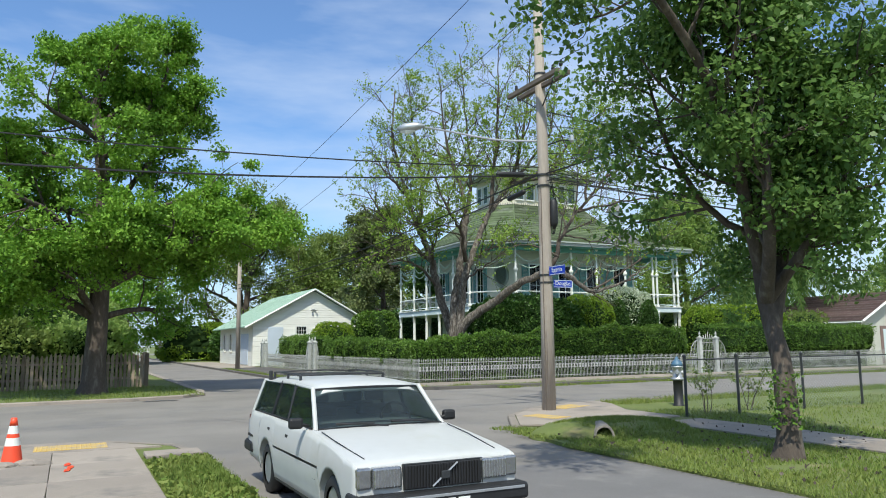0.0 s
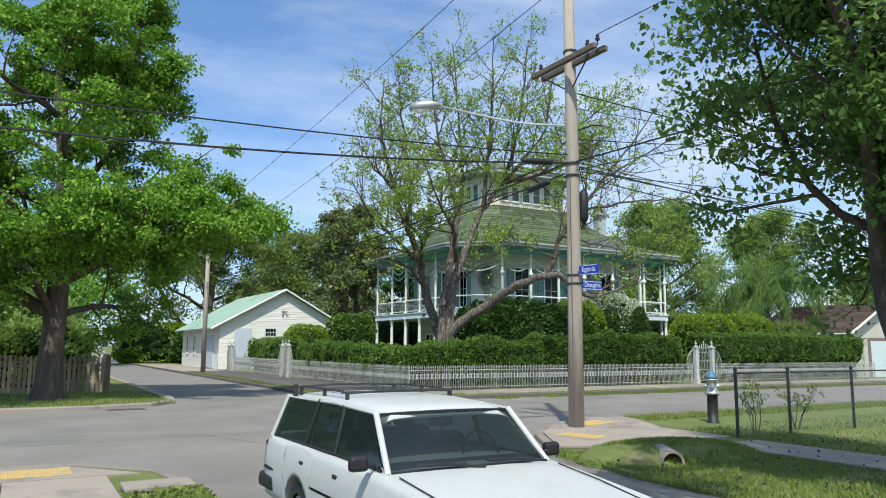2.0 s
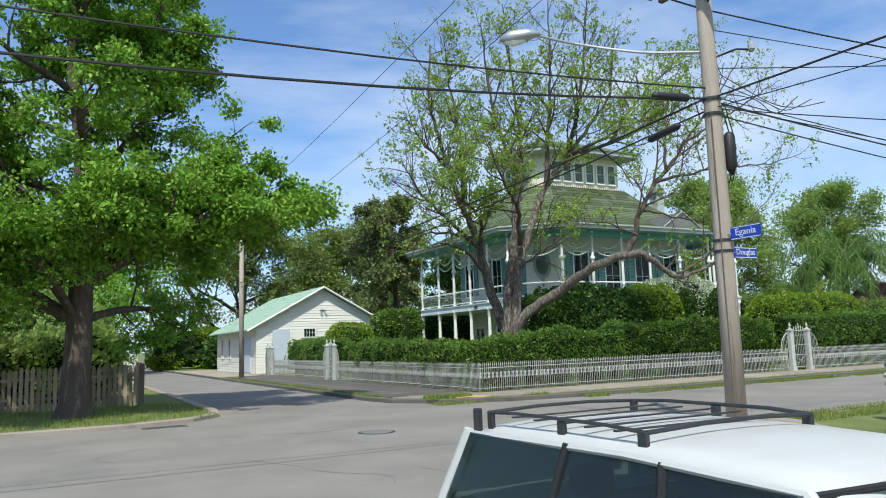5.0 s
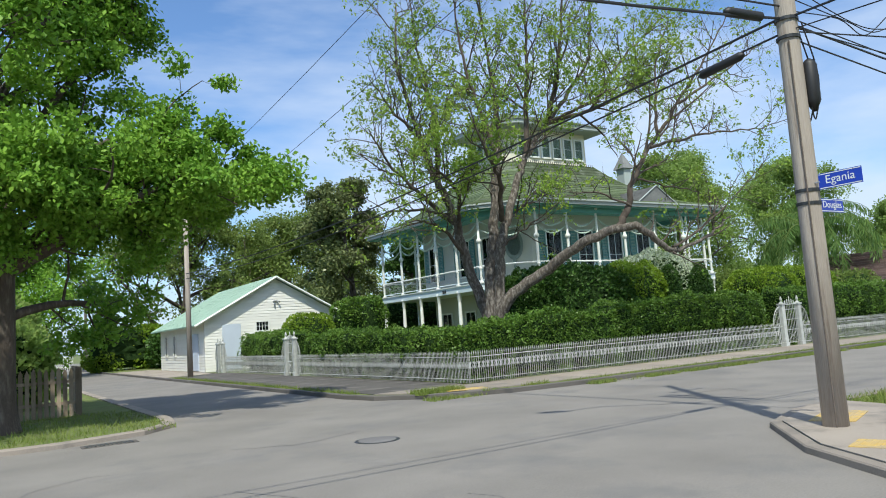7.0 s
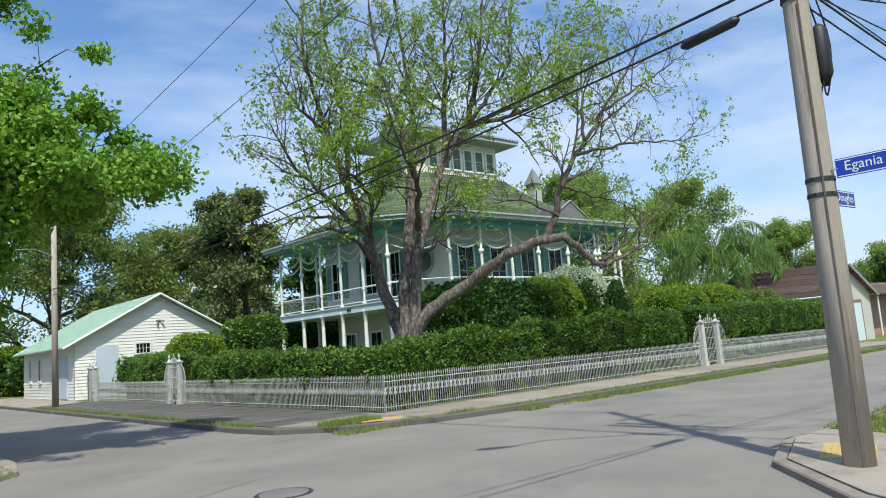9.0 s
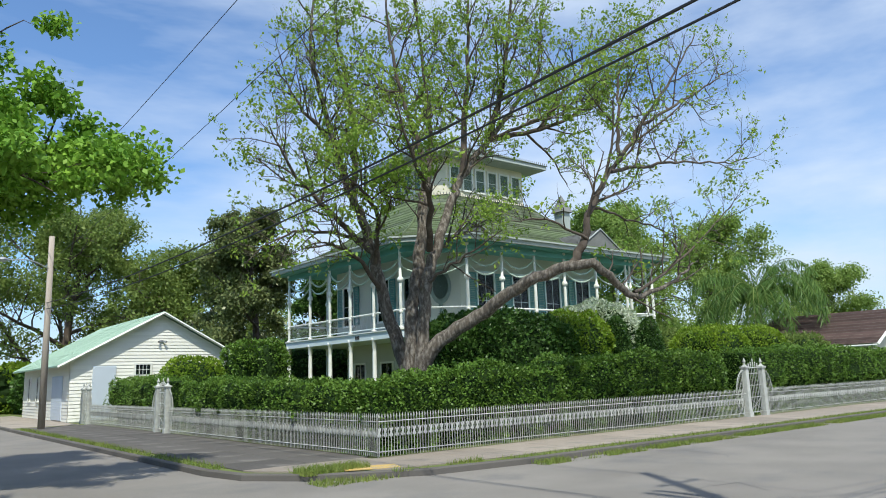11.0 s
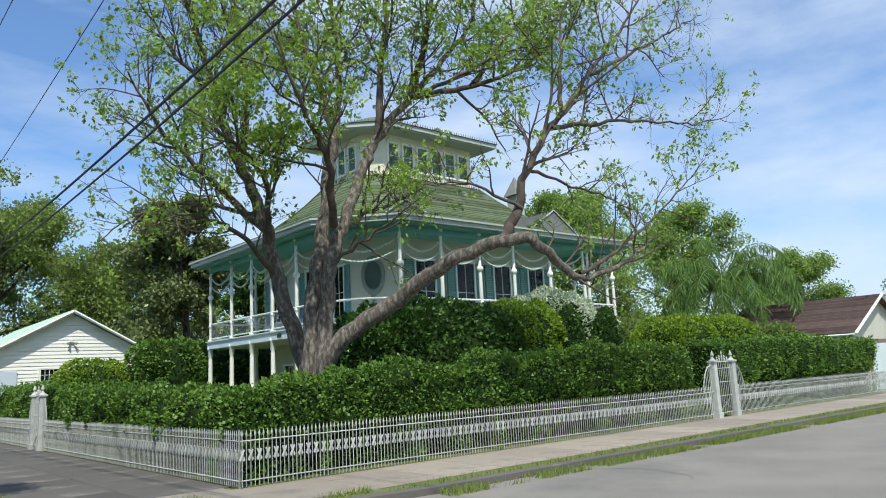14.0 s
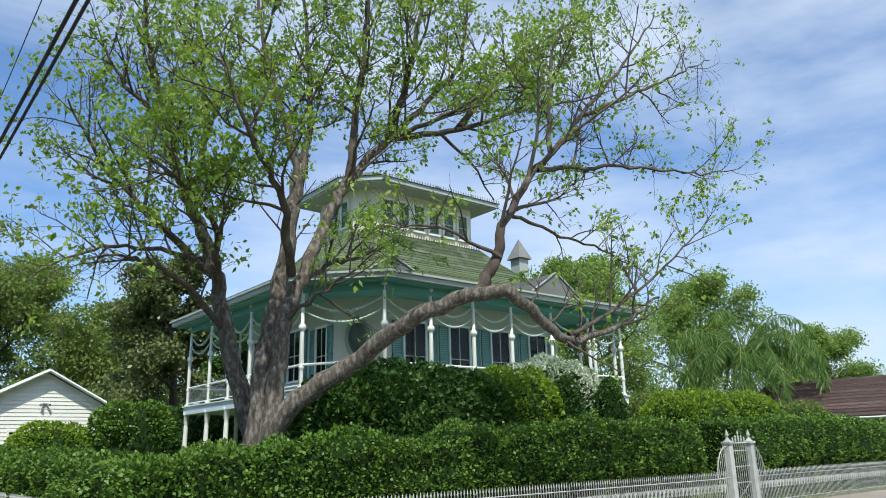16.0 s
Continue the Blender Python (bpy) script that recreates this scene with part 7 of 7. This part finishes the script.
# ---- far end of the side street ----
fg = thing("metal_gate", (8.2, 112, 0.0), "white metal gate at the far bend", "gate")
for z in (0.5, 1.1, 1.7):
    part("rail", tube(bmesh.new(), [(5.8, 112, z), (10.4, 112, z)], 0.05, 5), WHITE_PAINT, fg)
for k in range(24):
    part("bar", tube(bmesh.new(), [(5.8 + k * 0.2, 112, 0.0), (5.8 + k * 0.2, 112, 1.8)], 0.025, 4), WHITE_PAINT, fg)
fp = thing("utility_pole", (10.9, 103, 0.0), "slim pale far pole with crossarm by the hedge", "utility pole")
part("shaft", tube(bmesh.new(), [(10.9, 103, 0), (10.9, 103, 10.7)], [0.2, 0.14], 8), CONCRETE, fp)
part("crossarm", bx(9.4, 13.1, 102.9, 103.0, 10.3, 10.45), WOOD_DARK, fp)
setting("driveway", prism(bmesh.new(), [(10.75, 60.3), (13.95, 60.3), (13.95, 82), (10.75, 82)], 0.0, 0.135), CONCRETE, "pale concrete drive before the garage", "driveway")

# ---- pavement slabs ----
slab_a = slab_mesh(1.49, 2.32, 0.03, CONCRETE)
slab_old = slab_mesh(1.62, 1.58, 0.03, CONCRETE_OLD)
slab_c = slab_mesh(1.273, 1.492, 0.035, CONCRETE)
slab_d = slab_mesh(1.40, 1.46, 0.035, CONCRETE)
rs = np.random.RandomState(31)
for i in range(22):
    piece("slab", slab_a, pave_ne, (16.6 + i * 1.5, 30.62, 0.112 + 0.006 * rs.random()), 0.004 * rs.normal())
for i in range(17):
    for j in range(2):
        piece("slab", slab_old, pave_ne, (11.92 + j * 1.63, 33.0 + i * 1.6, 0.112 + 0.006 * rs.random()), 0.004 * rs.normal())
corner = part("slab", prism(bmesh.new(), [(11.1, 32.15), (11.2, 31.8), (12.1, 30.55), (13.4, 29.75), (15.82, 29.4), (15.82, 31.75), (14.15, 31.75), (14.15, 32.15)], 0.11, 0.145), CONCRETE, pave_ne, "corner slab of the pavement")
for i in range(14):
    piece("slab", slab_d, pave_se, (12.85, -5.0 + i * 1.47, 0.08 + 0.005 * rs.random()), 0.004 * rs.normal())
part("slab", prism(bmesh.new(), [(12.13, 15.5), (9.9, 15.6), (9.34, 15.88), (10.44, 17.79), (11.98, 19.34), (13.66, 19.98), (14.7, 19.98), (14.5, 19.1), (13.58, 17.4), (13.57, 15.5)], 0.08, 0.118), CONCRETE, pave_se, "corner ramp slab")
for i in range(15):
    for j in range(2):
        piece("slab", slab_c, pave_sw, (-0.22 + j * 1.28, -5.3 + i * 1.5, 0.08 + 0.005 * rs.random()), 0.004 * rs.normal())
part("slab", prism(bmesh.new(), [(-0.85, 16.5), (2.15, 16.5), (1.2, 17.7), (-0.85, 17.95)], 0.07, 0.112), CONCRETE, pave_sw, "ramp slab")


def tactile(x0, x1, y0, y1, z, turn, label):
    cx, cy = (x0 + x1) / 2, (y0 + y1) / 2
    t = thing("tactile_paving", (cx, cy, z), label, "tactile paving", "tactile patches")
    base = bx(x0, x1, y0, y1, z - 0.01, z + 0.006)
    part("mat", base, YELLOW, t)
    bm = bmesh.new()
    nx, ny = int((x1 - x0) / 0.075), int((y1 - y0) / 0.075)
    for i in range(nx):
        for j in range(ny):
            tube(bm, [(x0 + (i + 0.5) * (x1 - x0) / nx, y0 + (j + 0.5) * (y1 - y0) / ny, z + 0.006), (x0 + (i + 0.5) * (x1 - x0) / nx, y0 + (j + 0.5) * (y1 - y0) / ny, z + 0.012)], [0.016, 0.010], 5)
    tagged(part("dome", bm, YELLOW, t), kind="stuff")
    t.rotation_euler = (0, 0, turn)


tactile(0.12, 1.28, 16.75, 17.45, 0.115, 0.0, "worn yellow tactile paving at the ramp")
tactile(12.15, 13.4, 18.55, 19.2, 0.122, 0.35, "yellow tactile paving at the corner ramp")
tactile(10.5, 11.1, 16.5, 17.5, 0.122, 0.3, "pale yellow tactile paving near the pole")
tactile(12.55, 13.75, 29.95, 30.55, 0.15, -0.35, "worn yellow tactile paving at the far corner")
